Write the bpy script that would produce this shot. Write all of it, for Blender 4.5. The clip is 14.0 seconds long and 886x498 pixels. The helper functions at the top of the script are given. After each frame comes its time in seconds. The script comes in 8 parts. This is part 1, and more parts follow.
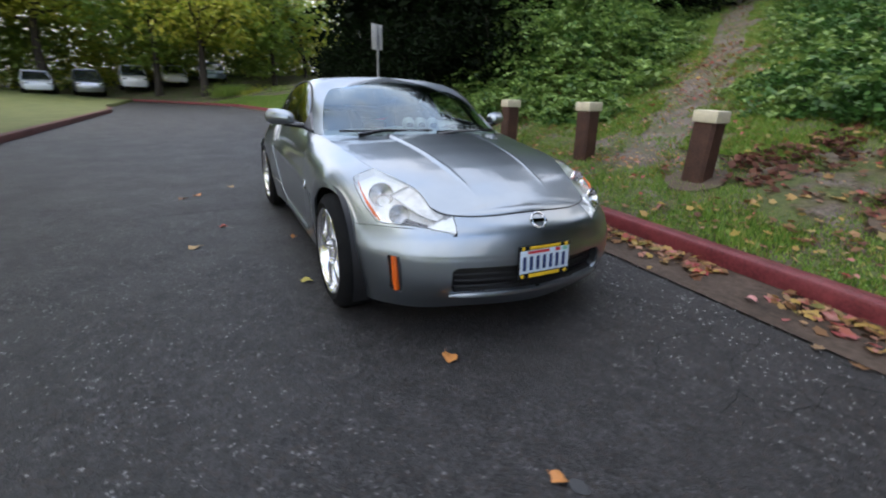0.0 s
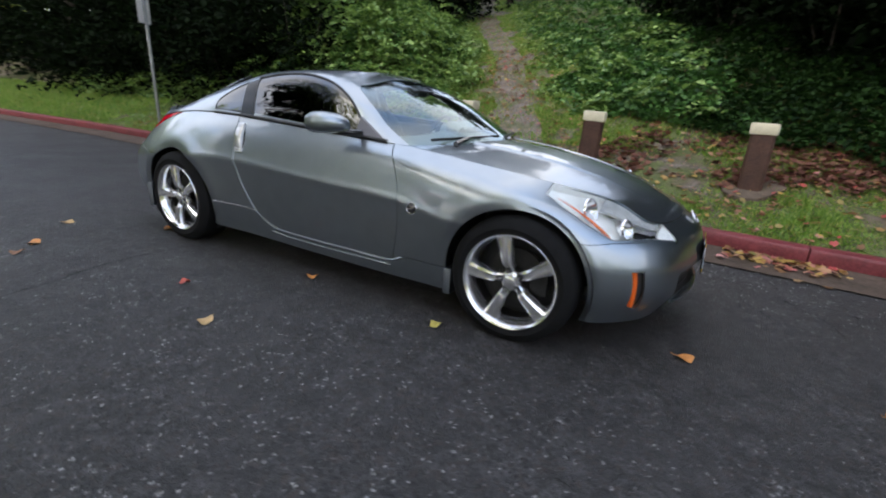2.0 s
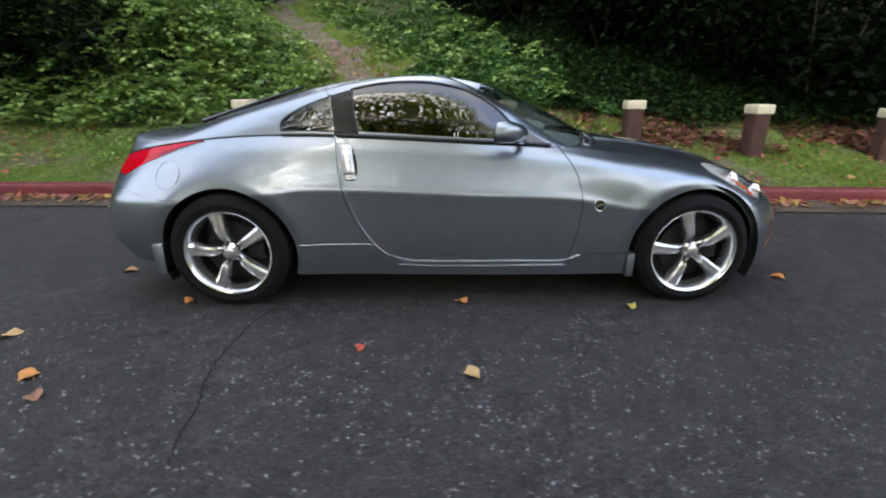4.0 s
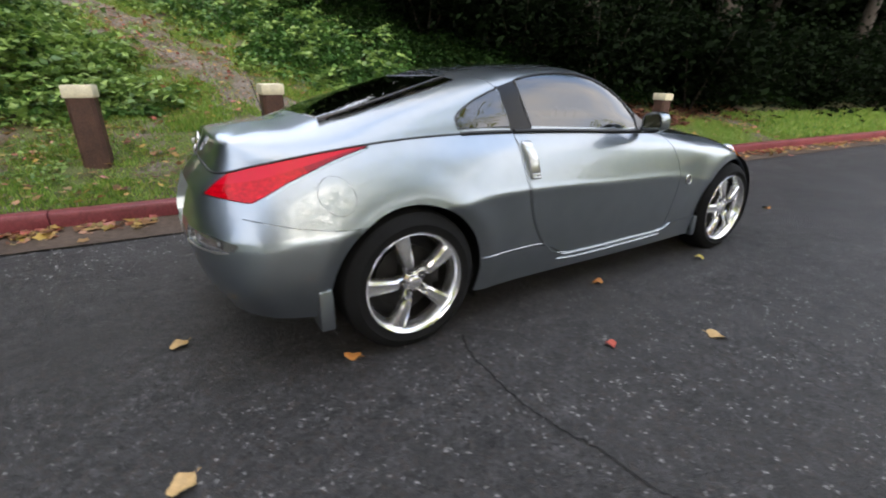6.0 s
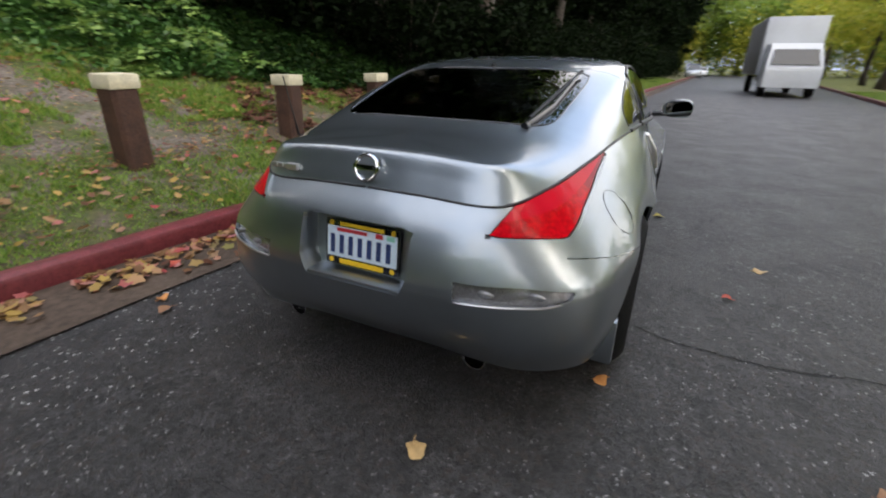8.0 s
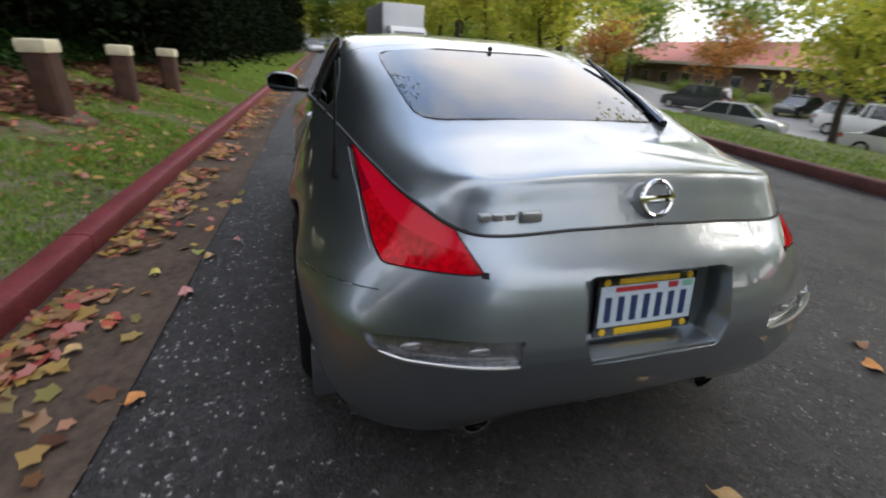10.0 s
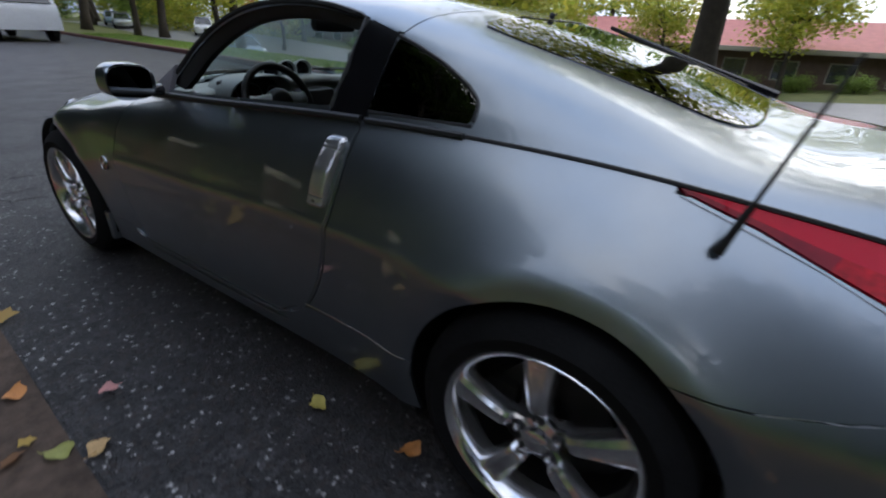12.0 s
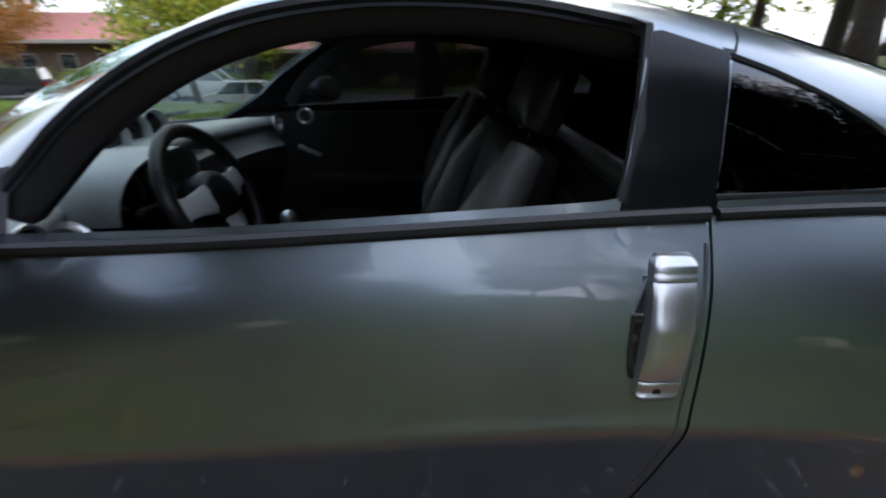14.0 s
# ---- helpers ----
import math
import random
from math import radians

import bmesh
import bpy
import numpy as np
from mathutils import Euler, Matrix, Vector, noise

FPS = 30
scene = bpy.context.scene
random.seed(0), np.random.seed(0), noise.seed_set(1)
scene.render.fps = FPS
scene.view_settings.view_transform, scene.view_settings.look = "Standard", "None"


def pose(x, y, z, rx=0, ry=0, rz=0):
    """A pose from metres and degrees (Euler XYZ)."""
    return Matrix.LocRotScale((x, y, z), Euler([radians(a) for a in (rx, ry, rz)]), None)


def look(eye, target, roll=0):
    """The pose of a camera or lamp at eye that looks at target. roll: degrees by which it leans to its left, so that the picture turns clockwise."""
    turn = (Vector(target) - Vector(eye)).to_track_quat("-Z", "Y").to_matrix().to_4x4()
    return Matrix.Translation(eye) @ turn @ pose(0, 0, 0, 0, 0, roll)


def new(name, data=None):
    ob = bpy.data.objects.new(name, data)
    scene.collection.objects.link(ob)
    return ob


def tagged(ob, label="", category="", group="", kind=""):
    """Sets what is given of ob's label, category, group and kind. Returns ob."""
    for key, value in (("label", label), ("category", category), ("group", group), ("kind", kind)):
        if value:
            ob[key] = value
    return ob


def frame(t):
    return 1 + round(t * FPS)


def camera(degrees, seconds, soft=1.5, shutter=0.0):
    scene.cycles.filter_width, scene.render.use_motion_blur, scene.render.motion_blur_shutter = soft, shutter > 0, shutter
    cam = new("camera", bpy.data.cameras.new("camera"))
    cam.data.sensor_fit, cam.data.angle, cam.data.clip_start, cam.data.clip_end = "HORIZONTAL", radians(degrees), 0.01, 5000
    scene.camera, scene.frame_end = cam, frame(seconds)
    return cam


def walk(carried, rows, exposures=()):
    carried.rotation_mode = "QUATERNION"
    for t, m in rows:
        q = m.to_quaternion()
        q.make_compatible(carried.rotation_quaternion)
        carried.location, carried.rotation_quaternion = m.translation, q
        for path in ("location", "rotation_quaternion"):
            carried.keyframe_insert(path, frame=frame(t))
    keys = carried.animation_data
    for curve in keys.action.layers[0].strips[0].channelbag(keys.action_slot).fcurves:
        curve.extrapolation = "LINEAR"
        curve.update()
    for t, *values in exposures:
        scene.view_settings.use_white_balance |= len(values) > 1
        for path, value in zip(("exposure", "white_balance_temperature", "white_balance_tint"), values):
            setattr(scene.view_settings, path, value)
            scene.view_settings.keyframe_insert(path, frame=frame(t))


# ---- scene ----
cam = camera(89.3, 14.0, soft=2.0, shutter=0.4)
PATH = [
    (0, (3.750, -1.415, 1.194), (2.078, -0.536, 0.538), 1.9),
    (0.5, (3.381, -1.866, 1.194), (1.876, -0.749, 0.498), 0.1),
    (1, (2.994, -2.271, 1.179), (1.665, -0.924, 0.531), 0.7),
    (1.5, (2.508, -2.574, 1.177), (1.441, -1.028, 0.490), 0.5),
    (2, (1.999, -2.817, 1.162), (1.100, -1.148, 0.523), 3.7),
    (2.5, (1.507, -3.059, 1.173), (0.899, -1.267, 0.524), 1.1),
    (2.7, (1.282, -3.103, 1.138), (0.713, -1.296, 0.497), -0.5),
    (3.4, (0.520, -3.260, 1.160), (0.240, -1.387, 0.515), 0.0),
    (4.1, (-0.260, -3.290, 1.180), (-0.177, -1.400, 0.532), -0.2),
    (4.8, (-1.012, -3.167, 1.205), (-0.558, -1.332, 0.553), -0.4),
    (5, (-1.247, -3.087, 1.191), (-0.712, -1.270, 0.551), 0.4),
    (5.5, (-1.757, -2.855, 1.190), (-0.944, -1.146, 0.543), 1.4),
    (6, (-2.208, -2.533, 1.209), (-1.217, -0.947, 0.502), 0.6),
    (6.5, (-2.570, -2.150, 1.231), (-1.419, -0.661, 0.554), 2.0),
    (7, (-2.903, -1.766, 1.244), (-1.548, -0.488, 0.515), 0.9),
    (7.2, (-2.998, -1.582, 1.235), (-1.613, -0.341, 0.500), -0.5),
    (7.9, (-3.280, -1.000, 1.245), (-1.654, -0.117, 0.486), 0.6),
    (8.6, (-3.370, -0.360, 1.250), (-1.579, 0.054, 0.462), 1.6),
    (9.3, (-3.257, 0.299, 1.249), (-1.430, 0.199, 0.440), 3.1),
    (9.5, (-3.175, 0.464, 1.244), (-1.368, 0.230, 0.419), 1.3),
    (10, (-2.929, 0.858, 1.225), (-1.194, 0.276, 0.419), 3.6),
    (10.5, (-2.655, 1.207, 1.233), (-1.136, 0.231, 0.374), 3.0),
    (11, (-2.281, 1.444, 1.214), (-0.887, 0.302, 0.347), 3.0),
    (11.5, (-1.925, 1.592, 1.186), (-0.768, 0.215, 0.313), 3.6),
    (12, (-1.542, 1.629, 1.191), (-0.548, 0.134, 0.310), 2.7),
    (12.5, (-1.169, 1.622, 1.191), (-0.337, 0.013, 0.342), 3.1),
    (13, (-0.835, 1.612, 1.209), (-0.231, -0.080, 0.330), 1.5),
    (13.3, (-0.694, 1.592, 1.205), (-0.162, -0.122, 0.322), 0.4),
    (13.5, (-0.518, 1.491, 1.192), (-0.093, -0.269, 0.342), -1.0),
    (14, (-0.314, 1.343, 1.183), (-0.357, -0.479, 0.359), 0.0),
]
EXPOSURE = [(0, 1.10, 6000, 10), (0.5, 1.10, 5950, 10), (2.5, 1.10, 6050, 10), (5, 1.50, 6250, 10), (7, 1.36, 6600, 10), (9.5, 1.04, 6550, 10), (11, 0.76, 6250, 10), (12, 0.50, 5800, 10), (12.5, 0.46, 5500, 10), (13.5, 0.62, 6000, 10), (14, 1.10, 5800, 10)]
walk(cam, [(t, look(eye, target, roll)) for t, eye, target, roll in PATH], EXPOSURE)

# ---- light: soft overcast day ----
world = bpy.data.worlds.new("overcast_sky")
scene.world = world
world.use_nodes = True
wn, wl = world.node_tree.nodes, world.node_tree.links
sky = wn.new("ShaderNodeTexSky")
sky.sky_type, sky.sun_disc = "NISHITA", False
sky.sun_elevation, sky.sun_rotation = radians(40), radians(195)
sky.air_density, sky.dust_density, sky.ozone_density = 1.2, 2.6, 1.6
# a broken cloud layer over the clear sky
wco, wno, wmp, wmx, wmul = (wn.new("ShaderNode" + k) for k in ("TexCoord", "TexNoise", "MapRange", "Mix", "Mix"))
wno.inputs["Scale"].default_value, wno.inputs["Detail"].default_value = 2.2, 5
wl.new(wco.outputs["Generated"], wno.inputs["Vector"])
wmp.inputs["From Min"].default_value, wmp.inputs["From Max"].default_value = 0.36, 0.64
wl.new(wno.outputs[0], wmp.inputs["Value"])
wmul.data_type = wmx.data_type = "RGBA"
wmul.inputs["A"].default_value, wmul.inputs["B"].default_value = (3.6, 4.9, 7.4, 1), (9.9, 9.0, 8.1, 1)
wl.new(wmp.outputs[0], wmul.inputs["Factor"])
wmx.inputs["Factor"].default_value = 0.72
wl.new(sky.outputs[0], wmx.inputs["A"]), wl.new(wmul.outputs["Result"], wmx.inputs["B"])
wl.new(wmx.outputs["Result"], wn["Background"].inputs[0])
wn["Background"].inputs[1].default_value = 0.15
sun = new("sun", bpy.data.lights.new("sun", "SUN"))
sun.data.energy, sun.data.angle, sun.data.color = 1.0, radians(45), (1.0, 0.89, 0.74)
sun.matrix_world = look((-3, -11, 9.6), (0, 0, 0))


# ---- materials ----
def mat(name, base, rough=0.6, metal=0.0, var=0.2, scale=6.0, bump=0.0, bscale=80.0, coat=0.0, island=False, objvar=0.0, spec=0.5, tint=None):
    """A principled surface whose colour wanders at two scales, with fine relief."""
    m = bpy.data.materials.new(name)
    m.use_nodes = True
    n, l = m.node_tree.nodes, m.node_tree.links
    p = n["Principled BSDF"]
    p.inputs["Roughness"].default_value, p.inputs["Metallic"].default_value = rough, metal
    p.inputs["Coat Weight"].default_value, p.inputs["Coat Roughness"].default_value = coat, 0.04
    p.inputs["Specular IOR Level"].default_value = spec
    p.inputs["Base Color"].default_value = (*base, 1)
    if var > 0:
        co = n.new("ShaderNodeTexCoord")
        big, fine = n.new("ShaderNodeTexNoise"), n.new("ShaderNodeTexNoise")
        big.inputs["Scale"].default_value, fine.inputs["Scale"].default_value = scale, scale * 9
        big.inputs["Detail"].default_value, fine.inputs["Detail"].default_value = 4, 3
        for q in (big, fine):
            l.new(co.outputs["Object"], q.inputs["Vector"])
        add = n.new("ShaderNodeMath")
        add.operation = "ADD"
        l.new(big.outputs[0], add.inputs[0]), l.new(fine.outputs[0], add.inputs[1])
        last = add.outputs[0]
        if island or objvar:
            src = n.new("ShaderNodeNewGeometry").outputs["Random Per Island"] if island else n.new("ShaderNodeObjectInfo").outputs["Random"]
            k = n.new("ShaderNodeMath")
            k.operation, k.inputs[1].default_value = "MULTIPLY_ADD", 1.2 if island else objvar
            l.new(src, k.inputs[0]), l.new(last, k.inputs[2])
            k2 = n.new("ShaderNodeMath")
            k2.operation, k2.inputs[1].default_value = "SUBTRACT", 0.6 if island else objvar / 2
            l.new(k.outputs[0], k2.inputs[0])
            last = k2.outputs[0]
        ramp = n.new("ShaderNodeMapRange")
        ramp.inputs["From Min"].default_value, ramp.inputs["From Max"].default_value = 0.6, 1.4
        l.new(last, ramp.inputs["Value"])
        mix = n.new("ShaderNodeMix")
        mix.data_type = "RGBA"
        hi = tint or tuple(min(1, c * (1 + var)) for c in base)
        mix.inputs["A"].default_value = (*[c * (1 - var) for c in base], 1)
        mix.inputs["B"].default_value = (*hi, 1)
        l.new(ramp.outputs[0], mix.inputs["Factor"])
        l.new(mix.outputs["Result"], p.inputs["Base Color"])
    if bump > 0:
        co = n.new("ShaderNodeTexCoord")
        b, t = n.new("ShaderNodeBump"), n.new("ShaderNodeTexNoise")
        t.inputs["Scale"].default_value, t.inputs["Detail"].default_value = bscale, 5
        b.inputs["Strength"].default_value, b.inputs["Distance"].default_value = bump, 0.01
        l.new(co.outputs["Object"], t.inputs["Vector"])
        l.new(t.outputs[0], b.inputs["Height"])
        l.new(b.outputs[0], p.inputs["Normal"])
    return m


def leaf_mat(name, dark, light, rough=0.55, more=(), thin=0.3, spec=0.5):
    """Leaves: colour drawn per leaf, some light let through."""
    m = bpy.data.materials.new(name)
    m.use_nodes = True
    n, l = m.node_tree.nodes, m.node_tree.links
    p = n["Principled BSDF"]
    p.inputs["Roughness"].default_value, p.inputs["Specular IOR Level"].default_value = rough, spec
    g = n.new("ShaderNodeNewGeometry")
    r = n.new("ShaderNodeValToRGB")
    r.color_ramp.elements[0].color, r.color_ramp.elements[1].color = (*dark, 1), (*light, 1)
    for at, c in more:
        r.color_ramp.elements.new(at).color = (*c, 1)
    l.new(g.outputs["Random Per Island"], r.inputs[0])
    l.new(r.outputs[0], p.inputs["Base Color"])
    tr = n.new("ShaderNodeBsdfTranslucent")
    l.new(r.outputs[0], tr.inputs["Color"])
    mx = n.new("ShaderNodeMixShader")
    mx.inputs[0].default_value = thin
    l.new(p.outputs[0], mx.inputs[1]), l.new(tr.outputs[0], mx.inputs[2])
    l.new(mx.outputs[0], n["Material Output"].inputs["Surface"])
    return m


def glass_mat(name, tint, rough=0.0, ior=1.6, sheen=(1, 1, 1)):
    m = bpy.data.materials.new(name)
    m.use_nodes = True
    n, l = m.node_tree.nodes, m.node_tree.links
    n.remove(n["Principled BSDF"])
    t, g, mx = n.new("ShaderNodeBsdfTransparent"), n.new("ShaderNodeBsdfGlossy"), n.new("ShaderNodeMixShader")
    f, pw, ma = n.new("ShaderNodeLayerWeight"), n.new("ShaderNodeMath"), n.new("ShaderNodeMath")
    r0 = ((ior - 1) / (ior + 1)) ** 2
    pw.operation, pw.inputs[1].default_value = "POWER", 4.0
    ma.operation, ma.inputs[1].default_value, ma.inputs[2].default_value = "MULTIPLY_ADD", 1 - r0, r0
    f.inputs[0].default_value = 0.5
    l.new(f.outputs["Facing"], pw.inputs[0]), l.new(pw.outputs[0], ma.inputs[0])
    t.inputs[0].default_value = (*tint, 1)
    g.inputs["Roughness"].default_value = rough
    g.inputs["Color"].default_value = (*sheen, 1)
    l.new(ma.outputs[0], mx.inputs[0]), l.new(t.outputs[0], mx.inputs[1]), l.new(g.outputs[0], mx.inputs[2])
    l.new(mx.outputs[0], n["Material Output"].inputs["Surface"])
    return m


def asphalt_mat():
    """Worn asphalt: stones of many greys in dark tar, a few pale chips, damp darker patches."""
    m = mat("asphalt", (0.0225, 0.0215, 0.0222), 0.62, var=0.3, scale=0.6)
    n, l = m.node_tree.nodes, m.node_tree.links
    p = n["Principled BSDF"]
    co = n.new("ShaderNodeTexCoord")

    def rng(src, lo, hi, a=0.0, b=1.0):
        r = n.new("ShaderNodeMapRange")
        for k, x in (("From Min", lo), ("From Max", hi), ("To Min", a), ("To Max", b)):
            r.inputs[k].default_value = x
        l.new(src, r.inputs["Value"])
        return r.outputs[0]

    def math2(op, a, b):
        q = n.new("ShaderNodeMath")
        q.operation = op
        for i, x in enumerate((a, b)):
            if isinstance(x, float):
                q.inputs[i].default_value = x
            else:
                l.new(x, q.inputs[i])
        return q.outputs[0]

    def blend(kind, fac, a, b):
        q = n.new("ShaderNodeMix")
        q.data_type, q.blend_type = "RGBA", kind
        for k, x in (("Factor", fac), ("A", a), ("B", b)):
            if isinstance(x, (float, tuple)):
                q.inputs[k].default_value = x
            else:
                l.new(x, q.inputs[k])
        return q.outputs["Result"]

    nz, mid, warp = (n.new("ShaderNodeTexNoise") for _ in range(3))
    for q, sc, de in ((nz, 2.0, 6), (mid, 11.0, 5), (warp, 75.0, 3)):
        q.inputs["Scale"].default_value, q.inputs["Detail"].default_value = sc, de
        l.new(co.outputs["Object"], q.inputs["Vector"])
    # broken outlines: the stones' cells are looked up at shaken places
    shake = n.new("ShaderNodeVectorMath")
    shake.operation, shake.inputs[1].default_value = "MULTIPLY_ADD", (0.034, 0.034, 0.0)
    l.new(warp.outputs["Color"], shake.inputs[0]), l.new(co.outputs["Object"], shake.inputs[2])

    def stones(scale):
        v = n.new("ShaderNodeTexVoronoi")
        v.inputs["Scale"].default_value = scale
        l.new(shake.outputs[0], v.inputs["Vector"])
        c = n.new("ShaderNodeSeparateColor")
        l.new(v.outputs["Color"], c.inputs[0])
        return v.outputs["Distance"], c.outputs

    d1, c1 = stones(58)
    d2, c2 = stones(135)
    # the greys of single stones, coarse and fine, stronger where the tar is worn off
    worn = rng(nz.outputs[0], 0.35, 0.65, 0.45, 1.0)
    grey = math2("MULTIPLY", rng(math2("ADD", c1[0], c2[0]), 0.3, 1.7, 0.05, 2.3), rng(mid.outputs[0], 0.3, 0.7, 0.55, 1.5))
    base = p.inputs["Base Color"].links[0].from_socket
    tone = n.new("ShaderNodeCombineColor")
    for i in range(3):
        l.new(grey, tone.inputs[i])
    col = blend("MULTIPLY", worn, base, tone.outputs[0])
    # browner and bluer stones
    col = blend("MIX", rng(c1[1], 0.82, 0.9, 0.0, 0.6), col, (0.036, 0.026, 0.022, 1))
    # pale chips, scattered unevenly
    pale = math2("MULTIPLY", rng(math2("ADD", c1[2], math2("MULTIPLY", mid.outputs[0], 0.30)), 1.075, 1.12), rng(d1, 0.50, 0.22))
    col = blend("MIX", pale, col, (0.42, 0.415, 0.41, 1))
    fine = math2("MULTIPLY", rng(c2[1], 0.945, 0.975), rng(d2, 0.45, 0.25))
    col = blend("MIX", fine, col, (0.20, 0.198, 0.195, 1))
    l.new(col, p.inputs["Base Color"])
    b = n.new("ShaderNodeBump")
    b.inputs["Strength"].default_value, b.inputs["Distance"].default_value = 0.9, 0.005
    l.new(math2("ADD", d1, d2), b.inputs["Height"])
    l.new(b.outputs[0], p.inputs["Normal"])
    l.new(rng(nz.outputs[0], 0.0, 1.0, 0.36, 0.72), p.inputs["Roughness"])
    return m


def paint_mat(name, base):
    """Metallic car paint: flakes under a clear coat."""
    m = mat(name, base, 0.355, 1.0, var=0.06, scale=1.2)
    n, l = m.node_tree.nodes, m.node_tree.links
    p = n["Principled BSDF"]
    p.inputs["Coat Weight"].default_value, p.inputs["Coat Roughness"].default_value = 1.0, 0.02
    p.inputs["Coat IOR"].default_value = 1.65
    co, v, b = n.new("ShaderNodeTexCoord"), n.new("ShaderNodeTexVoronoi"), n.new("ShaderNodeBump")
    v.inputs["Scale"].default_value = 900
    b.inputs["Strength"].default_value, b.inputs["Distance"].default_value = 0.06, 0.001
    l.new(co.outputs["Object"], v.inputs["Vector"])
    l.new(v.outputs["Distance"], b.inputs["Height"])
    l.new(b.outputs[0], p.inputs["Normal"])
    return m


ASPHALT = asphalt_mat()
PAINT = paint_mat("silver_grey_paint", (0.285, 0.320, 0.350))
BLACK = mat("black_plastic", (0.012, 0.012, 0.013), 0.5, var=0.2, scale=20)
TRIM = mat("black_gloss_trim", (0.01, 0.01, 0.012), 0.12, var=0.1, scale=20, coat=0.6)
RUBBER = mat("tyre_rubber", (0.009, 0.009, 0.0095), 0.85, var=0.3, scale=14, bump=0.2, bscale=120, spec=0.15)
PILLAR = mat("black_pillar_plastic", (0.006, 0.006, 0.007), 0.22, var=0.2, scale=20, spec=0.28)
HEAD_BOWL = mat("bright_headlight_bowl", (0.93, 0.93, 0.94), 0.3, 0.0, var=0.12, scale=14, bump=0.25, bscale=22)
ALLOY = mat("polished_alloy", (0.82, 0.82, 0.83), 0.16, 0.92, var=0.08, scale=10)
CHROME = mat("chrome", (0.75, 0.75, 0.76), 0.08, 1.0, var=0.0)
SATIN = mat("satin_aluminium", (0.6, 0.6, 0.6), 0.28, 0.9, var=0.05, scale=15)
DISC = mat("brake_iron", (0.022, 0.021, 0.020), 0.55, 0.5, var=0.3, scale=20)
LEATHER = mat("black_leather", (0.011, 0.0105, 0.0105), 0.36, var=0.25, scale=14, bump=0.15, bscale=160, spec=0.4)
# charcoal vinyl set pale: sky light through the windscreen is in the colour
DASH = mat("charcoal_dash_vinyl", (0.33, 0.355, 0.35), 0.42, var=0.15, scale=18, bump=0.12, bscale=220)
GREYFAB = mat("grey_seat_leather", (0.055, 0.052, 0.047), 0.5, var=0.15, scale=14, bump=0.15, bscale=160)
RED_LENS = mat("red_lamp_lens", (0.36, 0.001, 0.006), 0.35, var=0.6, scale=7, spec=0.0, coat=0.5, tint=(0.74, 0.003, 0.014))
DARKRED = mat("dark_red_lamp_lens", (0.23, 0.001, 0.010), 0.35, var=0.3, scale=5, spec=0.0, coat=0.55)
BANDRED = mat("bright_red_lamp_band", (0.78, 0.010, 0.035), 0.35, var=0.3, scale=9, spec=0.0, coat=0.5, tint=(0.55, 0.003, 0.02))
for lens_m in (RED_LENS, DARKRED, BANDRED):
    lens_m.node_tree.nodes["Principled BSDF"].inputs["Coat IOR"].default_value = 1.48
AMBER = mat("amber_lens", (0.75, 0.13, 0.01), 0.15, var=0.1, scale=20, coat=1.0)
LAMP_IN = mat("lamp_bowl", (0.75, 0.75, 0.77), 0.12, 1.0, var=0.1, scale=20)
LAMP_DK = mat("lamp_housing", (0.05, 0.05, 0.055), 0.25, 0.3, var=0.2, scale=20)
BEZEL = mat("grey_lamp_bezel", (0.62, 0.625, 0.64), 0.28, 0.3, var=0.4, scale=18, bump=0.2, bscale=40)
SAIL = mat("grey_sail_plastic", (0.15, 0.145, 0.16), 0.4, var=0.2, scale=20)
BULB_DULL = mat("dull_bulb_glass", (0.26, 0.26, 0.27), 0.18, 0.55, var=0.4, scale=30)
LAMP_GLINT = mat("silvered_lamp_shell", (0.62, 0.63, 0.66), 0.28, 0.5, var=0.25, scale=25)
CARPET = mat("dark_carpet", (0.015, 0.015, 0.016), 0.95, var=0.3, scale=60)
PLATE_GREEN = mat("green_print", (0.25, 0.55, 0.42), 0.4, var=0.1, scale=12)
CLEAR_BULB = mat("bulb_glass", (0.75, 0.75, 0.76), 0.05, 0.6, var=0.0)
REVERSE = mat("reverse_lamp_glass", (0.20, 0.20, 0.21), 0.15, 0.6, var=0.7, scale=16, bump=0.3, bscale=30, coat=0.8)
CLEAR = glass_mat("clear_glass", (0.93, 0.95, 0.95), ior=1.9)
SCREEN = glass_mat("windscreen_glass", (0.62, 0.69, 0.67), ior=2.1, sheen=(0.80, 0.93, 1.0))
TINT = glass_mat("tinted_glass", (0.035, 0.035, 0.04), ior=2.0)
# mirror base lowered to imitate a reflection of dark surroundings
MIRROR = mat("mirror_glass", (0.32, 0.34, 0.37), 0.02, 1.0, var=0.0)
KERB = mat("red_painted_concrete", (0.12, 0.015, 0.021), 0.5, var=0.35, scale=5, bump=0.3, bscale=60, tint=(0.22, 0.042, 0.05))
GUTTER = mat("dirty_gutter_concrete", (0.078, 0.057, 0.043), 0.8, var=0.6, scale=2.2, bump=0.5, bscale=70, spec=0.25)
WOOD = mat("brown_stained_timber", (0.05, 0.020, 0.012), 0.7, var=0.6, scale=7, bump=0.6, bscale=45, tint=(0.095, 0.042, 0.026))
CAPW = mat("cream_painted_timber", (0.60, 0.55, 0.40), 0.65, var=0.25, scale=9, bump=0.25, bscale=50)
BARK = mat("dark_bark", (0.045, 0.036, 0.028), 0.9, var=0.4, scale=9, bump=0.7, bscale=30)
STEEL = mat("galvanised_steel", (0.38, 0.39, 0.4), 0.45, 0.7, var=0.2, scale=12)
SIGNW = mat("white_sign_sheet", (0.62, 0.60, 0.58), 0.5, var=0.12, scale=6)
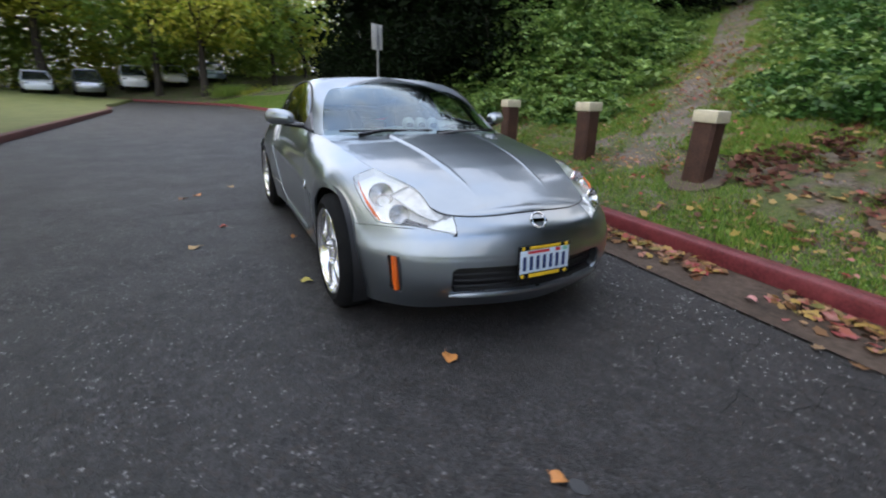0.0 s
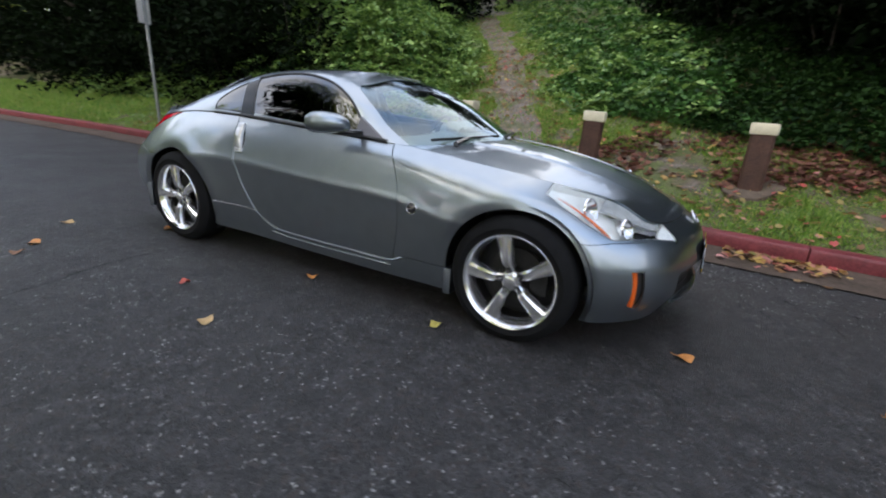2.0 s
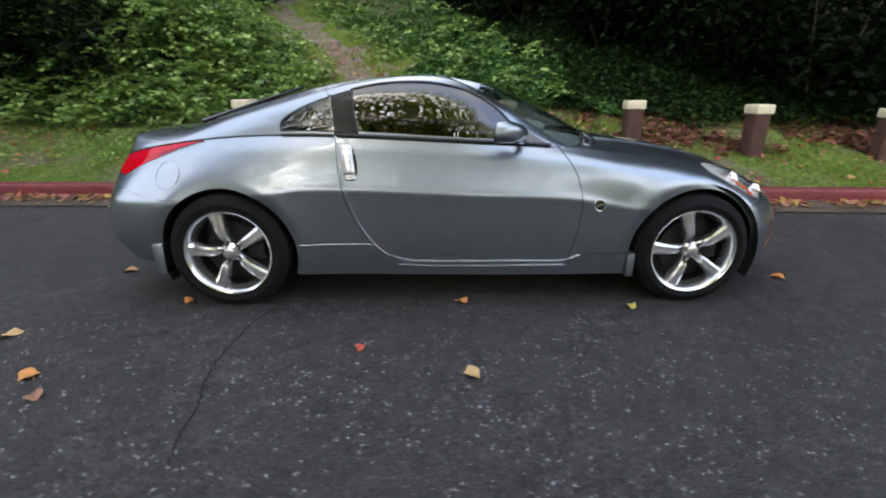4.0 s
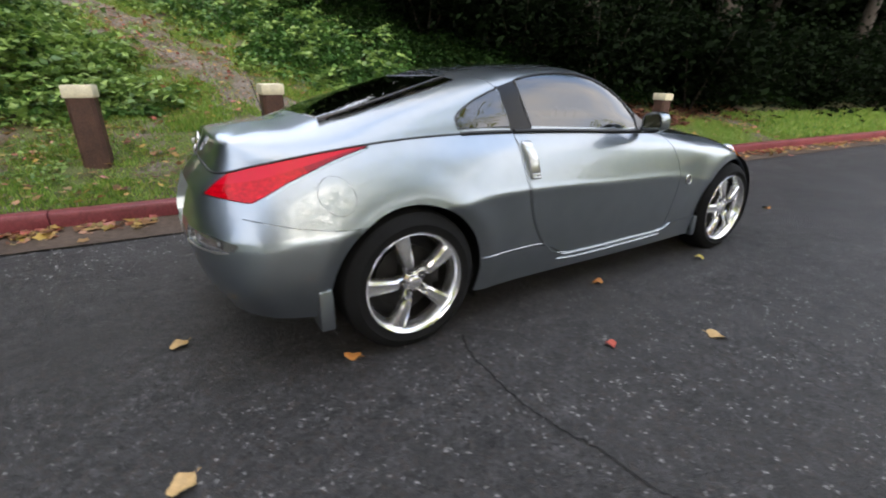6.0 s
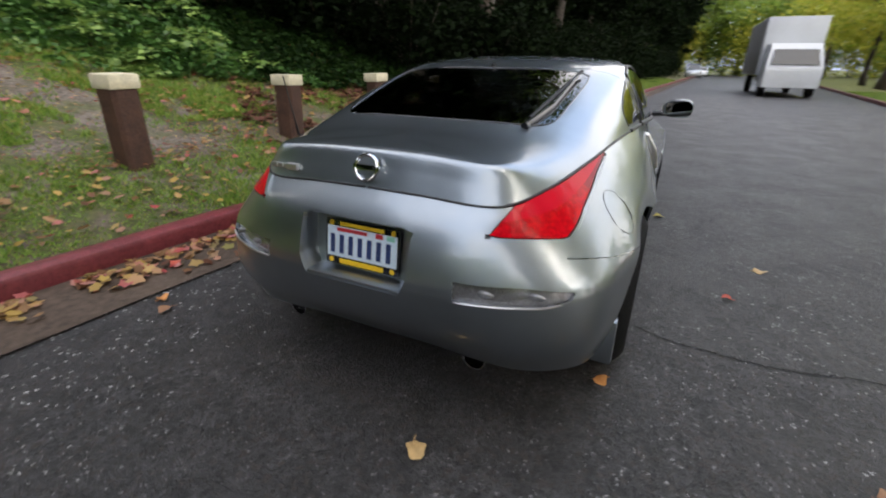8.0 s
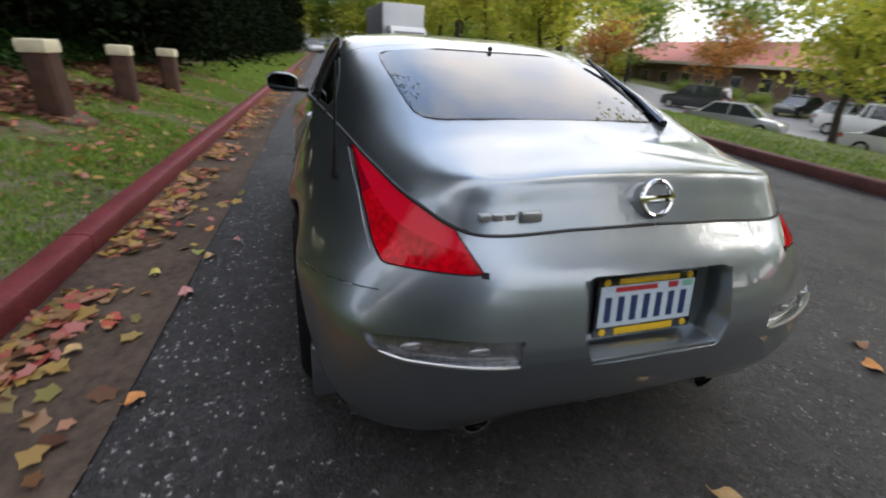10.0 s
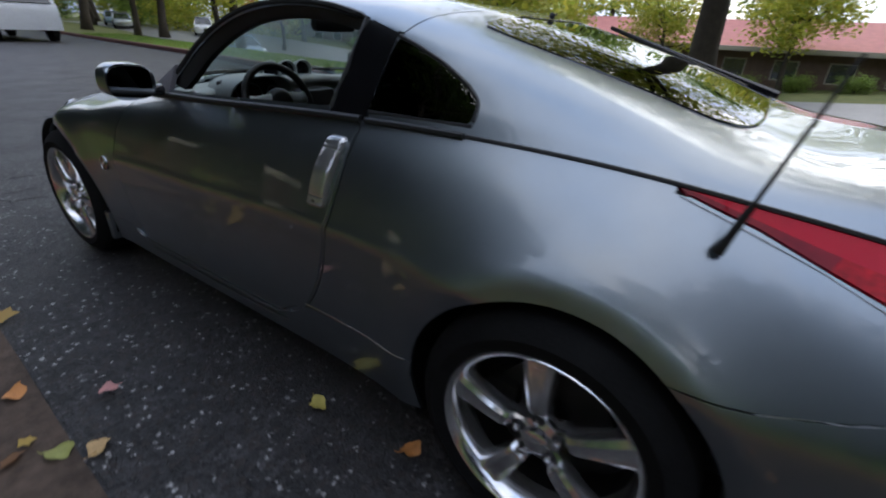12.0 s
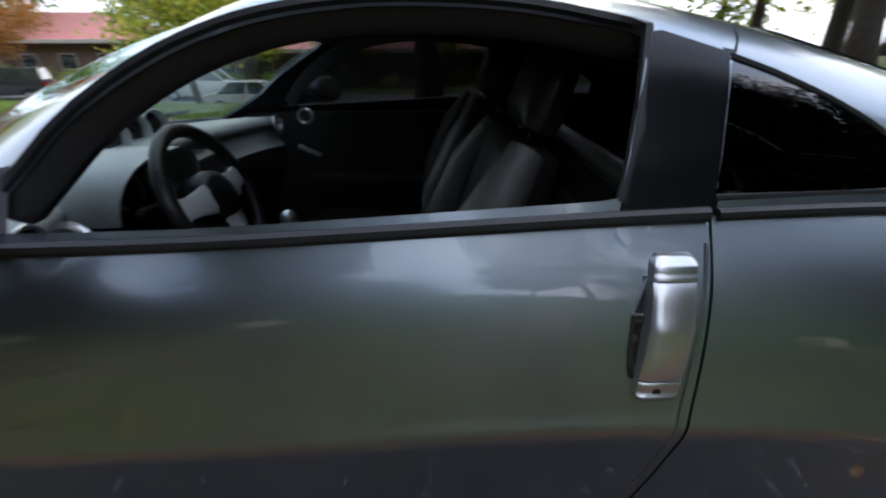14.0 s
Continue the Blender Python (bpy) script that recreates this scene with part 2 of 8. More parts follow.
SIGNR = mat("faded_red_print", (0.42, 0.14, 0.13), 0.55, var=0.1, scale=9)
PLATE = mat("pale_blue_plate", (0.62, 0.72, 0.80), 0.35, var=0.12, scale=12)
PLATE_BAR = mat("dark_blue_print", (0.02, 0.04, 0.13), 0.4, var=0.1, scale=12)
PLATE_RED = mat("red_print", (0.55, 0.04, 0.05), 0.4, var=0.1, scale=12)
YELLOW = mat("yellow_print", (0.75, 0.48, 0.02), 0.4, var=0.1, scale=12)
LEAF_IVY = leaf_mat("ivy_leaf", (0.018, 0.06, 0.015), (0.10, 0.21, 0.045), 0.45, spec=0.3)
# darker copy of the ivy leaf, with the wood's shade in its colour
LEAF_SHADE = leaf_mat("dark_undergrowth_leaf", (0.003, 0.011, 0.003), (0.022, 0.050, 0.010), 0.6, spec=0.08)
LITTER_BROWN = leaf_mat("dead_brown_leaf", (0.045, 0.018, 0.013), (0.24, 0.11, 0.075), 0.7, spec=0.2)
LEAF_BRAMBLE = leaf_mat("bramble_leaf", (0.055, 0.13, 0.028), (0.30, 0.43, 0.11), 0.45)
# near-black evergreen leaf: the gloom inside the wood is put into the colour
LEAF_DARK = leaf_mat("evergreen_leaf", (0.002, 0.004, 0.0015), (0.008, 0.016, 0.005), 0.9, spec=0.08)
LEAF_YEL = leaf_mat("autumn_maple_leaf", (0.26, 0.34, 0.035), (0.58, 0.53, 0.08), 0.5, thin=0.55)
LEAF_ORANGE = leaf_mat("orange_maple_leaf", (0.28, 0.15, 0.02), (0.50, 0.20, 0.04), 0.5)
LEAF_GREEN = leaf_mat("green_leaf", (0.12, 0.20, 0.03), (0.32, 0.42, 0.08), 0.5, thin=0.5)
GRASS = leaf_mat("grass_blade", (0.075, 0.16, 0.02), (0.32, 0.40, 0.075), 0.5, more=((0.84, (0.25, 0.39, 0.06)), (0.94, (0.40, 0.34, 0.11))))
LITTER = leaf_mat("fallen_leaf_mix", (0.10, 0.035, 0.015), (0.55, 0.36, 0.13), 0.6, more=((0.12, (0.16, 0.07, 0.03)), (0.3, (0.30, 0.17, 0.07)), (0.45, (0.48, 0.33, 0.07)), (0.58, (0.45, 0.24, 0.15)), (0.7, (0.40, 0.05, 0.05)), (0.78, (0.52, 0.22, 0.20)), (0.88, (0.20, 0.19, 0.05))))


# ---- building helpers ----
def link_mesh(name, bm, material, parent=None, label="", smooth=None):
    me = bpy.data.meshes.new(name)
    bm.to_mesh(me)
    bm.free()
    me.materials.append(material)
    if smooth is not None:
        me.shade_smooth()
        me.set_sharp_from_angle(angle=radians(smooth))
    ob = new(name, me)
    if parent is not None:
        ob.parent = parent
    if label:
        ob["label"] = label
    return ob


def part(name, bm, material, parent, label="", smooth=35):
    return link_mesh(name, bm, material, parent, label, smooth)


def thing(name, label, category, at=(0, 0, 0), rz=0.0, group=""):
    ob = new(name)
    ob.matrix_basis = pose(*at, 0, 0, rz)
    return tagged(ob, label, category, group)


def box(bm, lo, hi, bevel=0.0, taper=1.0, m=None):
    """A box between two corners, with bevelled edges; taper shrinks its top."""
    c = [(a + b) / 2 for a, b in zip(lo, hi)]
    s = [abs(b - a) for a, b in zip(lo, hi)]
    vs = bmesh.ops.create_cube(bm, size=1.0)["verts"]
    for v in vs:
        k = taper if v.co.z > 0 else 1.0
        v.co = Vector((c[0] + v.co.x * s[0] * k, c[1] + v.co.y * s[1] * k, c[2] + v.co.z * s[2]))
    if bevel:
        es = list({e for v in vs for e in v.link_edges})
        vs = list({v for f in bmesh.ops.bevel(bm, geom=es, offset=bevel, segments=2, affect="EDGES", profile=0.6)["faces"] for v in f.verts} | {v for v in vs if v.is_valid})
    if m:
        bmesh.ops.transform(bm, matrix=m, verts=vs)
    return vs


def lathe(bm, profile, axis_m, seg=48, closed=False):
    """Turn a profile of (radius, along) about the local z axis of axis_m."""
    rings = []
    for r, z in profile:
        rings.append([bm.verts.new(axis_m @ Vector((r * math.cos(2 * math.pi * k / seg), r * math.sin(2 * math.pi * k / seg), z))) for k in range(seg)])
    pairs = list(zip(rings, rings[1:])) + ([(rings[-1], rings[0])] if closed else [])
    for a, b in pairs:
        for k in range(seg):
            bm.faces.new((a[k], a[(k + 1) % seg], b[(k + 1) % seg], b[k]))
    return rings


def tube(bm, pts, radii, seg=8, cap=True):
    """A round bar along points."""
    pts = [Vector(p) for p in pts]
    radii = [radii] * len(pts) if not hasattr(radii, "__len__") else radii
    rings = []
    for i, p in enumerate(pts):
        d = (pts[min(i + 1, len(pts) - 1)] - pts[max(i - 1, 0)]).normalized()
        a = d.cross(Vector((0.13, 0.21, 1)) if abs(d.z) < 0.95 else Vector((1, 0.2, 0))).normalized()
        b = d.cross(a)
        rings.append([bm.verts.new(p + radii[i] * (a * math.cos(2 * math.pi * k / seg) + b * math.sin(2 * math.pi * k / seg))) for k in range(seg)])
    for q, r in zip(rings, rings[1:]):
        for k in range(seg):
            bm.faces.new((q[k], q[(k + 1) % seg], r[(k + 1) % seg], r[k]))
    if cap:
        bm.faces.new(rings[0][::-1])
        bm.faces.new(rings[-1])


def raw_mesh(name, verts, sizes, material, parent=None, label=""):
    """A mesh of loose faces: verts in face order, sizes the corner count of each face."""
    me = bpy.data.meshes.new(name)
    n, f = len(verts), len(sizes)
    me.vertices.add(n)
    me.vertices.foreach_set("co", np.asarray(verts, np.float32).ravel())
    me.loops.add(n)
    me.loops.foreach_set("vertex_index", np.arange(n, dtype=np.int32))
    me.polygons.add(f)
    me.polygons.foreach_set("loop_start", np.r_[0, np.cumsum(sizes)[:-1]].astype(np.int32))
    me.update(calc_edges=True)
    me.materials.append(material)
    ob = new(name, me)
    if parent is not None:
        ob.parent = parent
    if label:
        ob["label"] = label
    return ob


RNG = np.random.default_rng(7)


def leaf_quads(centres, size, up=0.4, rng=RNG, narrow=0.62):
    """Four-cornered leaves at the centres, facing all ways but more to the sky the higher up is."""
    n = len(centres)
    nor = rng.normal(size=(n, 3))
    nor[:, 2] = np.abs(nor[:, 2]) + up * 2
    nor /= np.linalg.norm(nor, axis=1)[:, None]
    a = np.cross(nor, rng.normal(size=(n, 3)))
    a /= np.linalg.norm(a, axis=1)[:, None]
    b = np.cross(nor, a)
    s = (np.asarray(size) * rng.uniform(0.6, 1.3, n))[:, None]
    fold = nor * s * 0.12
    quad = np.stack([centres - a * s * 0.55, centres + b * s * 0.5 * narrow - a * s * 0.06 + fold, centres + a * s * 0.55, centres - b * s * 0.5 * narrow - a * s * 0.06 + fold], 1)
    return quad.reshape(-1, 3)


def leaves(name, centres, size, material, parent=None, up=0.4, label="", narrow=0.62):
    return raw_mesh(name, leaf_quads(np.asarray(centres), size, up, narrow=narrow), np.full(len(centres), 4), material, parent, label)


def lobed_leaves(name, centres, size, material, flat=2.0, rng=RNG):
    """Fallen leaves with five blunt lobes and curled edges, lying mostly flat."""
    n, k = len(centres), 11
    nor = rng.normal(size=(n, 3)) * 0.5
    nor[:, 2] = np.abs(nor[:, 2]) + flat * 0.7
    nor /= np.linalg.norm(nor, axis=1)[:, None]
    a = np.cross(nor, rng.normal(size=(n, 3)))
    a /= np.linalg.norm(a, axis=1)[:, None]
    b = np.cross(nor, a)
    s = size * rng.uniform(0.5, 1.35, n)
    wide = rng.uniform(0.65, 1.0, n)
    curl = rng.uniform(-0.25, 0.35, n)
    out = np.empty((n, k, 3))
    for i in range(k):
        q = 2 * math.pi * i / k
        r = 0.56 * (1.0 if i % 2 else 0.66) * (1.15 if i in (5, 6) else 1.0) * rng.uniform(0.85, 1.1, n)
        u, v = r * math.cos(q), r * math.sin(q) * wide
        out[:, i] = centres + (a * u[:, None] + b * v[:, None] + nor * (curl * (u * u + v * v))[:, None]) * s[:, None]
    return raw_mesh(name, out.reshape(-1, 3), np.full(n, k), material)


# ---- the lie of the land ----
def kerb_y(x):
    """Road-side top edge of the kerb beside the car."""
    return np.interp(x, [-60, -34, -28, -20, -9, -4, 5, 15, 40, 90], [-34, -4.5, 0.6, 2.2, 2.42, 2.25, 1.76, 1.15, -0.3, -3.2])


def far_y(x):
    """Top edge of the kerb across the road."""
    return np.interp(x, [-60, -24, -20, -8, 0, 7, 16, 40, 90], [-5.6, -5.4, -4.75, -4.95, -5.4, -6.05, -7.4, -10.0, -13.0])


PATH_X, PATH_Y = [-0.2, -0.6, -1.5, -2.3, -4.4, -6.2, -8.0], [3.3, 4.4, 6.0, 7.9, 11.2, 14.5, 19.0]


def bank_z(x, y):
    """Height of the verge and the wooded bank behind the kerb."""
    w = y - kerb_y(x)
    z = 0.13 + 0.28 * np.clip(w - 0.15, 0, 1.6) + 0.375 * np.clip(w - 1.75, 0, 14) + 0.12 * np.clip(w - 15.75, 0, 40)
    flat = np.interp(x, [-34, -26, 4, 14, 40], [0.35, 1.0, 1.0, 0.75, 0.6])
    return 0.13 + (z - 0.13) * flat


def path_off(x, y):
    """Sideways distance from the footpath that climbs the bank."""
    return np.abs(x - np.interp(y, PATH_Y, PATH_X)) + np.clip(3.6 - y, 0, 9) * 1.2


def fbm(x, y, s, seed=0.0):
    return np.array([noise.fractal(Vector((a * s + seed, b * s - seed, seed)), 1.0, 2.0, 4) for a, b in zip(np.ravel(x), np.ravel(y))]).reshape(np.shape(x))


def sheet(name, xs, ws, fx, material, label, category="ground", kind="structure"):
    """A grid over xs and ws; fx gives the place of each (x, w)."""
    bm = bmesh.new()
    grid = [[bm.verts.new(fx(x, w)) for w in ws] for x in xs]
    for a, b in zip(grid, grid[1:]):
        for k in range(len(ws) - 1):
            bm.faces.new((a[k], b[k], b[k + 1], a[k + 1]))
    ob = link_mesh(name, bm, material, smooth=40)
    return tagged(ob, label, category, kind=kind)


def ground_mat():
    """Soil and short turf, bare gravel along the footpath, dead leaves between."""
    m = bpy.data.materials.new("bank_soil_and_turf")
    m.use_nodes = True
    n, l = m.node_tree.nodes, m.node_tree.links
    p = n["Principled BSDF"]
    p.inputs["Roughness"].default_value = 0.9
    co = n.new("ShaderNodeTexCoord")
    a = n.new("ShaderNodeAttribute")
    a.attribute_name = "bare"
    nz, nz2, vo = n.new("ShaderNodeTexNoise"), n.new("ShaderNodeTexNoise"), n.new("ShaderNodeTexVoronoi")
    nz.inputs["Scale"].default_value, nz.inputs["Detail"].default_value = 2.5, 6
    nz2.inputs["Scale"].default_value, nz2.inputs["Detail"].default_value = 18, 4
    vo.inputs["Scale"].default_value = 48
    for q in (nz, nz2, vo):
        l.new(co.outputs["Object"], q.inputs["Vector"])

    def ramp(src, lo, hi, c0, c1):
        r = n.new("ShaderNodeValToRGB")
        r.color_ramp.elements[0].position, r.color_ramp.elements[1].position = lo, hi
        r.color_ramp.elements[0].color, r.color_ramp.elements[1].color = (*c0, 1), (*c1, 1)
        l.new(src, r.inputs[0])
        return r.outputs[0]

    turf = ramp(nz2.outputs[0], 0.3, 0.7, (0.04, 0.055, 0.014), (0.10, 0.115, 0.03))
    soil = ramp(nz2.outputs[0], 0.3, 0.7, (0.04, 0.027, 0.018), (0.12, 0.083, 0.052))
    gravel = ramp(vo.outputs["Color"], 0.1, 0.9, (0.045, 0.037, 0.030), (0.23, 0.195, 0.165))
    m1, m2 = n.new("ShaderNodeMix"), n.new("ShaderNodeMix")
    m1.data_type = m2.data_type = "RGBA"
    k = n.new("ShaderNodeMapRange")
    k.inputs["From Min"].default_value, k.inputs["From Max"].default_value = 0.45, 0.62
    l.new(nz.outputs[0], k.inputs["Value"])
    l.new(k.outputs[0], m1.inputs["Factor"]), l.new(turf, m1.inputs["A"]), l.new(soil, m1.inputs["B"])
    s = n.new("ShaderNodeMath")
    s.operation = "MULTIPLY_ADD"
    s.inputs[1].default_value, s.inputs[2].default_value = 5.0, -2.75
    l.new(nz.outputs[0], s.inputs[0])
    s2 = n.new("ShaderNodeMath")
    s2.operation, s2.use_clamp = "ADD", True
    l.new(s.outputs[0], s2.inputs[0]), l.new(a.outputs["Fac"], s2.inputs[1])
    l.new(s2.outputs[0], m2.inputs["Factor"]), l.new(m1.outputs["Result"], m2.inputs["A"]), l.new(gravel, m2.inputs["B"])
    l.new(m2.outputs["Result"], p.inputs["Base Color"])
    b = n.new("ShaderNodeBump")
    b.inputs["Strength"].default_value, b.inputs["Distance"].default_value = 0.6, 0.03
    l.new(nz2.outputs[0], b.inputs["Height"]), l.new(b.outputs[0], p.inputs["Normal"])
    return m


SOIL = ground_mat()
XS = np.unique(np.r_[np.linspace(-60, -14, 24), np.linspace(-14, 12, 105), np.linspace(12, 100, 40), -3000, -400, 400, 3000])
WS = np.unique(np.r_[0.0, 0.16, np.linspace(0.3, 12, 60), np.linspace(12.5, 40, 20), 120, 600, 3000])
LAWN = mat("park_lawn", (0.09, 0.13, 0.025), 0.9, var=0.35, scale=1.2, bump=0.4, bscale=40, tint=(0.17, 0.17, 0.05))


def bank_point(x, w):
    y = float(kerb_y(x)) + w
    far = 1.0 if abs(x) < 150 else 0.2
    z = -0.02 if w < 0.01 else float(bank_z(x, y)) * far - 0.015
    if 0.3 < w < 30:
        z += 0.05 * noise.fractal(Vector((x * 0.9, y * 0.9, 3)), 1, 2, 4) * min(1, w)
    return (x, y, z)


bank = sheet("ground", XS, WS, bank_point, SOIL, "wooded bank of soil and turf rising behind the kerb")
co = np.empty(len(bank.data.vertices) * 3)
bank.data.vertices.foreach_get("co", co)
co = co.reshape(-1, 3)
bare = np.clip(0.95 - path_off(co[:, 0], co[:, 1]) / np.interp(co[:, 1], [3, 4.5, 6.5, 12], [3.4, 3.0, 2.2, 1.8]), 0, 1)
bank.data.attributes.new("bare", "FLOAT", "POINT").data.foreach_set("value", bare)

# the carriageway, from kerb to kerb, and the flat land beyond it
RX = np.unique(np.r_[np.linspace(-60, 100, 161)])


def road_point(x, k):
    a, b = float(far_y(x)) - 0.05, float(kerb_y(x)) - 0.545
    return (x, a + (b - a) * k, 0.012 * math.sin(math.pi * k))


sheet("road", RX, np.linspace(0, 1, 9), road_point, ASPHALT, "dark worn asphalt road, damp, with pale stone chips", "road")


def low_z(x, y):
    """The land across the road drops to a car park some two metres lower."""
    d = float(far_y(x)) - 2.3 - y
    deep = float(np.interp(x, [-60, -28, -12, 0, 25, 60, 90], [0.55, 0.6, -0.9, -1.9, -1.75, -0.1, 0.1]))
    return 0.14 + (deep - 0.14) * min(1.0, max(0.0, d / 8.0)) if d > 0 else 0.14


def low_point(x, k):
    if k <= 1:
        y = float(far_y(x)) - 0.10 + (1 - k) * (float(kerb_y(x)) - float(far_y(x)) - 0.1)
        return (x, y, -0.03)
    y = float(far_y(x)) - 0.14 - (k - 1)
    z = low_z(x, y) if abs(x) < 200 and k < 150 else -0.6
    return (x, y, z + (0.03 * noise.noise(Vector((x * 0.4, y * 0.6, 0))) if k < 30 else 0))


flat = sheet("ground_far", np.r_[-3000, -400, np.linspace(-80, 110, 96), 400, 3000], np.r_[0, 0.5, 0.99, 1.0, 1.001, np.linspace(1.3, 14, 34), np.linspace(16, 70, 14), 200, 600, 3000], low_point, LAWN, "park lawn falling away from the road to the horizon")

# ---- kerbs ----
def kerb_strip(name, xs, fy, side, w, h, material, label, pan=0.0):
    bm = bmesh.new()
    prof = [(0.03, -0.03), (0.0, h - 0.035), (0.012, h - 0.01), (0.04, h), (w - 0.03, h), (w, h - 0.02), (w, -0.03)]
    rows = [[bm.verts.new((x, float(fy(x)) + side * a + 0.008 * noise.noise(Vector((x * 1.7, a * 4, 1))), b + 0.006 * noise.noise(Vector((x * 1.3, 5, 0))))) for a, b in prof] for x in xs]
    for a, b in zip(rows, rows[1:]):
        for k in range(len(prof) - 1):
            bm.faces.new((a[k], b[k], b[k + 1], a[k + 1]) if side > 0 else (a[k + 1], b[k + 1], b[k], a[k]))
    for r in (rows[0], rows[-1]):
        bm.faces.new(r)
    return link_mesh(name, bm, material, smooth=40)


kerb_root = tagged(new("kerb"), "long red-painted concrete kerb, worn and scuffed", "kerb", kind="structure")
joint = -58.0
while joint < 88:
    ln = 3.05
    seg = kerb_strip("kerb_stone", np.linspace(joint + 0.006, joint + ln - 0.006, 13), kerb_y, 1, 0.17, 0.145, KERB, "")
    seg.parent = kerb_root
    joint += ln
sheet("gutter", np.linspace(-58, 88, 293), np.r_[0.0, 0.1, 0.22, 0.34, 0.46, 0.62], lambda x, k: (x, float(kerb_y(x)) + 0.035 - k + (0.012 * noise.noise(Vector((x * 2.2, 7, 3))) + 0.010 * noise.noise(Vector((x * 9.0, 2, 3))) if k > 0.5 else 0), 0.013 - 0.016 * math.sin(math.pi * k / 0.62)), GUTTER, "stained concrete gutter pan at the kerb foot", "gutter")
far_root = tagged(new("kerb_far"), "dark weathered kerb with faded red face across the road", "kerb", kind="structure")
KERB_F = mat("mossy_red_concrete", (0.10, 0.035, 0.03), 0.8, var=0.5, scale=4, bump=0.4, bscale=50)
joint = -22.0
while joint < 88:
    seg = kerb_strip("kerb_stone", np.linspace(joint + 0.006, joint + 3.04, 9), far_y, -1, 0.17, 0.15, KERB_F, "")
    seg.parent = far_root
    joint += 3.05


# ---- across the road: the sunken car park ----
LOT = mat("car_park_asphalt", (0.16, 0.16, 0.165), 0.45, var=0.3, scale=0.8, bump=0.3, bscale=90)
sheet("car_park", np.linspace(-10, 75, 50), np.linspace(0, 1, 12), lambda x, k: (x, float(far_y(x)) - 10.6 - k * 15.0, low_z(x, float(far_y(x)) - 10.6 - k * 15.0) + 0.05), LOT, "pale damp asphalt car park below the road", "car park")

# ---- the parked coupe: skin lofted through its character lines ----
def spline(keys, n, mirror0=None, mirror1=None):
    """Points along a Catmull-Rom curve through keys (n per span); the ends may be mirrored in y."""
    k = [np.array(p, float) for p in keys]
    flip = np.array([1, -1, 1])
    a = k[1] * flip if mirror0 else 2 * k[0] - k[1]
    b = k[-2] * flip if mirror1 else 2 * k[-1] - k[-2]
    k = [a] + k + [b]
    out = []
    for i in range(1, len(k) - 2):
        p0, p1, p2, p3 = k[i - 1 : i + 3]
        d0, d1, d2 = (max(np.linalg.norm(q - p) ** 0.5, 1e-4) for p, q in ((p0, p1), (p1, p2), (p2, p3)))
        m1 = d1 * ((p1 - p0) / d0 - (p2 - p0) / (d0 + d1) + (p2 - p1) / d1)
        m2 = d1 * ((p2 - p1) / d1 - (p3 - p1) / (d1 + d2) + (p3 - p2) / d2)
        for t in np.arange(n) / n:
            out.append((2 * t**3 - 3 * t**2 + 1) * p1 + (t**3 - 2 * t**2 + t) * m1 + (-2 * t**3 + 3 * t**2) * p2 + (t**3 - t**2) * m2)
    out.append(k[-2])
    return np.array(out)


def loft(lines, nu, nv):
    """A grid through character lines that share their stations; the ends lie on the car's middle plane."""
    rows = [spline(c, nu, True, True) for c in lines]
    return np.array([spline([r[i] for r in rows], nv) for i in range(len(rows[0]))])


# stations run from the middle of the nose along the side to the middle of the tail
SILL = [(2.07, 0, 0.19), (2.00, 0.36, 0.19), (1.90, 0.60, 0.185), (1.70, 0.765, 0.185), (1.325, 0.82, 0.19), (0.95, 0.83, 0.18), (0.60, 0.825, 0.17), (0, 0.82, 0.17),
        (-0.60, 0.825, 0.18), (-0.95, 0.845, 0.19), (-1.325, 0.85, 0.21), (-1.69, 0.818, 0.250), (-1.908, 0.772, 0.266), (-2.042, 0.595, 0.273), (-2.058, 0.21, 0.281), (-2.061, 0, 0.281)]
LOW = [(2.14, 0, 0.32), (2.075, 0.36, 0.32), (1.965, 0.61, 0.32), (1.735, 0.795, 0.33), (1.325, 0.862, 0.34), (0.95, 0.855, 0.34), (0.60, 0.850, 0.33), (0, 0.846, 0.33),
       (-0.60, 0.852, 0.34), (-0.95, 0.874, 0.36), (-1.325, 0.892, 0.38), (-1.71, 0.862, 0.41), (-1.982, 0.798, 0.395), (-2.118, 0.570, 0.398), (-2.158, 0.21, 0.405), (-2.163, 0, 0.405)]
MID = [(2.135, 0, 0.46), (2.068, 0.355, 0.46), (1.958, 0.605, 0.46), (1.73, 0.80, 0.47), (1.325, 0.887, 0.56), (0.95, 0.882, 0.58), (0.60, 0.879, 0.635), (0, 0.879, 0.66),
       (-0.60, 0.884, 0.69), (-0.95, 0.900, 0.69), (-1.325, 0.907, 0.64), (-1.71, 0.870, 0.615), (-1.982, 0.780, 0.595), (-2.143, 0.525, 0.577), (-2.185, 0.21, 0.57), (-2.19, 0, 0.57)]
SHOULDER = [(2.095, 0, 0.580), (2.026, 0.348, 0.575), (1.915, 0.582, 0.570), (1.70, 0.755, 0.605), (1.325, 0.845, 0.74), (0.95, 0.845, 0.785), (0.60, 0.822, 0.83), (0, 0.823, 0.85),
            (-0.60, 0.819, 0.875), (-0.95, 0.824, 0.875), (-1.325, 0.806, 0.842), (-1.69, 0.760, 0.795), (-1.94, 0.685, 0.748), (-2.09, 0.478, 0.755), (-2.135, 0.21, 0.745), (-2.14, 0, 0.745)]
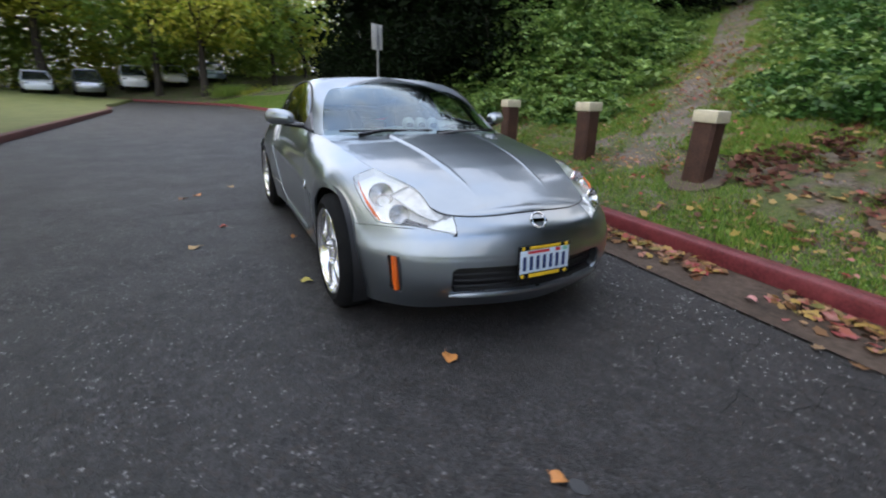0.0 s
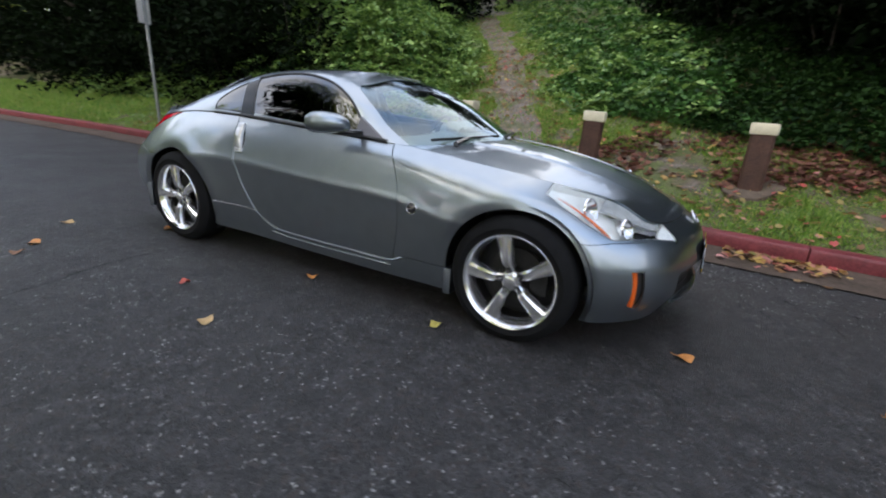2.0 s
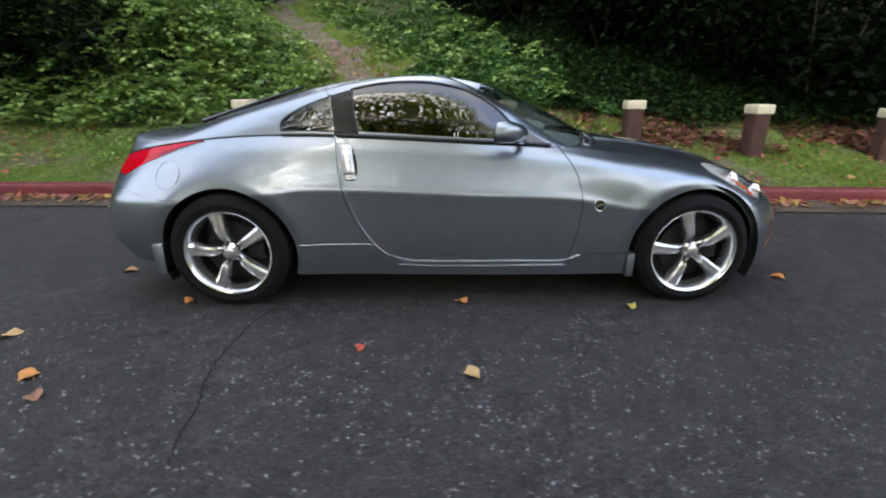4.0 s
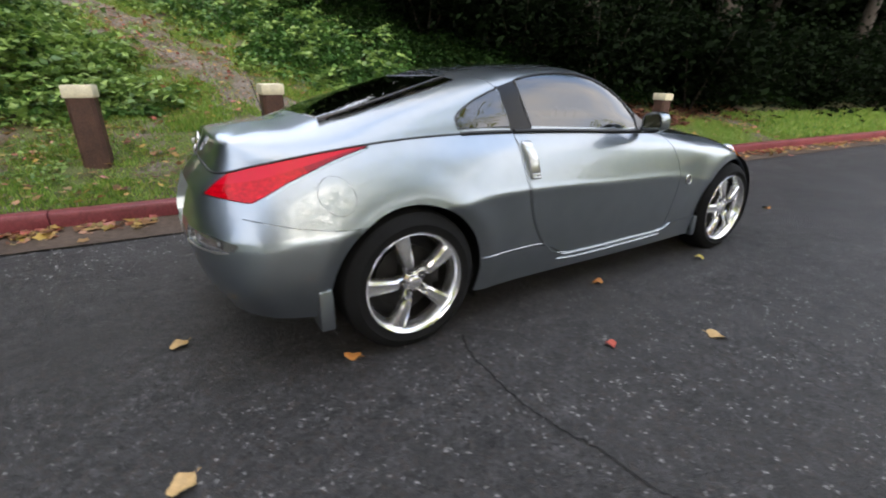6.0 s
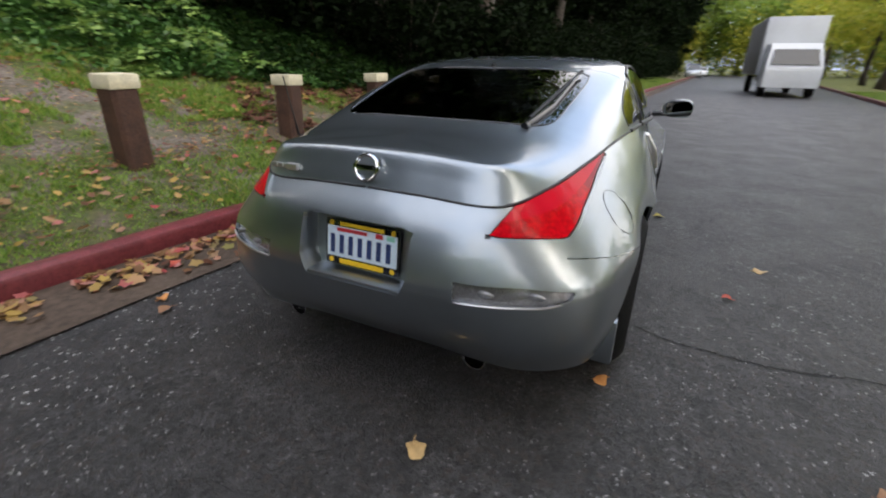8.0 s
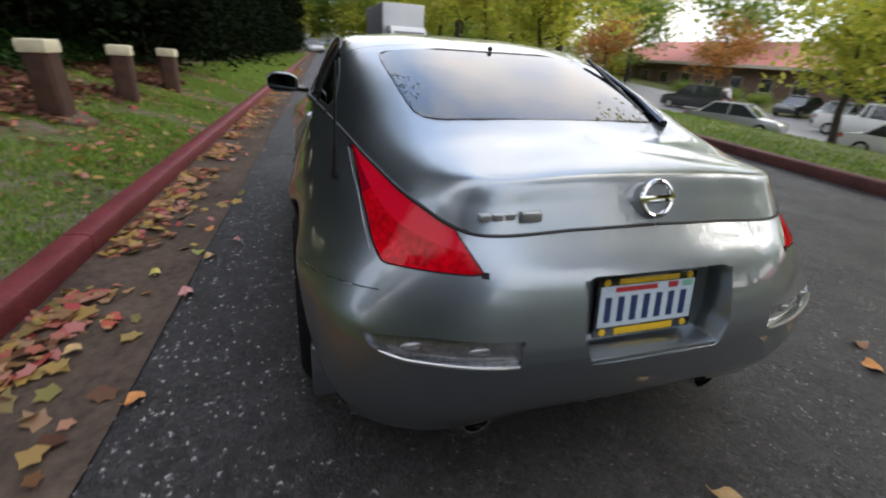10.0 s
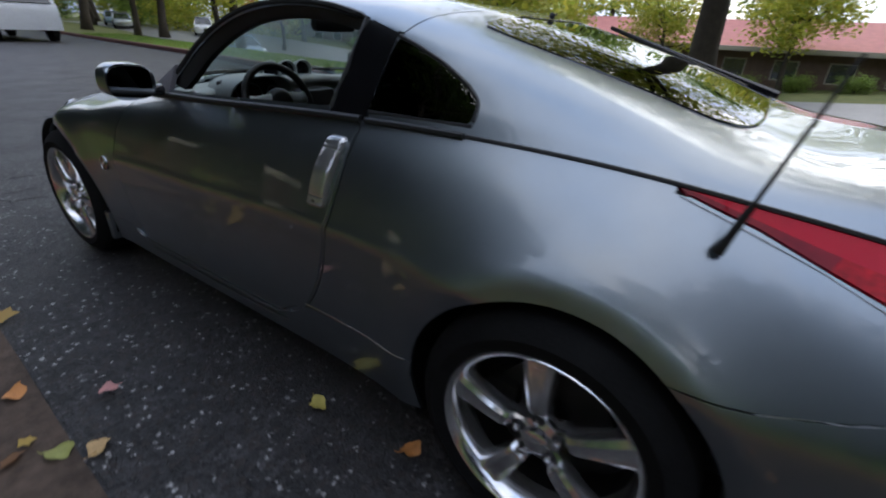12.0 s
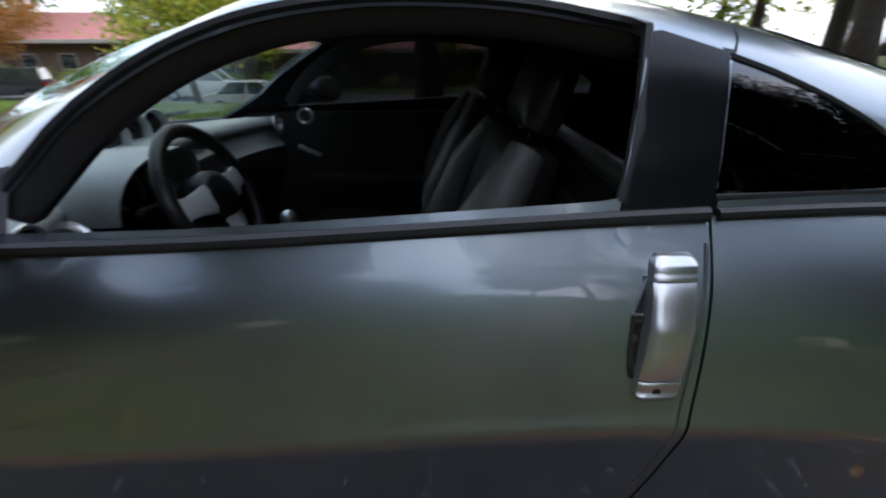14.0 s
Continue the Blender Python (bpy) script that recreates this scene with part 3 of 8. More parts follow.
BELT = [(2.0, 0, 0.645), (1.945, 0.335, 0.635), (1.865, 0.465, 0.652), (1.70, 0.505, 0.734), (1.36, 0.645, 0.808), (0.95, 0.69, 0.86), (0.55, 0.735, 0.905), (0, 0.778, 0.937),
        (-0.60, 0.767, 0.965), (-0.95, 0.747, 0.970), (-1.325, 0.71, 0.955), (-1.66, 0.655, 0.915), (-1.88, 0.59, 0.875), (-2.02, 0.487, 0.838), (-2.055, 0.21, 0.846), (-2.06, 0, 0.85)]
# the cabin: from the foot of the windscreen round the side glass to the tail lip
FOOT = [(0.93, 0, 0.905), (0.84, 0.40, 0.895), (0.69, 0.62, 0.895), (0.55, 0.735, 0.905), (0.25, 0.768, 0.925), (0, 0.778, 0.937), (-0.30, 0.774, 0.953), (-0.60, 0.767, 0.965), (-0.78, 0.757, 0.970),
        (-0.95, 0.747, 0.970), (-1.325, 0.71, 0.955), (-1.50, 0.687, 0.938), (-1.66, 0.655, 0.915), (-1.88, 0.59, 0.875), (-2.02, 0.487, 0.838), (-2.055, 0.21, 0.846), (-2.06, 0, 0.85)]
WAIST = [(0.71, 0, 1.02), (0.65, 0.385, 1.005), (0.51, 0.585, 0.995), (0.38, 0.69, 1.0), (0.17, 0.728, 1.035), (-0.03, 0.735, 1.06), (-0.30, 0.727, 1.075), (-0.60, 0.722, 1.075), (-0.78, 0.716, 1.065),
         (-0.95, 0.71, 1.045), (-1.325, 0.675, 0.998), (-1.50, 0.655, 0.970), (-1.66, 0.622, 0.942), (-1.875, 0.57, 0.905), (-1.996, 0.474, 0.893), (-2.028, 0.21, 0.906), (-2.033, 0, 0.909)]
RAIL = [(0.47, 0, 1.14), (0.42, 0.37, 1.127), (0.32, 0.558, 1.105), (0.20, 0.642, 1.127), (0.05, 0.637, 1.196), (-0.10, 0.624, 1.237), (-0.30, 0.620, 1.248), (-0.60, 0.630, 1.224), (-0.78, 0.634, 1.188),
        (-0.95, 0.627, 1.150), (-1.325, 0.605, 1.056), (-1.50, 0.59, 1.005), (-1.66, 0.565, 0.970), (-1.85, 0.53, 0.944), (-1.972, 0.456, 0.948), (-2.001, 0.21, 0.962), (-2.006, 0, 0.965)]
CROWN = [(0.21, 0, 1.242), (0.16, 0.27, 1.238), (0.09, 0.42, 1.215), (0.02, 0.48, 1.236), (-0.06, 0.45, 1.272), (-0.14, 0.41, 1.289), (-0.30, 0.40, 1.290), (-0.60, 0.40, 1.270), (-0.78, 0.40, 1.242),
         (-0.95, 0.40, 1.205), (-1.325, 0.40, 1.101), (-1.50, 0.40, 1.043), (-1.66, 0.38, 0.997), (-1.81, 0.35, 0.982), (-1.950, 0.428, 0.959), (-1.984, 0.205, 0.971), (-1.989, 0, 0.974)]
SPINE = [(-0.12, 0, 1.306), (-0.12, 0, 1.306), (-0.12, 0, 1.306), (-0.12, 0, 1.306), (-0.12, 0, 1.306), (-0.16, 0, 1.306), (-0.30, 0, 1.301), (-0.60, 0, 1.277), (-0.78, 0, 1.250),
         (-0.95, 0, 1.213), (-1.325, 0, 1.110), (-1.50, 0, 1.050), (-1.66, 0, 1.012), (-1.76, 0, 1.003), (-1.81, 0, 1.0), (-1.82, 0, 0.999), (-1.82, 0, 0.999)]


def grid_bm(g):
    bm = bmesh.new()
    vs = [[bm.verts.new(p) for p in row] for row in g]
    for a, b in zip(vs, vs[1:]):
        for k in range(len(a) - 1):
            bm.faces.new((a[k], b[k], b[k + 1], a[k + 1]))
    bmesh.ops.remove_doubles(bm, verts=bm.verts, dist=2e-4)
    return bm


def cut(bm, f):
    """Split the faces of bm along f(coordinates) = 0."""
    bm.verts.ensure_lookup_table()
    co = np.array([v.co for v in bm.verts])
    val = f(co)
    val[np.abs(val) < 6e-4] = 0.0
    at = dict(zip(bm.verts, val))
    for e in list(bm.edges):
        a, b = e.verts
        if at[a] * at[b] < 0:
            _, v = bmesh.utils.edge_split(e, a, at[a] / (at[a] - at[b]))
            at[v] = 0.0
    for fc in list(bm.faces):
        on = [v for v in fc.verts if at[v] == 0.0]
        if len(on) >= 2 and min(at[v] for v in fc.verts) < 0 < max(at[v] for v in fc.verts):
            for i, a in enumerate(on):
                done = False
                for b in on[i + 1 :]:
                    if not any(b in e.verts for e in a.link_edges if fc in e.link_faces):
                        bmesh.utils.face_split(fc, a, b)
                        done = True
                        break
                if done:
                    break


def poly_dist(poly, ax):
    """Signed distance to a closed polygon, seen along one axis: below zero inside. ax: the two coordinates used."""
    p = np.array(poly, float)
    q = np.roll(p, -1, 0)

    def f(co):
        c = co[:, ax]
        best, inside = np.full(len(c), 9.0), np.zeros(len(c), bool)
        for a, b in zip(p, q):
            t = np.clip(((c - a) @ (b - a)) / max((b - a) @ (b - a), 1e-9), 0, 1)
            best = np.minimum(best, np.linalg.norm(c - a - t[:, None] * (b - a), axis=1))
            cross = ((a[1] > c[:, 1]) != (b[1] > c[:, 1])) & (c[:, 0] < (b[0] - a[0]) * (c[:, 1] - a[1]) / (b[1] - a[1] + 1e-12) + a[0])
            inside ^= cross
        return np.where(inside, -best, best)

    return f


def curve2(keys, n=8):
    """A smooth open line through 2D keys."""
    return [tuple(p[:2]) for p in spline([(*k, 0) for k in keys], n)]


def line_dist(keys, ax, sign=1.0):
    """Signed distance to an open line seen along one axis, positive on its left; it is taken straight on past its ends."""
    p = np.array(keys, float)
    p = np.vstack([p[0] + (p[0] - p[1]) * 60, p, p[-1] + (p[-1] - p[-2]) * 60])

    def f(co):
        c = co[:, ax]
        best, val = np.full(len(c), 1e9), np.zeros(len(c))
        for a, b in zip(p, p[1:]):
            t = np.clip(((c - a) @ (b - a)) / ((b - a) @ (b - a)), 0, 1)
            d = np.linalg.norm(c - a - t[:, None] * (b - a), axis=1)
            s = np.sign((b - a)[0] * (c[:, 1] - a[1]) - (b - a)[1] * (c[:, 0] - a[0]))
            m = d < best - 1e-9
            best, val = np.where(m, d, best), np.where(m, d * s, val)
        return sign * val

    return f


XZ, XY, YZ = [0, 2], [0, 1], [1, 2]
GAP = 0.0022


def pieces(bm, tests):
    """Sort the faces: tests(centres) gives a name for each face, '' for none."""
    bm.faces.ensure_lookup_table()
    cen = np.array([f.calc_center_median() for f in bm.faces])
    names = tests(cen)
    out = {}
    for f, nm in zip(bm.faces, names):
        out.setdefault(nm, []).append([tuple(v.co) for v in f.verts])
    return out


def panel(faces, both=False, right=False, lip=0.012, calm=False):
    """A panel of faces with its edge turned in. both: with its mirror image; right: the mirror image alone."""
    bm = bmesh.new()
    at = {}

    def vert(p):
        key = tuple(round(c * 20000) for c in p)
        if key not in at:
            at[key] = bm.verts.new(p)
        return at[key]

    for fc in faces:
        for s in (1, -1) if both else ((-1,) if right else (1,)):
            ring = [vert((p[0], p[1] * s, p[2])) for p in (fc if s > 0 else fc[::-1])]
            ring = [v for i, v in enumerate(ring) if v is not ring[i - 1]]
            if len(set(ring)) == len(ring) > 2 and bm.faces.get(ring) is None:
                bm.faces.new(ring)
    bmesh.ops.recalc_face_normals(bm, faces=bm.faces)
    bm.normal_update()
    # outward: away from the car's middle
    tot = sum((f.normal.dot(f.calc_center_median() - Vector((0, 0, 0.55))) * f.calc_area() for f in bm.faces), 0.0)
    if tot < 0:
        bmesh.ops.reverse_faces(bm, faces=bm.faces)
        bm.normal_update()
    if calm:
        # an even sweep: one low polynomial through the whole pane
        q = np.array([v.co for v in bm.verts])
        u, w2 = (q[:, 0] - q[:, 0].mean()) * 2, q[:, 1] ** 2 * 4
        A = np.stack([np.ones(len(q)), u, u ** 2, u ** 3, w2, w2 * u, w2 * u ** 2, w2 ** 2, w2 ** 2 * u], 1)
        fit = A @ np.linalg.lstsq(A, q[:, 2], rcond=None)[0]
        for v, z in zip(bm.verts, fit):
            v.co.z = z + 0.001
        bm.normal_update()
    if lip:
        edges = [e for e in bm.edges if e.is_boundary]
        nor = {v: v.normal.copy() for e in edges for v in e.verts}
        for e in edges:
            e.smooth = False
        ext = bmesh.ops.extrude_edge_only(bm, edges=edges)["geom"]
        old = {tuple(round(c * 20000) for c in v.co): n for v, n in nor.items()}
        for v in ext:
            if isinstance(v, bmesh.types.BMVert):
                v.co -= old.get(tuple(round(c * 20000) for c in v.co), Vector((0, 0, 0))) * lip
    return bm


def inset_copy(faces, depth, both=True, right=False):
    """The same faces set inwards, for what lies behind a panel."""
    bm = panel(faces, both=both, right=right, lip=0)
    for v in bm.verts:
        v.co -= v.normal * depth
    return bm


def well(faces, depth, both=True, right=False, floor=None):
    """A recess: the faces set inwards, or on to a floor, with walls up to the skin."""
    bm = panel(faces, both=both, right=right, lip=0)
    skin = {}
    for v in bm.verts:
        old, nor = v.co.copy(), v.normal.copy()
        v.co = floor(old) if floor else old - nor * depth
        skin[tuple(round(c * 20000) for c in v.co)] = old
    edges = [e for e in bm.edges if e.is_boundary]
    for v in bmesh.ops.extrude_edge_only(bm, edges=edges)["geom"]:
        if isinstance(v, bmesh.types.BMVert):
            v.co = skin[tuple(round(c * 20000) for c in v.co)]
    bmesh.ops.recalc_face_normals(bm, faces=bm.faces)
    return bm


coupe = thing("sports_coupe", "silver-grey metallic two-door sports coupe parked by a red kerb", "car")

# a pressed crease along the flanks, fading out towards nose and tail
CREASE = [0, 0, 0, 0.2, 0.75, 0.95, 1, 1, 1, 0.95, 0.6, 0.25, 0, 0, 0, 0]


def beside(i, up):
    rib = [line[i] for line in (SILL, LOW, MID, SHOULDER, BELT)]
    soft = spline(rib, 20)
    q = soft[40 + 3] if up else soft[40 - 3]
    a, b = np.array(MID[i]), np.array(SHOULDER[i] if up else LOW[i])
    return tuple(q + (a + (b - a) * 0.16 - q) * CREASE[i])


MID_UP = [beside(i, True) for i in range(16)]
MID_LOW = [beside(i, False) for i in range(16)]
side = grid_bm(loft([SILL, LOW, MID_LOW, MID, MID_UP, SHOULDER, BELT], 14, 8))


def calmed(bm, rounds, keep):
    """Iron out ripples: inner points move towards their neighbours' mean, by a share that keep(co) gives."""
    bm.verts.ensure_lookup_table()
    bm.verts.index_update()
    co = np.array([v.co for v in bm.verts])
    a, b = np.array([[e.verts[0].index, e.verts[1].index] for e in bm.edges]).T
    n = np.bincount(np.r_[a, b], minlength=len(co))[:, None]
    fixed = np.array([v.is_boundary for v in bm.verts])
    share = (np.where(fixed, 0.0, keep(co)) * 0.5)[:, None]
    for _ in range(rounds):
        for f in (1.0, -0.52):
            tot = np.zeros_like(co)
            np.add.at(tot, a, co[b]), np.add.at(tot, b, co[a])
            co = co + f * share * (tot / n - co)
    for v, p in zip(bm.verts, co):
        v.co = p


calmed(side, 40, lambda c: np.interp(np.abs(c[:, 0]), [0.72, 1.0], [0.0, 1.0]) * np.interp(np.abs(c[:, 0]), [1.95, 2.02], [1.0, 0.3]))
for v in side.verts:
    # the wings swell towards the wheel openings and turn in at their edge
    for wx, rr in ((1.325, 0.366), (-1.325, 0.380)):
        u = math.hypot(v.co.x - wx, v.co.z - 0.322) - rr
        if v.co.y > 0.5 and u < 0.17:
            k = max(0.0, (0.17 - u) / 0.12) if u > 0.05 else 1.0
            v.co.y += 0.008 * k * k * (3 - 2 * k) - (0.013 * (1 - max(u, 0.0) / 0.05) ** 1.4 if u < 0.05 else 0.0)
cabin = grid_bm(loft([FOOT, WAIST, RAIL, CROWN, SPINE], 10, 12))
calmed(cabin, 25, lambda c: np.interp(c[:, 0], [-1.86, -1.72, -1.1, -0.8], [0.0, 1.0, 1.0, 0.0]) * np.interp(c[:, 1], [0.0, 0.02], [0.0, 1.0]))

# cuts of the lower skin
front_arch = lambda c: np.hypot(c[:, 0] - 1.325, (c[:, 2] - 0.322) * 1.0) - 0.366
rear_arch = lambda c: np.hypot(c[:, 0] + 1.325, (c[:, 2] - 0.322) * 1.0) - 0.380
DOOR = curve2([(0.50, 0.96), (0.535, 0.90), (0.615, 0.78), (0.655, 0.64), (0.648, 0.45), (0.615, 0.29)], 5) + curve2([(0.60, 0.268), (0.0, 0.262), (-0.32, 0.270), (-0.44, 0.305), (-0.525, 0.385), (-0.60, 0.50), (-0.645, 0.62), (-0.68, 0.78), (-0.705, 1.02)], 6)
door_f = poly_dist(DOOR, XZ)
sill_f = line_dist([(1.2, 0.315), (0.95, 0.312), (0.70, 0.305), (0.60, 0.262), (0.0, 0.256), (-0.32, 0.264), (-0.46, 0.345), (-0.52, 0.362), (-0.93, 0.377), (-1.1, 0.38)], XZ)
fb_f = line_dist([(1.5, 0.572), (1.66, 0.572), (1.74, 0.580), (1.95, 0.585), (2.4, 0.585)], XZ)
rb_f = line_dist([(-1.5, 0.632), (-1.68, 0.640), (-1.80, 0.655), (-1.92, 0.680), (-2.0, 0.694), (-2.4, 0.70)], XZ)
head_top = poly_dist([(1.412, 0.742), (1.50, 0.757), (1.62, 0.752), (1.742, 0.726), (1.83, 0.640), (1.94, 0.510), (2.0, 0.425), (1.97, 0.412), (1.90, 0.40), (1.72, 0.43), (1.56, 0.50), (1.415, 0.60)], XY)
head_f = lambda c: np.where(c[:, 2] > 0.45, head_top(c), 1.0)
tail_f = poly_dist([(-1.455, 0.980), (-1.452, 0.936), (-1.60, 0.892), (-1.80, 0.815), (-1.90, 0.765), (-1.945, 0.744), (-2.09, 0.758), (-2.20, 0.76), (-2.06, 0.812), (-2.02, 0.90)], XZ)
in_lamp = line_dist([(0.43, 0.70), (0.472, 0.762), (0.519, 0.838), (0.525, 0.88)], YZ)  # inner edge of the tail lamp
grille_f = poly_dist([(-0.2, 0.425), (0.435, 0.418), (0.463, 0.402), (0.465, 0.315), (0.445, 0.290), (-0.2, 0.285)], YZ)
mark_f = poly_dist([(0.672, 0.458), (0.718, 0.460), (0.706, 0.285), (0.660, 0.268)], YZ)
plate_f = poly_dist([(-0.1, 0.752), (0.205, 0.752), (0.226, 0.735), (0.226, 0.60), (0.200, 0.532), (-0.1, 0.532)], YZ)
refl_f = poly_dist([(0.388, 0.616), (0.60, 0.616), (0.742, 0.600), (0.735, 0.572), (0.66, 0.556), (0.39, 0.552)], YZ)


def both_sides(bm, f, g=GAP):
    cut(bm, lambda c: f(c) - g)
    cut(bm, lambda c: f(c) + g)


cut(side, front_arch)
cut(side, rear_arch)
both_sides(side, door_f)
both_sides(side, lambda c: np.where(np.abs(c[:, 0]) < 1.3, sill_f(c), 1.0), 0.002)
both_sides(side, lambda c: np.where(c[:, 0] > 1.3, fb_f(c), 1.0), 0.0015)
both_sides(side, lambda c: np.where(c[:, 0] < -1.3, rb_f(c), 1.0), 0.0015)
both_sides(side, lambda c: np.where(c[:, 0] > 1.0, head_f(c), 1.0), 0.002)
both_sides(side, lambda c: np.where(c[:, 0] < -1.2, np.maximum(tail_f(c), in_lamp(c)), 1.0), 0.002)
lens_split = lambda c: c[:, 0] + 1.715 + 0.6 * (c[:, 2] - 0.85)
cut(side, lambda c: np.where((c[:, 0] < -1.5) & (c[:, 2] > 0.72) & (c[:, 0] > -1.9), lens_split(c), 1.0))
band_f = lambda c: c[:, 2] - np.interp(c[:, 0], [-2.05, -1.9, -1.7, -1.47], [0.797, 0.824, 0.876, 0.939])
cut(side, lambda c: np.where((c[:, 0] < -1.46) & (c[:, 2] > 0.72), band_f(c), 1.0))
cut(side, lambda c: np.where(c[:, 0] > 1.5, grille_f(c), 1.0))
cut(side, lambda c: np.where(c[:, 0] > 1.5, mark_f(c), 1.0))
cut(side, lambda c: np.where(c[:, 0] < -1.5, plate_f(c), 1.0))
cut(side, lambda c: np.where(c[:, 0] < -1.5, refl_f(c), 1.0))


def side_names(c):
    x = c[:, 0]
    nm = np.full(len(c), "fender", dtype=object)
    nm[(x < -0.3) & (door_f(c) > 0)] = "quarter"
    nm[door_f(c) < -GAP] = "door"
    nm[np.abs(door_f(c)) <= GAP * 0.999] = "gap"
    mid = np.abs(x) < 1.3
    low = sill_f(c) > 0 if sill_f(np.array([[0, 0, 0.1]]))[0] > 0 else sill_f(c) < 0
    nm[mid & low] = "rocker"
    nm[mid & (np.abs(sill_f(c)) < 0.002)] = "gap"
    f1 = x > 1.3
    under = fb_f(np.array([[1.8, 0, 0.1]]))[0] > 0
    nm[f1 & ((fb_f(c) > 0) == under)] = "front_bumper"
    nm[f1 & (c[:, 1] < 0.47) & (x > 1.85)] = "front_bumper"
    nm[f1 & (np.abs(fb_f(c)) < 0.0015) & (c[:, 1] > 0.6)] = "gap"
    b1 = x < -1.3
    under = rb_f(np.array([[-1.8, 0, 0.1]]))[0] > 0
    nm[b1 & ((rb_f(c) > 0) == under)] = "rear_bumper"
    lamp = np.maximum(tail_f(c), in_lamp(c))
    nm[b1 & (x < -1.9) & (c[:, 1] < 0.70) & (lamp > 0.002)] = "rear_bumper"
    nm[b1 & (np.abs(rb_f(c)) < 0.0015) & (x > -1.99)] = "gap"
    nm[f1 & (head_f(c) < -0.002)] = "headlight"
    nm[f1 & (np.abs(head_f(c)) < 0.002)] = "gap"
    nm[b1 & (lamp < -0.002)] = "taillight"
    nm[b1 & (lamp < -0.002) & (lens_split(c) > 0)] = "taillight_front"
    nm[b1 & (lamp < -0.002) & (band_f(c) > 0)] = "taillight_band"
    nm[b1 & (np.abs(lamp) < 0.002)] = "gap"
    nm[(x > 1.5) & (grille_f(c) < 0)] = "grille"
    nm[(x > 1.5) & (mark_f(c) < 0)] = "marker"
    nm[(x < -1.5) & (plate_f(c) < 0)] = "platewell"
    nm[(x < -1.5) & (refl_f(c) < 0)] = "reflector"
    nm[(front_arch(c) < 0) | (rear_arch(c) < 0)] = "arch"
    return nm


SIDE = pieces(side, side_names)
side.free()

# cuts of the cabin
side_glass = curve2([(0.335, 0.945), (0.27, 1.02), (0.20, 1.092), (0.09, 1.165), (-0.02, 1.211), (-0.14, 1.236), (-0.27, 1.245), (-0.45, 1.236), (-0.618, 1.206)], 6) + [(-0.572, 0.990), (-0.3, 0.975), (0.0, 0.958)]
glass_f = poly_dist(side_glass, XZ)
quarter_glass = [(-0.738, 1.170)] + curve2([(-0.80, 1.150), (-0.90, 1.109), (-0.985, 1.060), (-1.006, 1.036), (-1.006, 0.992)], 4) + [(-0.708, 0.990)]
qglass_f = poly_dist(quarter_glass, XZ)
pillar_f = poly_dist([(-0.622, 1.209), (-0.737, 1.176), (-0.7045, 0.97), (-0.570, 0.97)], XZ)
screen = [(1.2, -0.1), (1.2, 0.70), (0.62, 0.706), (0.42, 0.662), (0.25, 0.608), (0.125, 0.540), (0.09, 0.475), (0.13, 0.30), (0.145, 0.15), (0.15, -0.1)]
screen_f = poly_dist(screen, XY)
rear_glass = [(-0.872, -0.1), (-0.875, 0.25), (-0.885, 0.485), (-0.905, 0.512), (-1.0, 0.520), (-1.25, 0.512), (-1.40, 0.503), (-1.465, 0.493), (-1.505, 0.472), (-1.530, 0.44), (-1.543, 0.40), (-1.551, 0.30), (-1.559, -0.1)]
rglass_f = poly_dist(rear_glass, XY)
hatch_f = line_dist([(-0.70, 0.93), (-0.742, 1.17), (-0.792, 1.24), (-0.83, 1.35)], XZ)
cut(cabin, lambda c: np.where(c[:, 1] > 0.5, glass_f(c), 1.0))
cut(cabin, lambda c: np.where(c[:, 1] > 0.5, qglass_f(c), 1.0))
cut(cabin, lambda c: np.where(c[:, 1] > 0.5, pillar_f(c), 1.0))
cut(cabin, lambda c: np.where(c[:, 2] > 0.8, screen_f(c), 1.0))
cut(cabin, rglass_f)
both_sides(cabin, hatch_f, 0.002)


def cabin_names(c):
    nm = np.full(len(c), "roof", dtype=object)
    back = hatch_f(np.array([[-1.5, 0, 1.0]]))[0] > 0
    nm[(hatch_f(c) > 0) == back] = "hatch"
    nm[np.abs(hatch_f(c)) < 0.002] = "gap"
    out = c[:, 1] > 0.5
    nm[out & (pillar_f(c) < 0)] = "pillar"
    nm[out & (glass_f(c) < 0)] = "side_glass"
    nm[out & (qglass_f(c) < 0)] = "quarter_glass"
    nm[(screen_f(c) < 0)] = "screen"
    nm[rglass_f(c) < 0] = "rear_glass"
    return nm


CAB = pieces(cabin, cabin_names)
cabin.free()

doors = []
for right in (False, True):
    part("front_fender", panel(SIDE["fender"], right=right), PAINT, coupe)
    part("quarter_panel", panel(SIDE["quarter"], right=right), PAINT, coupe)
    door = part("door", panel(SIDE["door"], right=right), PAINT, coupe)
    doors.append(door)
    part("side_skirt", panel(SIDE["rocker"], right=right), PAINT, coupe)
door_left, door_right = doors
part("front_bumper", panel(SIDE["front_bumper"], both=True), PAINT, coupe)
part("rear_bumper", panel(SIDE["rear_bumper"], both=True), PAINT, coupe)
part("roof", panel(CAB["roof"], both=True), PAINT, coupe)
hatch = part("hatch", panel(CAB["hatch"], both=True), PAINT, coupe)
part("rear_window", panel(CAB["rear_glass"], both=True, lip=0.006, calm=True), TINT, hatch, "dark tinted rear window reflecting the trees")
screen_pane = part("windscreen", panel(CAB["screen"], both=True, lip=0.004), SCREEN, coupe, "clear windscreen reflecting the sky")
screen_pane.visible_shadow = False
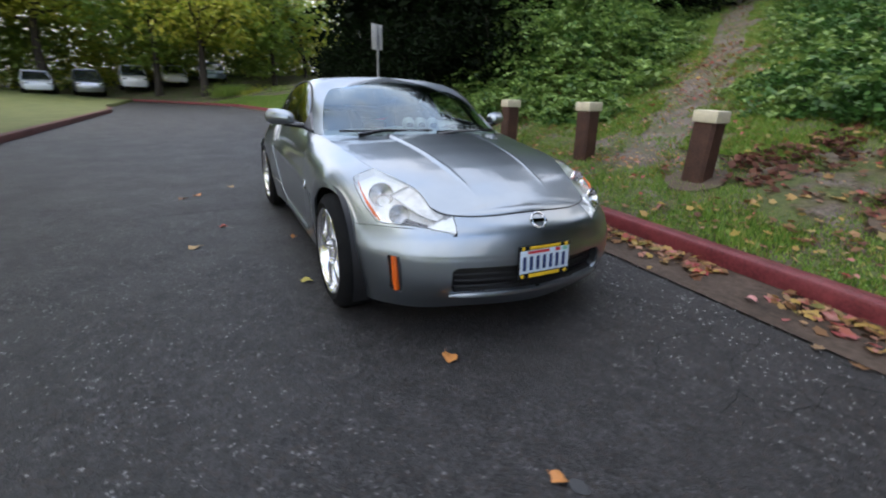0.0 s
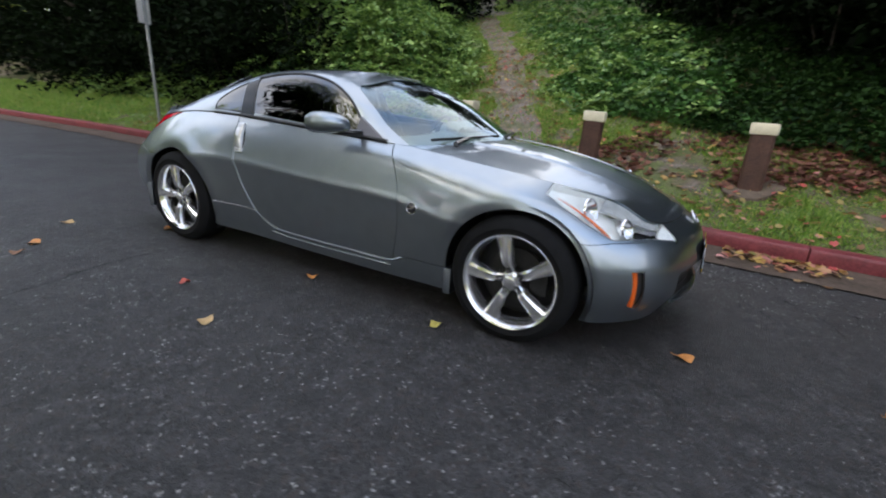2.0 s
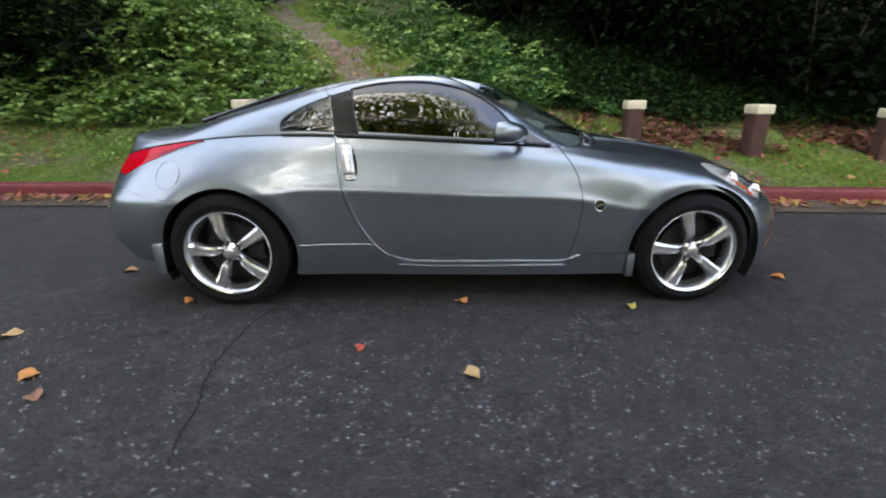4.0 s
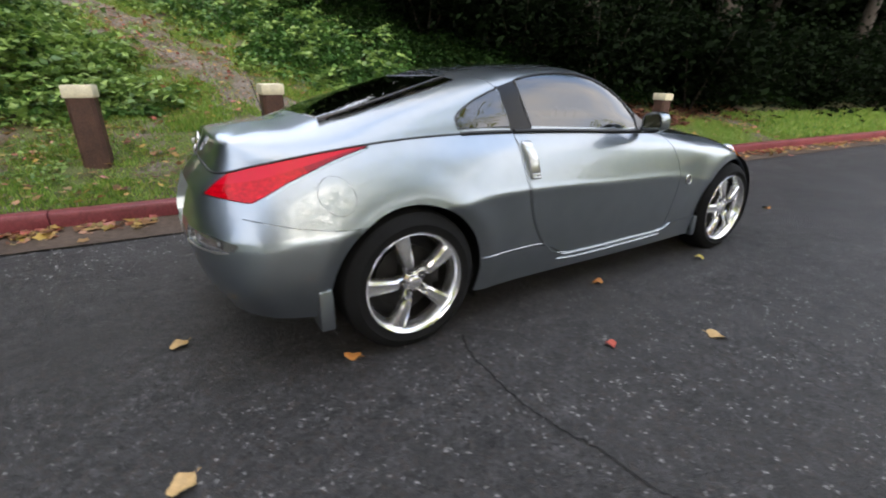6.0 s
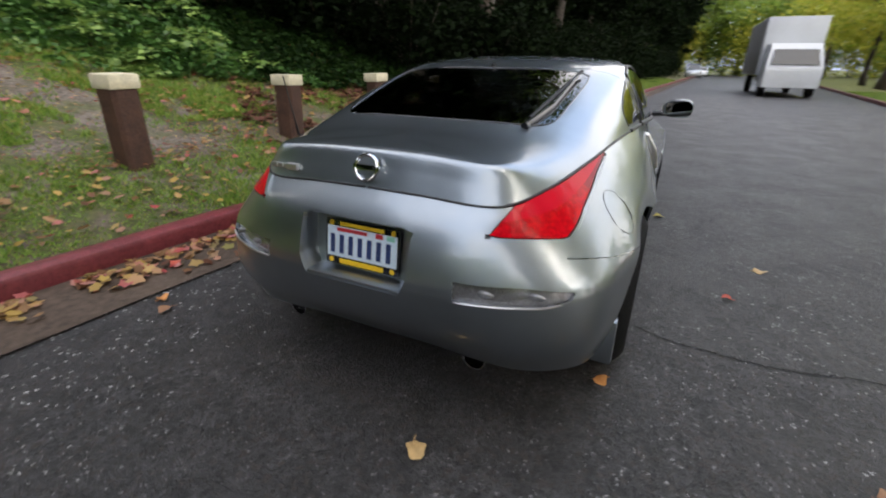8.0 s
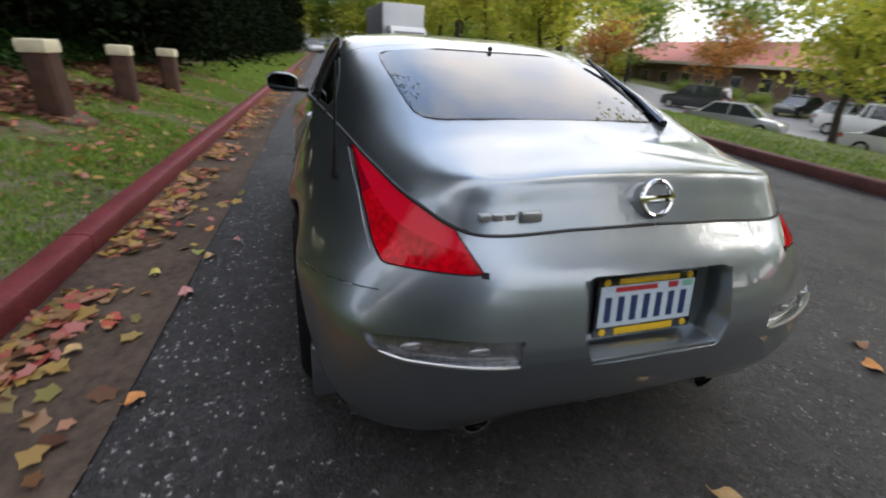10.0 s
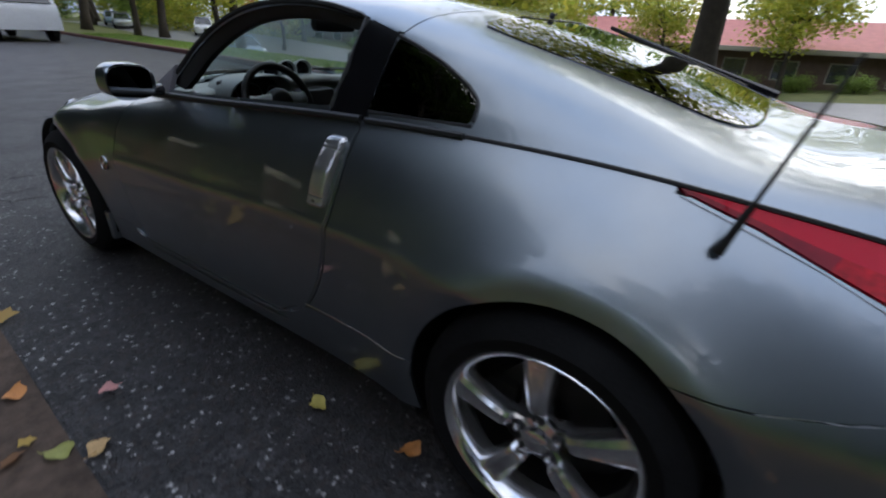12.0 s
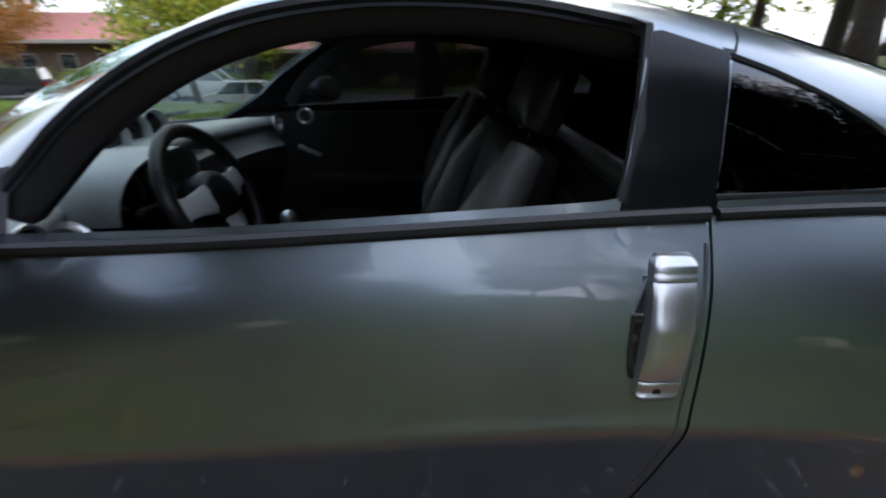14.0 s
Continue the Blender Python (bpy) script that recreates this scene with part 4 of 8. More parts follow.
for right in (False, True):
    part("pillar_trim", panel(CAB["pillar"], right=right), PILLAR, coupe, "gloss black pillar cover")
    part("quarter_window", panel(CAB["quarter_glass"], right=right, lip=0.004), TINT, coupe)
part("door_window", panel(CAB["side_glass"], right=True, lip=0.004), TINT, door_right, "dark tinted door glass")
# what lies behind the seams
part("body_shell", inset_copy([f for k in ("fender", "quarter", "door", "rocker", "front_bumper", "rear_bumper", "gap") for f in SIDE.get(k, [])], 0.014), BLACK, coupe, "black inner body behind the panel gaps", smooth=60)
part("cabin_shell", inset_copy([f for k in ("roof", "hatch", "gap", "pillar") for f in CAB.get(k, [])], 0.014), BLACK, coupe, "black headlining and pillar lining", smooth=60)


# bonnet between the fender tops
def bonnet():
    bm = bmesh.new()
    edge = spline(BELT, 14, True, True)
    edge = edge[: 14 * 6 + 1]  # from nose middle to windscreen corner
    m = 130
    # outline by angle: each rib runs from the edge to the middle line
    rows = []
    for i, e in enumerate(edge):
        s = i / (len(edge) - 1)
        # foot on the middle line
        mx = 2.0 - 0.30 * s if s < 0.15 else np.interp(e[0], [0.55, 0.95, 1.36, 1.70, 1.955], [0.66, 1.0, 1.39, 1.74, 1.955])
        if e[1] < 0.42:
            mx = 1.955 - 0.0
        zc = np.interp(mx, [0.60, 0.80, 1.0, 1.2, 1.4, 1.6, 1.76, 1.86, 1.955, 2.0], [0.940, 0.928, 0.911, 0.886, 0.851, 0.803, 0.752, 0.713, 0.668, 0.645])
        row = []
        for k in range(m + 1):
            t = k / m
            x = e[0] + (mx - e[0]) * t
            y = e[1] * (1 - t)
            w = t * t * (3 - 2 * t)
            z = e[2] + (zc - e[2]) * (1 - (1 - t) ** 2)
            row.append((x, y, z))
        rows.append(row)
    g = np.array(rows)
    # two raised creases that run in towards the nose
    for row in g:
        for p in row:
            yc = np.interp(p[0], [0.6, 1.0, 1.5, 1.9], [0.335, 0.31, 0.265, 0.22])
            d = abs(p[1]) - yc
            fade = np.interp(p[0], [0.6, 0.75, 1.55, 1.85], [0.6, 1, 1, 0])
            p[2] += fade * (0.006 * (1 if d <= 0 else math.exp(-((d / 0.012) ** 2))) + 0.005 * math.exp(-((d / 0.010) ** 2)))
    return g


bon = grid_bm(bonnet())
cut(bon, lambda c: np.where(c[:, 2] > 0, screen_f(c) * 0 + (0.87 - 0.25 * (c[:, 1] / 0.7) ** 2 - c[:, 0]), 1.0))
BON = pieces(bon, lambda c: np.where(0.87 - 0.25 * (c[:, 1] / 0.7) ** 2 - c[:, 0] < 0, "bonnet", "cowl"))
bon.free()
part("bonnet", panel(BON["bonnet"], both=True), PAINT, coupe)
part("cowl", inset_copy(BON["cowl"], 0.03), BLACK, coupe, "black plastic cowl under the wipers", smooth=60)


# wheels
def wheel_parts(hub, R, w, spin):
    """Outer face towards +z."""
    idm = Matrix.Identity(4)
    h = w / 2
    bm = bmesh.new()
    prof = [(0.240, -h), (0.244, -h * 0.98), (R - 0.055, -h - 0.006), (R - 0.022, -h + 0.012), (R - 0.006, -h + 0.03), (R, -h * 0.5), (R, h * 0.5), (R - 0.006, h - 0.03), (R - 0.022, h - 0.012), (R - 0.055, h + 0.006), (0.256, h * 0.985), (0.248, h - 0.003), (0.241, h - 0.012)]
    lathe(bm, prof, idm, 72)
    part("tyre", bm, RUBBER, hub, "black low-profile tyre", 30)
    bm = bmesh.new()
    lathe(bm, [(0.240, -h), (0.232, -h + 0.02), (0.214, -h + 0.04), (0.212, h - 0.085)], idm, 60)
    part("barrel", bm, DISC, hub, "dark inner barrel of the rim", 40)
    bm = bmesh.new()
    lathe(bm, [(0.212, h - 0.085), (0.215, h - 0.055), (0.222, h - 0.030), (0.229, h - 0.014), (0.235, h - 0.004), (0.243, h + 0.001), (0.2465, h - 0.003), (0.247, h - 0.014)], idm, 72)
    part("rim", bm, ALLOY, hub, "bright polished alloy rim", 40)
    for k in range(5):
        bm = bmesh.new()
        a0 = 2 * math.pi * k / 5 + spin
        rs = [0.030, 0.071, 0.082, 0.097, 0.130, 0.165, 0.195, 0.218, 0.232]
        hw = [0.022, 0.024, 0.026, 0.0275, 0.0305, 0.0345, 0.039, 0.043, 0.050]
        zs = [h - 0.036, h - 0.034, h - 0.017, h - 0.012, h - 0.012, h - 0.014, h - 0.017, h - 0.019, h - 0.020]
        rings = []
        for r, q, z in zip(rs, hw, zs):
            pts = [(-q, z - 0.046), (-q * 1.0, z - 0.022), (-q * 0.86, z - 0.008), (-q * 0.50, z), (0, z - 0.0025), (q * 0.50, z), (q * 0.86, z - 0.008), (q, z - 0.022), (q, z - 0.046)]
            rings.append([bm.verts.new((r * math.cos(a0) - b * math.sin(a0), r * math.sin(a0) + b * math.cos(a0), c)) for b, c in pts])
        for a, b in zip(rings, rings[1:]):
            for i in range(9):
                bm.faces.new((a[i], a[(i + 1) % 9], b[(i + 1) % 9], b[i]))
        bm.faces.new(rings[0][::-1]), bm.faces.new(rings[-1])
        bmesh.ops.recalc_face_normals(bm, faces=bm.faces)
        part("spoke", bm, ALLOY, hub, "", 25)
    bm = bmesh.new()
    lathe(bm, [(0.0005, h - 0.012), (0.026, h - 0.012), (0.032, h - 0.016), (0.034, h - 0.032), (0.050, h - 0.038), (0.054, h - 0.05), (0.054, h - 0.07)], idm, 40)
    part("hub_cap", bm, ALLOY, hub, "", 35)
    for k in range(5):
        bm = bmesh.new()
        a0 = 2 * math.pi * k / 5 + spin
        at = Matrix.Translation((0.053 * math.cos(a0), 0.053 * math.sin(a0), 0))
        lathe(bm, [(0.0005, h - 0.031), (0.0155, h - 0.031), (0.0175, h - 0.034)], at, 16)
        part("nut_recess", bm, BLACK, hub, "", 35)
        bm = bmesh.new()
        lathe(bm, [(0.0005, h - 0.012), (0.006, h - 0.013), (0.0085, h - 0.018), (0.0095, h - 0.045)], at, 10)
        part("wheel_nut", bm, CHROME, hub, "", 35)
    bm = bmesh.new()
    lathe(bm, [(0.06, 0.01), (0.155, 0.01), (0.155, -0.012), (0.06, -0.012)], idm, 48, closed=True)
    part("brake_disc", bm, DISC, hub, "dull iron brake disc", 30)
    bm = bmesh.new()
    box(bm, (0.085, -0.06, -0.03), (0.175, 0.06, 0.035), 0.012)
    part("brake_caliper", bm, DISC, hub, "", 30)
    bm = bmesh.new()
    lathe(bm, [(0.0005, -0.045), (0.213, -0.045), (0.213, -0.05)], idm, 40)
    part("wheel_back", bm, BLACK, hub, "dark wheel interior", 30)


for right, x, yy, R, w, spin in ((False, 1.325, 0.768, 0.329, 0.225, 0.55), (True, 1.325, 0.768, 0.329, 0.225, 0.56), (False, -1.325, 0.772, 0.337, 0.245, 1.06), (True, -1.325, 0.772, 0.337, 0.245, 0.56)):
    hub = new("wheel")
    hub.parent = coupe
    sgn = -1 if right else 1
    hub.matrix_basis = pose(x, yy * sgn, R - 0.004, 90 if right else -90, 0, 0)
    wheel_parts(hub, R, w, spin)
    # liner inside the arch
    bm = bmesh.new()
    rr = 0.390 if x > 0 else 0.404
    n = 28
    rows = [[bm.verts.new((x + rr * math.cos(a), sgn * q, 0.322 + rr * math.sin(a))) for q in (0.45, 0.66, 0.845)] for a in np.linspace(math.radians(-25), math.radians(205), n)]
    for a, b in zip(rows, rows[1:]):
        for k in range(2):
            bm.faces.new((a[k], a[k + 1], b[k + 1], b[k]))
    bm.faces.new([r[0] for r in rows])
    part("arch_liner", bm, BLACK, coupe, "black wheel-arch liner", 40)
    # rolled lip round the arch
    skin = np.array([np.mean(f, axis=0) for k in ("fender", "quarter", "rear_bumper", "front_bumper") for f in SIDE[k]])
    rr = (0.366 if x > 0 else 0.380) + 0.007
    lip_line = []
    for a in np.linspace(math.radians(-2), math.radians(178), 40):
        px, pz = x + rr * math.cos(a), 0.322 + rr * math.sin(a)
        d = np.hypot(skin[:, 0] - px, skin[:, 2] - pz)
        near = np.argsort(d)[:5]
        k = 1 / (d[near] + 2e-3)
        lip_line.append((px, sgn * (float((skin[near, 1] * k).sum() / k.sum()) - 0.012), pz))
    bm = bmesh.new()
    tube(bm, lip_line, [0.003] + [0.006] * 38 + [0.003], 10)
    part("arch_lip", bm, PAINT, coupe, "rolled edge of the wheel arch", 60)
bm = bmesh.new()
box(bm, (-1.90, -0.60, 0.215), (1.80, 0.60, 0.30), 0.03)
box(bm, (-0.93, -0.80, 0.185), (0.93, 0.80, 0.30), 0.02)
part("underbody", bm, BLACK, coupe, "black underbody", 40)

# ---- coupe: lamps, trim and fittings ----
def near_y(x, z):
    """How far out the skin lies at a height and length."""
    pts = SKIN_PTS
    d = np.hypot(pts[:, 0] - x, pts[:, 2] - z)
    k = np.argsort(d)[:4]
    w = 1 / (d[k] + 1e-4)
    return float((pts[k, 1] * w).sum() / w.sum())


SKIN_PTS = np.array([np.mean(f, axis=0) for k in ("fender", "quarter", "door", "rocker") for f in SIDE[k]])


def ring(bm, centre, normal, R, r, seg=32, tall=1.0):
    q = Vector(normal).to_track_quat("Z", "Y").to_matrix().to_4x4()
    m = Matrix.Translation(centre) @ q @ Matrix.Diagonal((1, tall, 1, 1))
    lathe(bm, [(R + r * math.cos(a), r * math.sin(a)) for a in np.linspace(0, 2 * math.pi, 9)[:-1]], m, seg, closed=True)


def disc(bm, centre, normal, R, h, seg=28):
    q = Vector(normal).to_track_quat("Z", "Y").to_matrix().to_4x4()
    lathe(bm, [(0.0005, h), (R * 0.8, h), (R, h * 0.6), (R, -0.004)], Matrix.Translation(centre) @ q, seg)


for right in (False, True):
    s = -1 if right else 1
    lamp = new("headlight")
    lamp.parent, lamp["label"] = coupe, "swept-back clear headlight with amber edge"
    part("lens", panel(SIDE["headlight"], right=right, lip=0.004), CLEAR, lamp)
    part("housing", well(SIDE["headlight"], 0.045, both=False, right=right), HEAD_BOWL, lamp)
    mid = {id(f): np.mean(f, axis=0) for f in SIDE["headlight"]}
    across = lambda c: (c[1] - np.interp(c[0], [1.66, 1.9], [0.535, 0.462])) / (np.interp(c[0], [1.62, 1.742, 1.83, 1.94], [0.752, 0.726, 0.64, 0.51]) - np.interp(c[0], [1.66, 1.9], [0.535, 0.462]))
    # the dark wedge low in the lamp paints in the shadow there
    zones = (("inner_bezel", lambda c: 1.655 < c[0] < 1.905 and across(c) < 0.42, 0.014, BEZEL), ("lower_shade", lambda c: 1.82 < c[0] < 1.905 and across(c) > 0.78, 0.020, LAMP_DK), ("tip_reflector", lambda c: c[0] > 1.915, 0.006, HEAD_BOWL))
    for nm, test, deep, mt in zones:
        part(nm, well([f for f in SIDE["headlight"] if test(mid[id(f)])], deep, both=False, right=right), mt, lamp)
    for nm, c, R in (("low_reflector", (1.775, 0.625, 0.628), 0.046), ("high_reflector", (1.605, 0.655, 0.694), 0.058)):
        turned = Matrix.Translation((c[0], s * c[1], c[2])) @ Vector((0.9, s * 0.25, 0.25)).to_track_quat("Z", "Y").to_matrix().to_4x4()
        bm = bmesh.new()
        lathe(bm, [(0.010, -0.034), (R * 0.35, -0.030), (R * 0.6, -0.02), (R * 0.92, 0.004), (R, 0.016), (R * 1.05, 0.018), (R * 1.09, 0.008)], turned, 32)
        part(nm, bm, LAMP_IN, lamp)
        bm = bmesh.new()
        lathe(bm, [(0.0005, 0.006), (0.006, 0.004), (0.009, -0.004), (0.009, -0.034)], turned, 16)
        part("bulb_cover", bm, CLEAR_BULB, lamp)
    bm = bmesh.new()
    tube(bm, [(1.475, s * 0.735, 0.748), (1.55, s * 0.745, 0.718), (1.63, s * 0.742, 0.675), (1.70, s * 0.722, 0.622), (1.728, s * 0.708, 0.597)], [0.001, 0.003, 0.006, 0.008, 0.005], 8)
    part("amber_reflector", bm, AMBER, lamp, "amber strip along the outer edge")
    tail = new("tail_light")
    tail.parent, tail["label"] = coupe, "long red tail light that wraps round the corner"
    part("lens", panel(SIDE["taillight"], right=right, lip=0.01), RED_LENS, tail)
    part("lens_front", panel(SIDE["taillight_front"], right=right, lip=0.01), DARKRED, tail)
    part("lens_band", panel(SIDE["taillight_band"], right=right, lip=0.01), BANDRED, tail, "brighter red upper band")
    part("marker_recess", well(SIDE["marker"], 0.022, both=False, right=right), LAMP_DK, coupe, "grey recess of the side marker")
    bm = bmesh.new()
    tube(bm, [(1.856, s * 0.684, 0.455), (1.866, s * 0.684, 0.40), (1.870, s * 0.682, 0.34), (1.868, s * 0.674, 0.280)], [0.015, 0.017, 0.017, 0.015], 8)
    part("side_marker", bm, AMBER, coupe, "orange side marker lamp")
    part("reflector_recess", well(SIDE["reflector"], 0.016, both=False, right=right), REVERSE, coupe, "clear reverse lamp set into the bumper")
    bm = bmesh.new()
    rim = np.concatenate([np.array(f) for f in SIDE["reflector"]])
    low = [min(rim[np.abs(rim[:, 1] - y) < 0.03], key=lambda p: p[2]) for y in np.linspace(0.40, 0.735, 12)]
    tube(bm, [(p[0] - 0.003, s * (p[1] + 0.002), p[2]) for p in low], [0.003] + [0.0045] * 10 + [0.003], 8)
    part("reflector_lip", bm, SATIN, coupe, "bright lip under the reverse lamp")
    for y in (0.475, 0.625):
        px = float(np.mean(rim[np.abs(rim[:, 1] - y) < 0.03][:, 0]))
        bm = bmesh.new()
        bmesh.ops.create_uvsphere(bm, u_segments=20, v_segments=12, radius=1.0, matrix=Matrix.Translation((px + 0.020, s * (y + 0.004), 0.583)) @ Matrix.Diagonal((0.009, 0.036, 0.013, 1)))
        part("reverse_bulb", bm, BULB_DULL, coupe, "clear reverse lamp behind its lens", 60)
    # pale line round the lower edge of the tail light, imitating its silver highlight
    bm = bmesh.new()
    tube(bm, [(-1.46, s * (near_y(-1.46, 0.925) + 0.001), 0.928)] + [(x, s * (near_y(x, z) + 0.001), z) for x, z in ((-1.60, 0.884), (-1.70, 0.848), (-1.80, 0.806), (-1.89, 0.760))], 0.0009, 6)
    part("lamp_seal", bm, LAMP_GLINT, tail)
    # door handle: cap, pull and lock piece set upright at the back of the door
    h = new("door_handle")
    h.parent = doors[1 if right else 0]
    h["label"] = "upright satin aluminium door handle"
    for nm, z0, z1, px in (("handle_cap", 0.897, 0.926, 0.019), ("pull", 0.772, 0.8955, 0.018), ("lock_piece", 0.742, 0.7705, 0.017)):
        bm = bmesh.new()
        n = 12
        rows = []
        for i in range(n + 1):
            z = z0 + (z1 - z0) * i / n
            xc = -0.642 + 0.030 * (0.945 - z) / 0.2
            y0 = near_y(xc, z)
            # the ends are rounded in plan, and the pull bows out
            end = max(0.0, (z - 0.912) / 0.014, (0.756 - z) / 0.014)
            w = 0.0345 * (1 - 0.28 * min(1, end) ** 2)
            bow = (px + (0.009 * math.sin(math.pi * i / n) if nm == "pull" else 0)) * (1 - 0.35 * min(1, end) ** 2)
            edge = 0.90 if i in (0, n) else 1.0
            rows.append([bm.verts.new((xc + a * w, s * (y0 + b * bow * edge), z)) for a, b in ((-1, -0.3), (-1, 0.55), (-0.9, 0.86), (-0.7, 1), (0.25, 1.04), (0.62, 0.98), (0.8, 0.8), (0.88, -0.3))])
        for a, b in zip(rows, rows[1:]):
            for k in range(8):
                bm.faces.new((a[k], a[(k + 1) % 8], b[(k + 1) % 8], b[k]))
        bm.faces.new(rows[0]), bm.faces.new(rows[-1][::-1])
        bmesh.ops.recalc_face_normals(bm, faces=bm.faces)
        part(nm, bm, SATIN, h, "", 38)
    # finger recess in front of the pull, and the key hole
    bm = bmesh.new()
    rec = []
    for i in range(13):
        z = 0.768 + 0.130 * i / 12
        xc = -0.642 + 0.030 * (0.945 - z) / 0.2 + 0.031
        half = 0.013 * math.sin(math.pi * (i + 0.6) / 13.2) ** 0.5
        rec.append([bm.verts.new((xc + q * half, s * (near_y(xc, z) + e), z)) for q, e in ((-1, 0.004), (0, 0.0035), (1, 0.001))])
    for a, b in zip(rec, rec[1:]):
        for k in range(2):
            bm.faces.new((a[k], a[k + 1], b[k + 1], b[k]))
    bmesh.ops.recalc_face_normals(bm, faces=bm.faces)
    part("finger_recess", bm, TRIM, h, "dark recess in front of the pull", 60)
    bm = bmesh.new()
    ky = near_y(-0.612, 0.757) + 0.0172
    disc(bm, (-0.613, s * ky, 0.757), (0, s, 0), 0.006, 0.001, 16)
    part("key_hole", bm, BLACK, h)
    # mirror
    mir = new("wing_mirror")
    mir.parent, mir["label"] = doors[1 if right else 0], "silver-grey wing mirror on a black foot"
    bm = bmesh.new()
    bmesh.ops.create_uvsphere(bm, u_segments=32, v_segments=18, radius=1.0)
    for v in bm.verts:
        x, y, z = v.co
        f = lambda q, p: math.copysign(abs(q) ** p, q)
        x, y, z = f(x, 0.85), f(y, 0.75), f(z, 0.75)
        x = max(x, -0.42)
        y2 = y * (1 - 0.22 * max(x, 0))
        z = z if z > 0 else z * 0.72
        z2 = z * (1 - 0.25 * max(x, 0)) * (1 + 0.12 * (y + 1) * 0.5) + 0.10 * y
        v.co = Vector((0.235 + x * (0.080 if x > 0 else 0.135) + 0.04 * (-y), s * (0.925 + y2 * 0.095), 0.988 + z2 * 0.060))
    if right:
        bmesh.ops.reverse_faces(bm, faces=bm.faces)
    part("mirror_housing", bm, PAINT, mir, "", 50)
    bm = bmesh.new()
    bmesh.ops.create_circle(bm, cap_ends=True, segments=40, radius=1.0)
    for v in bm.verts:
        a, b = v.co.x, v.co.y
        a, b = math.copysign(abs(a) ** 0.7, a), math.copysign(abs(b) ** 0.7, b)
        v.co = Vector((0.1755 - 0.04 * a, s * (0.925 + a * 0.087), 0.988 + b * 0.049 * (1 + 0.06 * (a + 1)) + 0.0054 * a))
    bmesh.ops.recalc_face_normals(bm, faces=bm.faces)
    part("mirror_glass", bm, MIRROR, mir, "dark mirror glass", 30)
    bm = bmesh.new()
    tube(bm, [(0.27, s * 0.90, 0.955), (0.305, s * 0.84, 0.947), (0.325, s * 0.775, 0.943)], [0.018, 0.018, 0.022], 10)
    part("mirror_foot", bm, TRIM, mir, "", 50)
    bm = bmesh.new()
    vs = [bm.verts.new((x, s * y, z)) for x, y, z in ((0.47, 0.753, 0.922), (0.285, 0.770, 0.934), (0.283, 0.724, 1.030))]
    vs += [bm.verts.new((v.co.x, v.co.y - s * 0.02, v.co.z)) for v in vs]
    for k in ((0, 1, 2), (5, 4, 3), (0, 3, 4, 1), (1, 4, 5, 2), (2, 5, 3, 0)):
        bm.faces.new([vs[i] for i in k])
    bmesh.ops.recalc_face_normals(bm, faces=bm.faces)
    part("mirror_triangle", bm, SAIL, mir, "", 30)
    # round badge behind the front wheel
    bm = bmesh.new()
    by = near_y(0.752, 0.602)
    disc(bm, (0.752, s * by, 0.602), (0, s, 0.08), 0.031, 0.004)
    badge = part("fender_badge", bm, TRIM, coupe, "round black badge with a chrome rim")
    bm = bmesh.new()
    ring(bm, (0.752, s * (by + 0.003), 0.602), (0, s, 0.08), 0.030, 0.0028, 28)
    part("badge_rim", bm, CHROME, badge)
    bm = bmesh.new()
    box(bm, (-0.020, -0.005, 0), (0.020, 0.005, 0.0035), 0.001, m=Matrix.Translation((0.752, s * (by + 0.004), 0.602)) @ pose(0, 0, 0, -90 * s, 0, 0) @ pose(0, 0, 0, 0, 0, 20))
    part("badge_mark", bm, CHROME, badge)
    bm = bmesh.new()
    edge = curve2([(-0.300, 0.275), (-0.42, 0.301), (-0.508, 0.380), (-0.585, 0.500), (-0.632, 0.625), (-0.668, 0.785), (-0.690, 0.935)], 7)
    tube(bm, [(x, s * (near_y(x, z) + 0.0002), z) for x, z in edge], 0.0034, 8)
    part("door_edge", bm, PAINT, doors[1 if right else 0], "rounded rear edge of the door")
    # rubber along the foot of the side glass, and the dark seam on to the tail light
    belt = spline(BELT, 24, True, True)
    bm = bmesh.new()
    tube(bm, [(p[0], s * (p[1] + 0.004), p[2] + 0.004) for p in belt if -0.706 < p[0] < 0.50 and p[1] > 0.7], 0.011, 8)
    part("belt_moulding", bm, BLACK, coupe, "black rubber moulding under the window")
    bm = bmesh.new()
    tube(bm, [(p[0], s * (p[1] + 0.002), p[2] + 0.002) for p in belt if -1.01 < p[0] < -0.70 and p[1] > 0.7], 0.009, 8)
    part("quarter_moulding", bm, BLACK, coupe)
    bm = bmesh.new()
    tube(bm, [(p[0], s * (p[1] - 0.001), p[2] + 0.001) for p in belt if -2.02 < p[0] < -0.98 and p[1] > 0.45], 0.0055, 6)
    part("hatch_seal", bm, BLACK, coupe, "black seal along the hatch edge")
    # seal round the side windows
    bm = bmesh.new()
    cabpts = np.array([np.mean(f, axis=0) for k in ("roof", "hatch", "pillar", "side_glass", "quarter_glass") for f in CAB[k] if np.mean(f, axis=0)[1] > 0.4])

    def cab_y(x, z):
        d = np.hypot(cabpts[:, 0] - x, cabpts[:, 2] - z)
        k = np.argsort(d)[:4]
        w = 1 / (d[k] + 1e-4)
        return float((cabpts[k, 1] * w).sum() / w.sum())

    tube(bm, [(x, s * (cab_y(x, z) - 0.004), z + 0.003) for x, z in side_glass[:-3]] + [(-0.60, s * (cab_y(-0.60, 1.08) - 0.004), 1.08), (-0.575, s * (cab_y(-0.575, 0.985) - 0.004), 0.985)], 0.0085, 6)
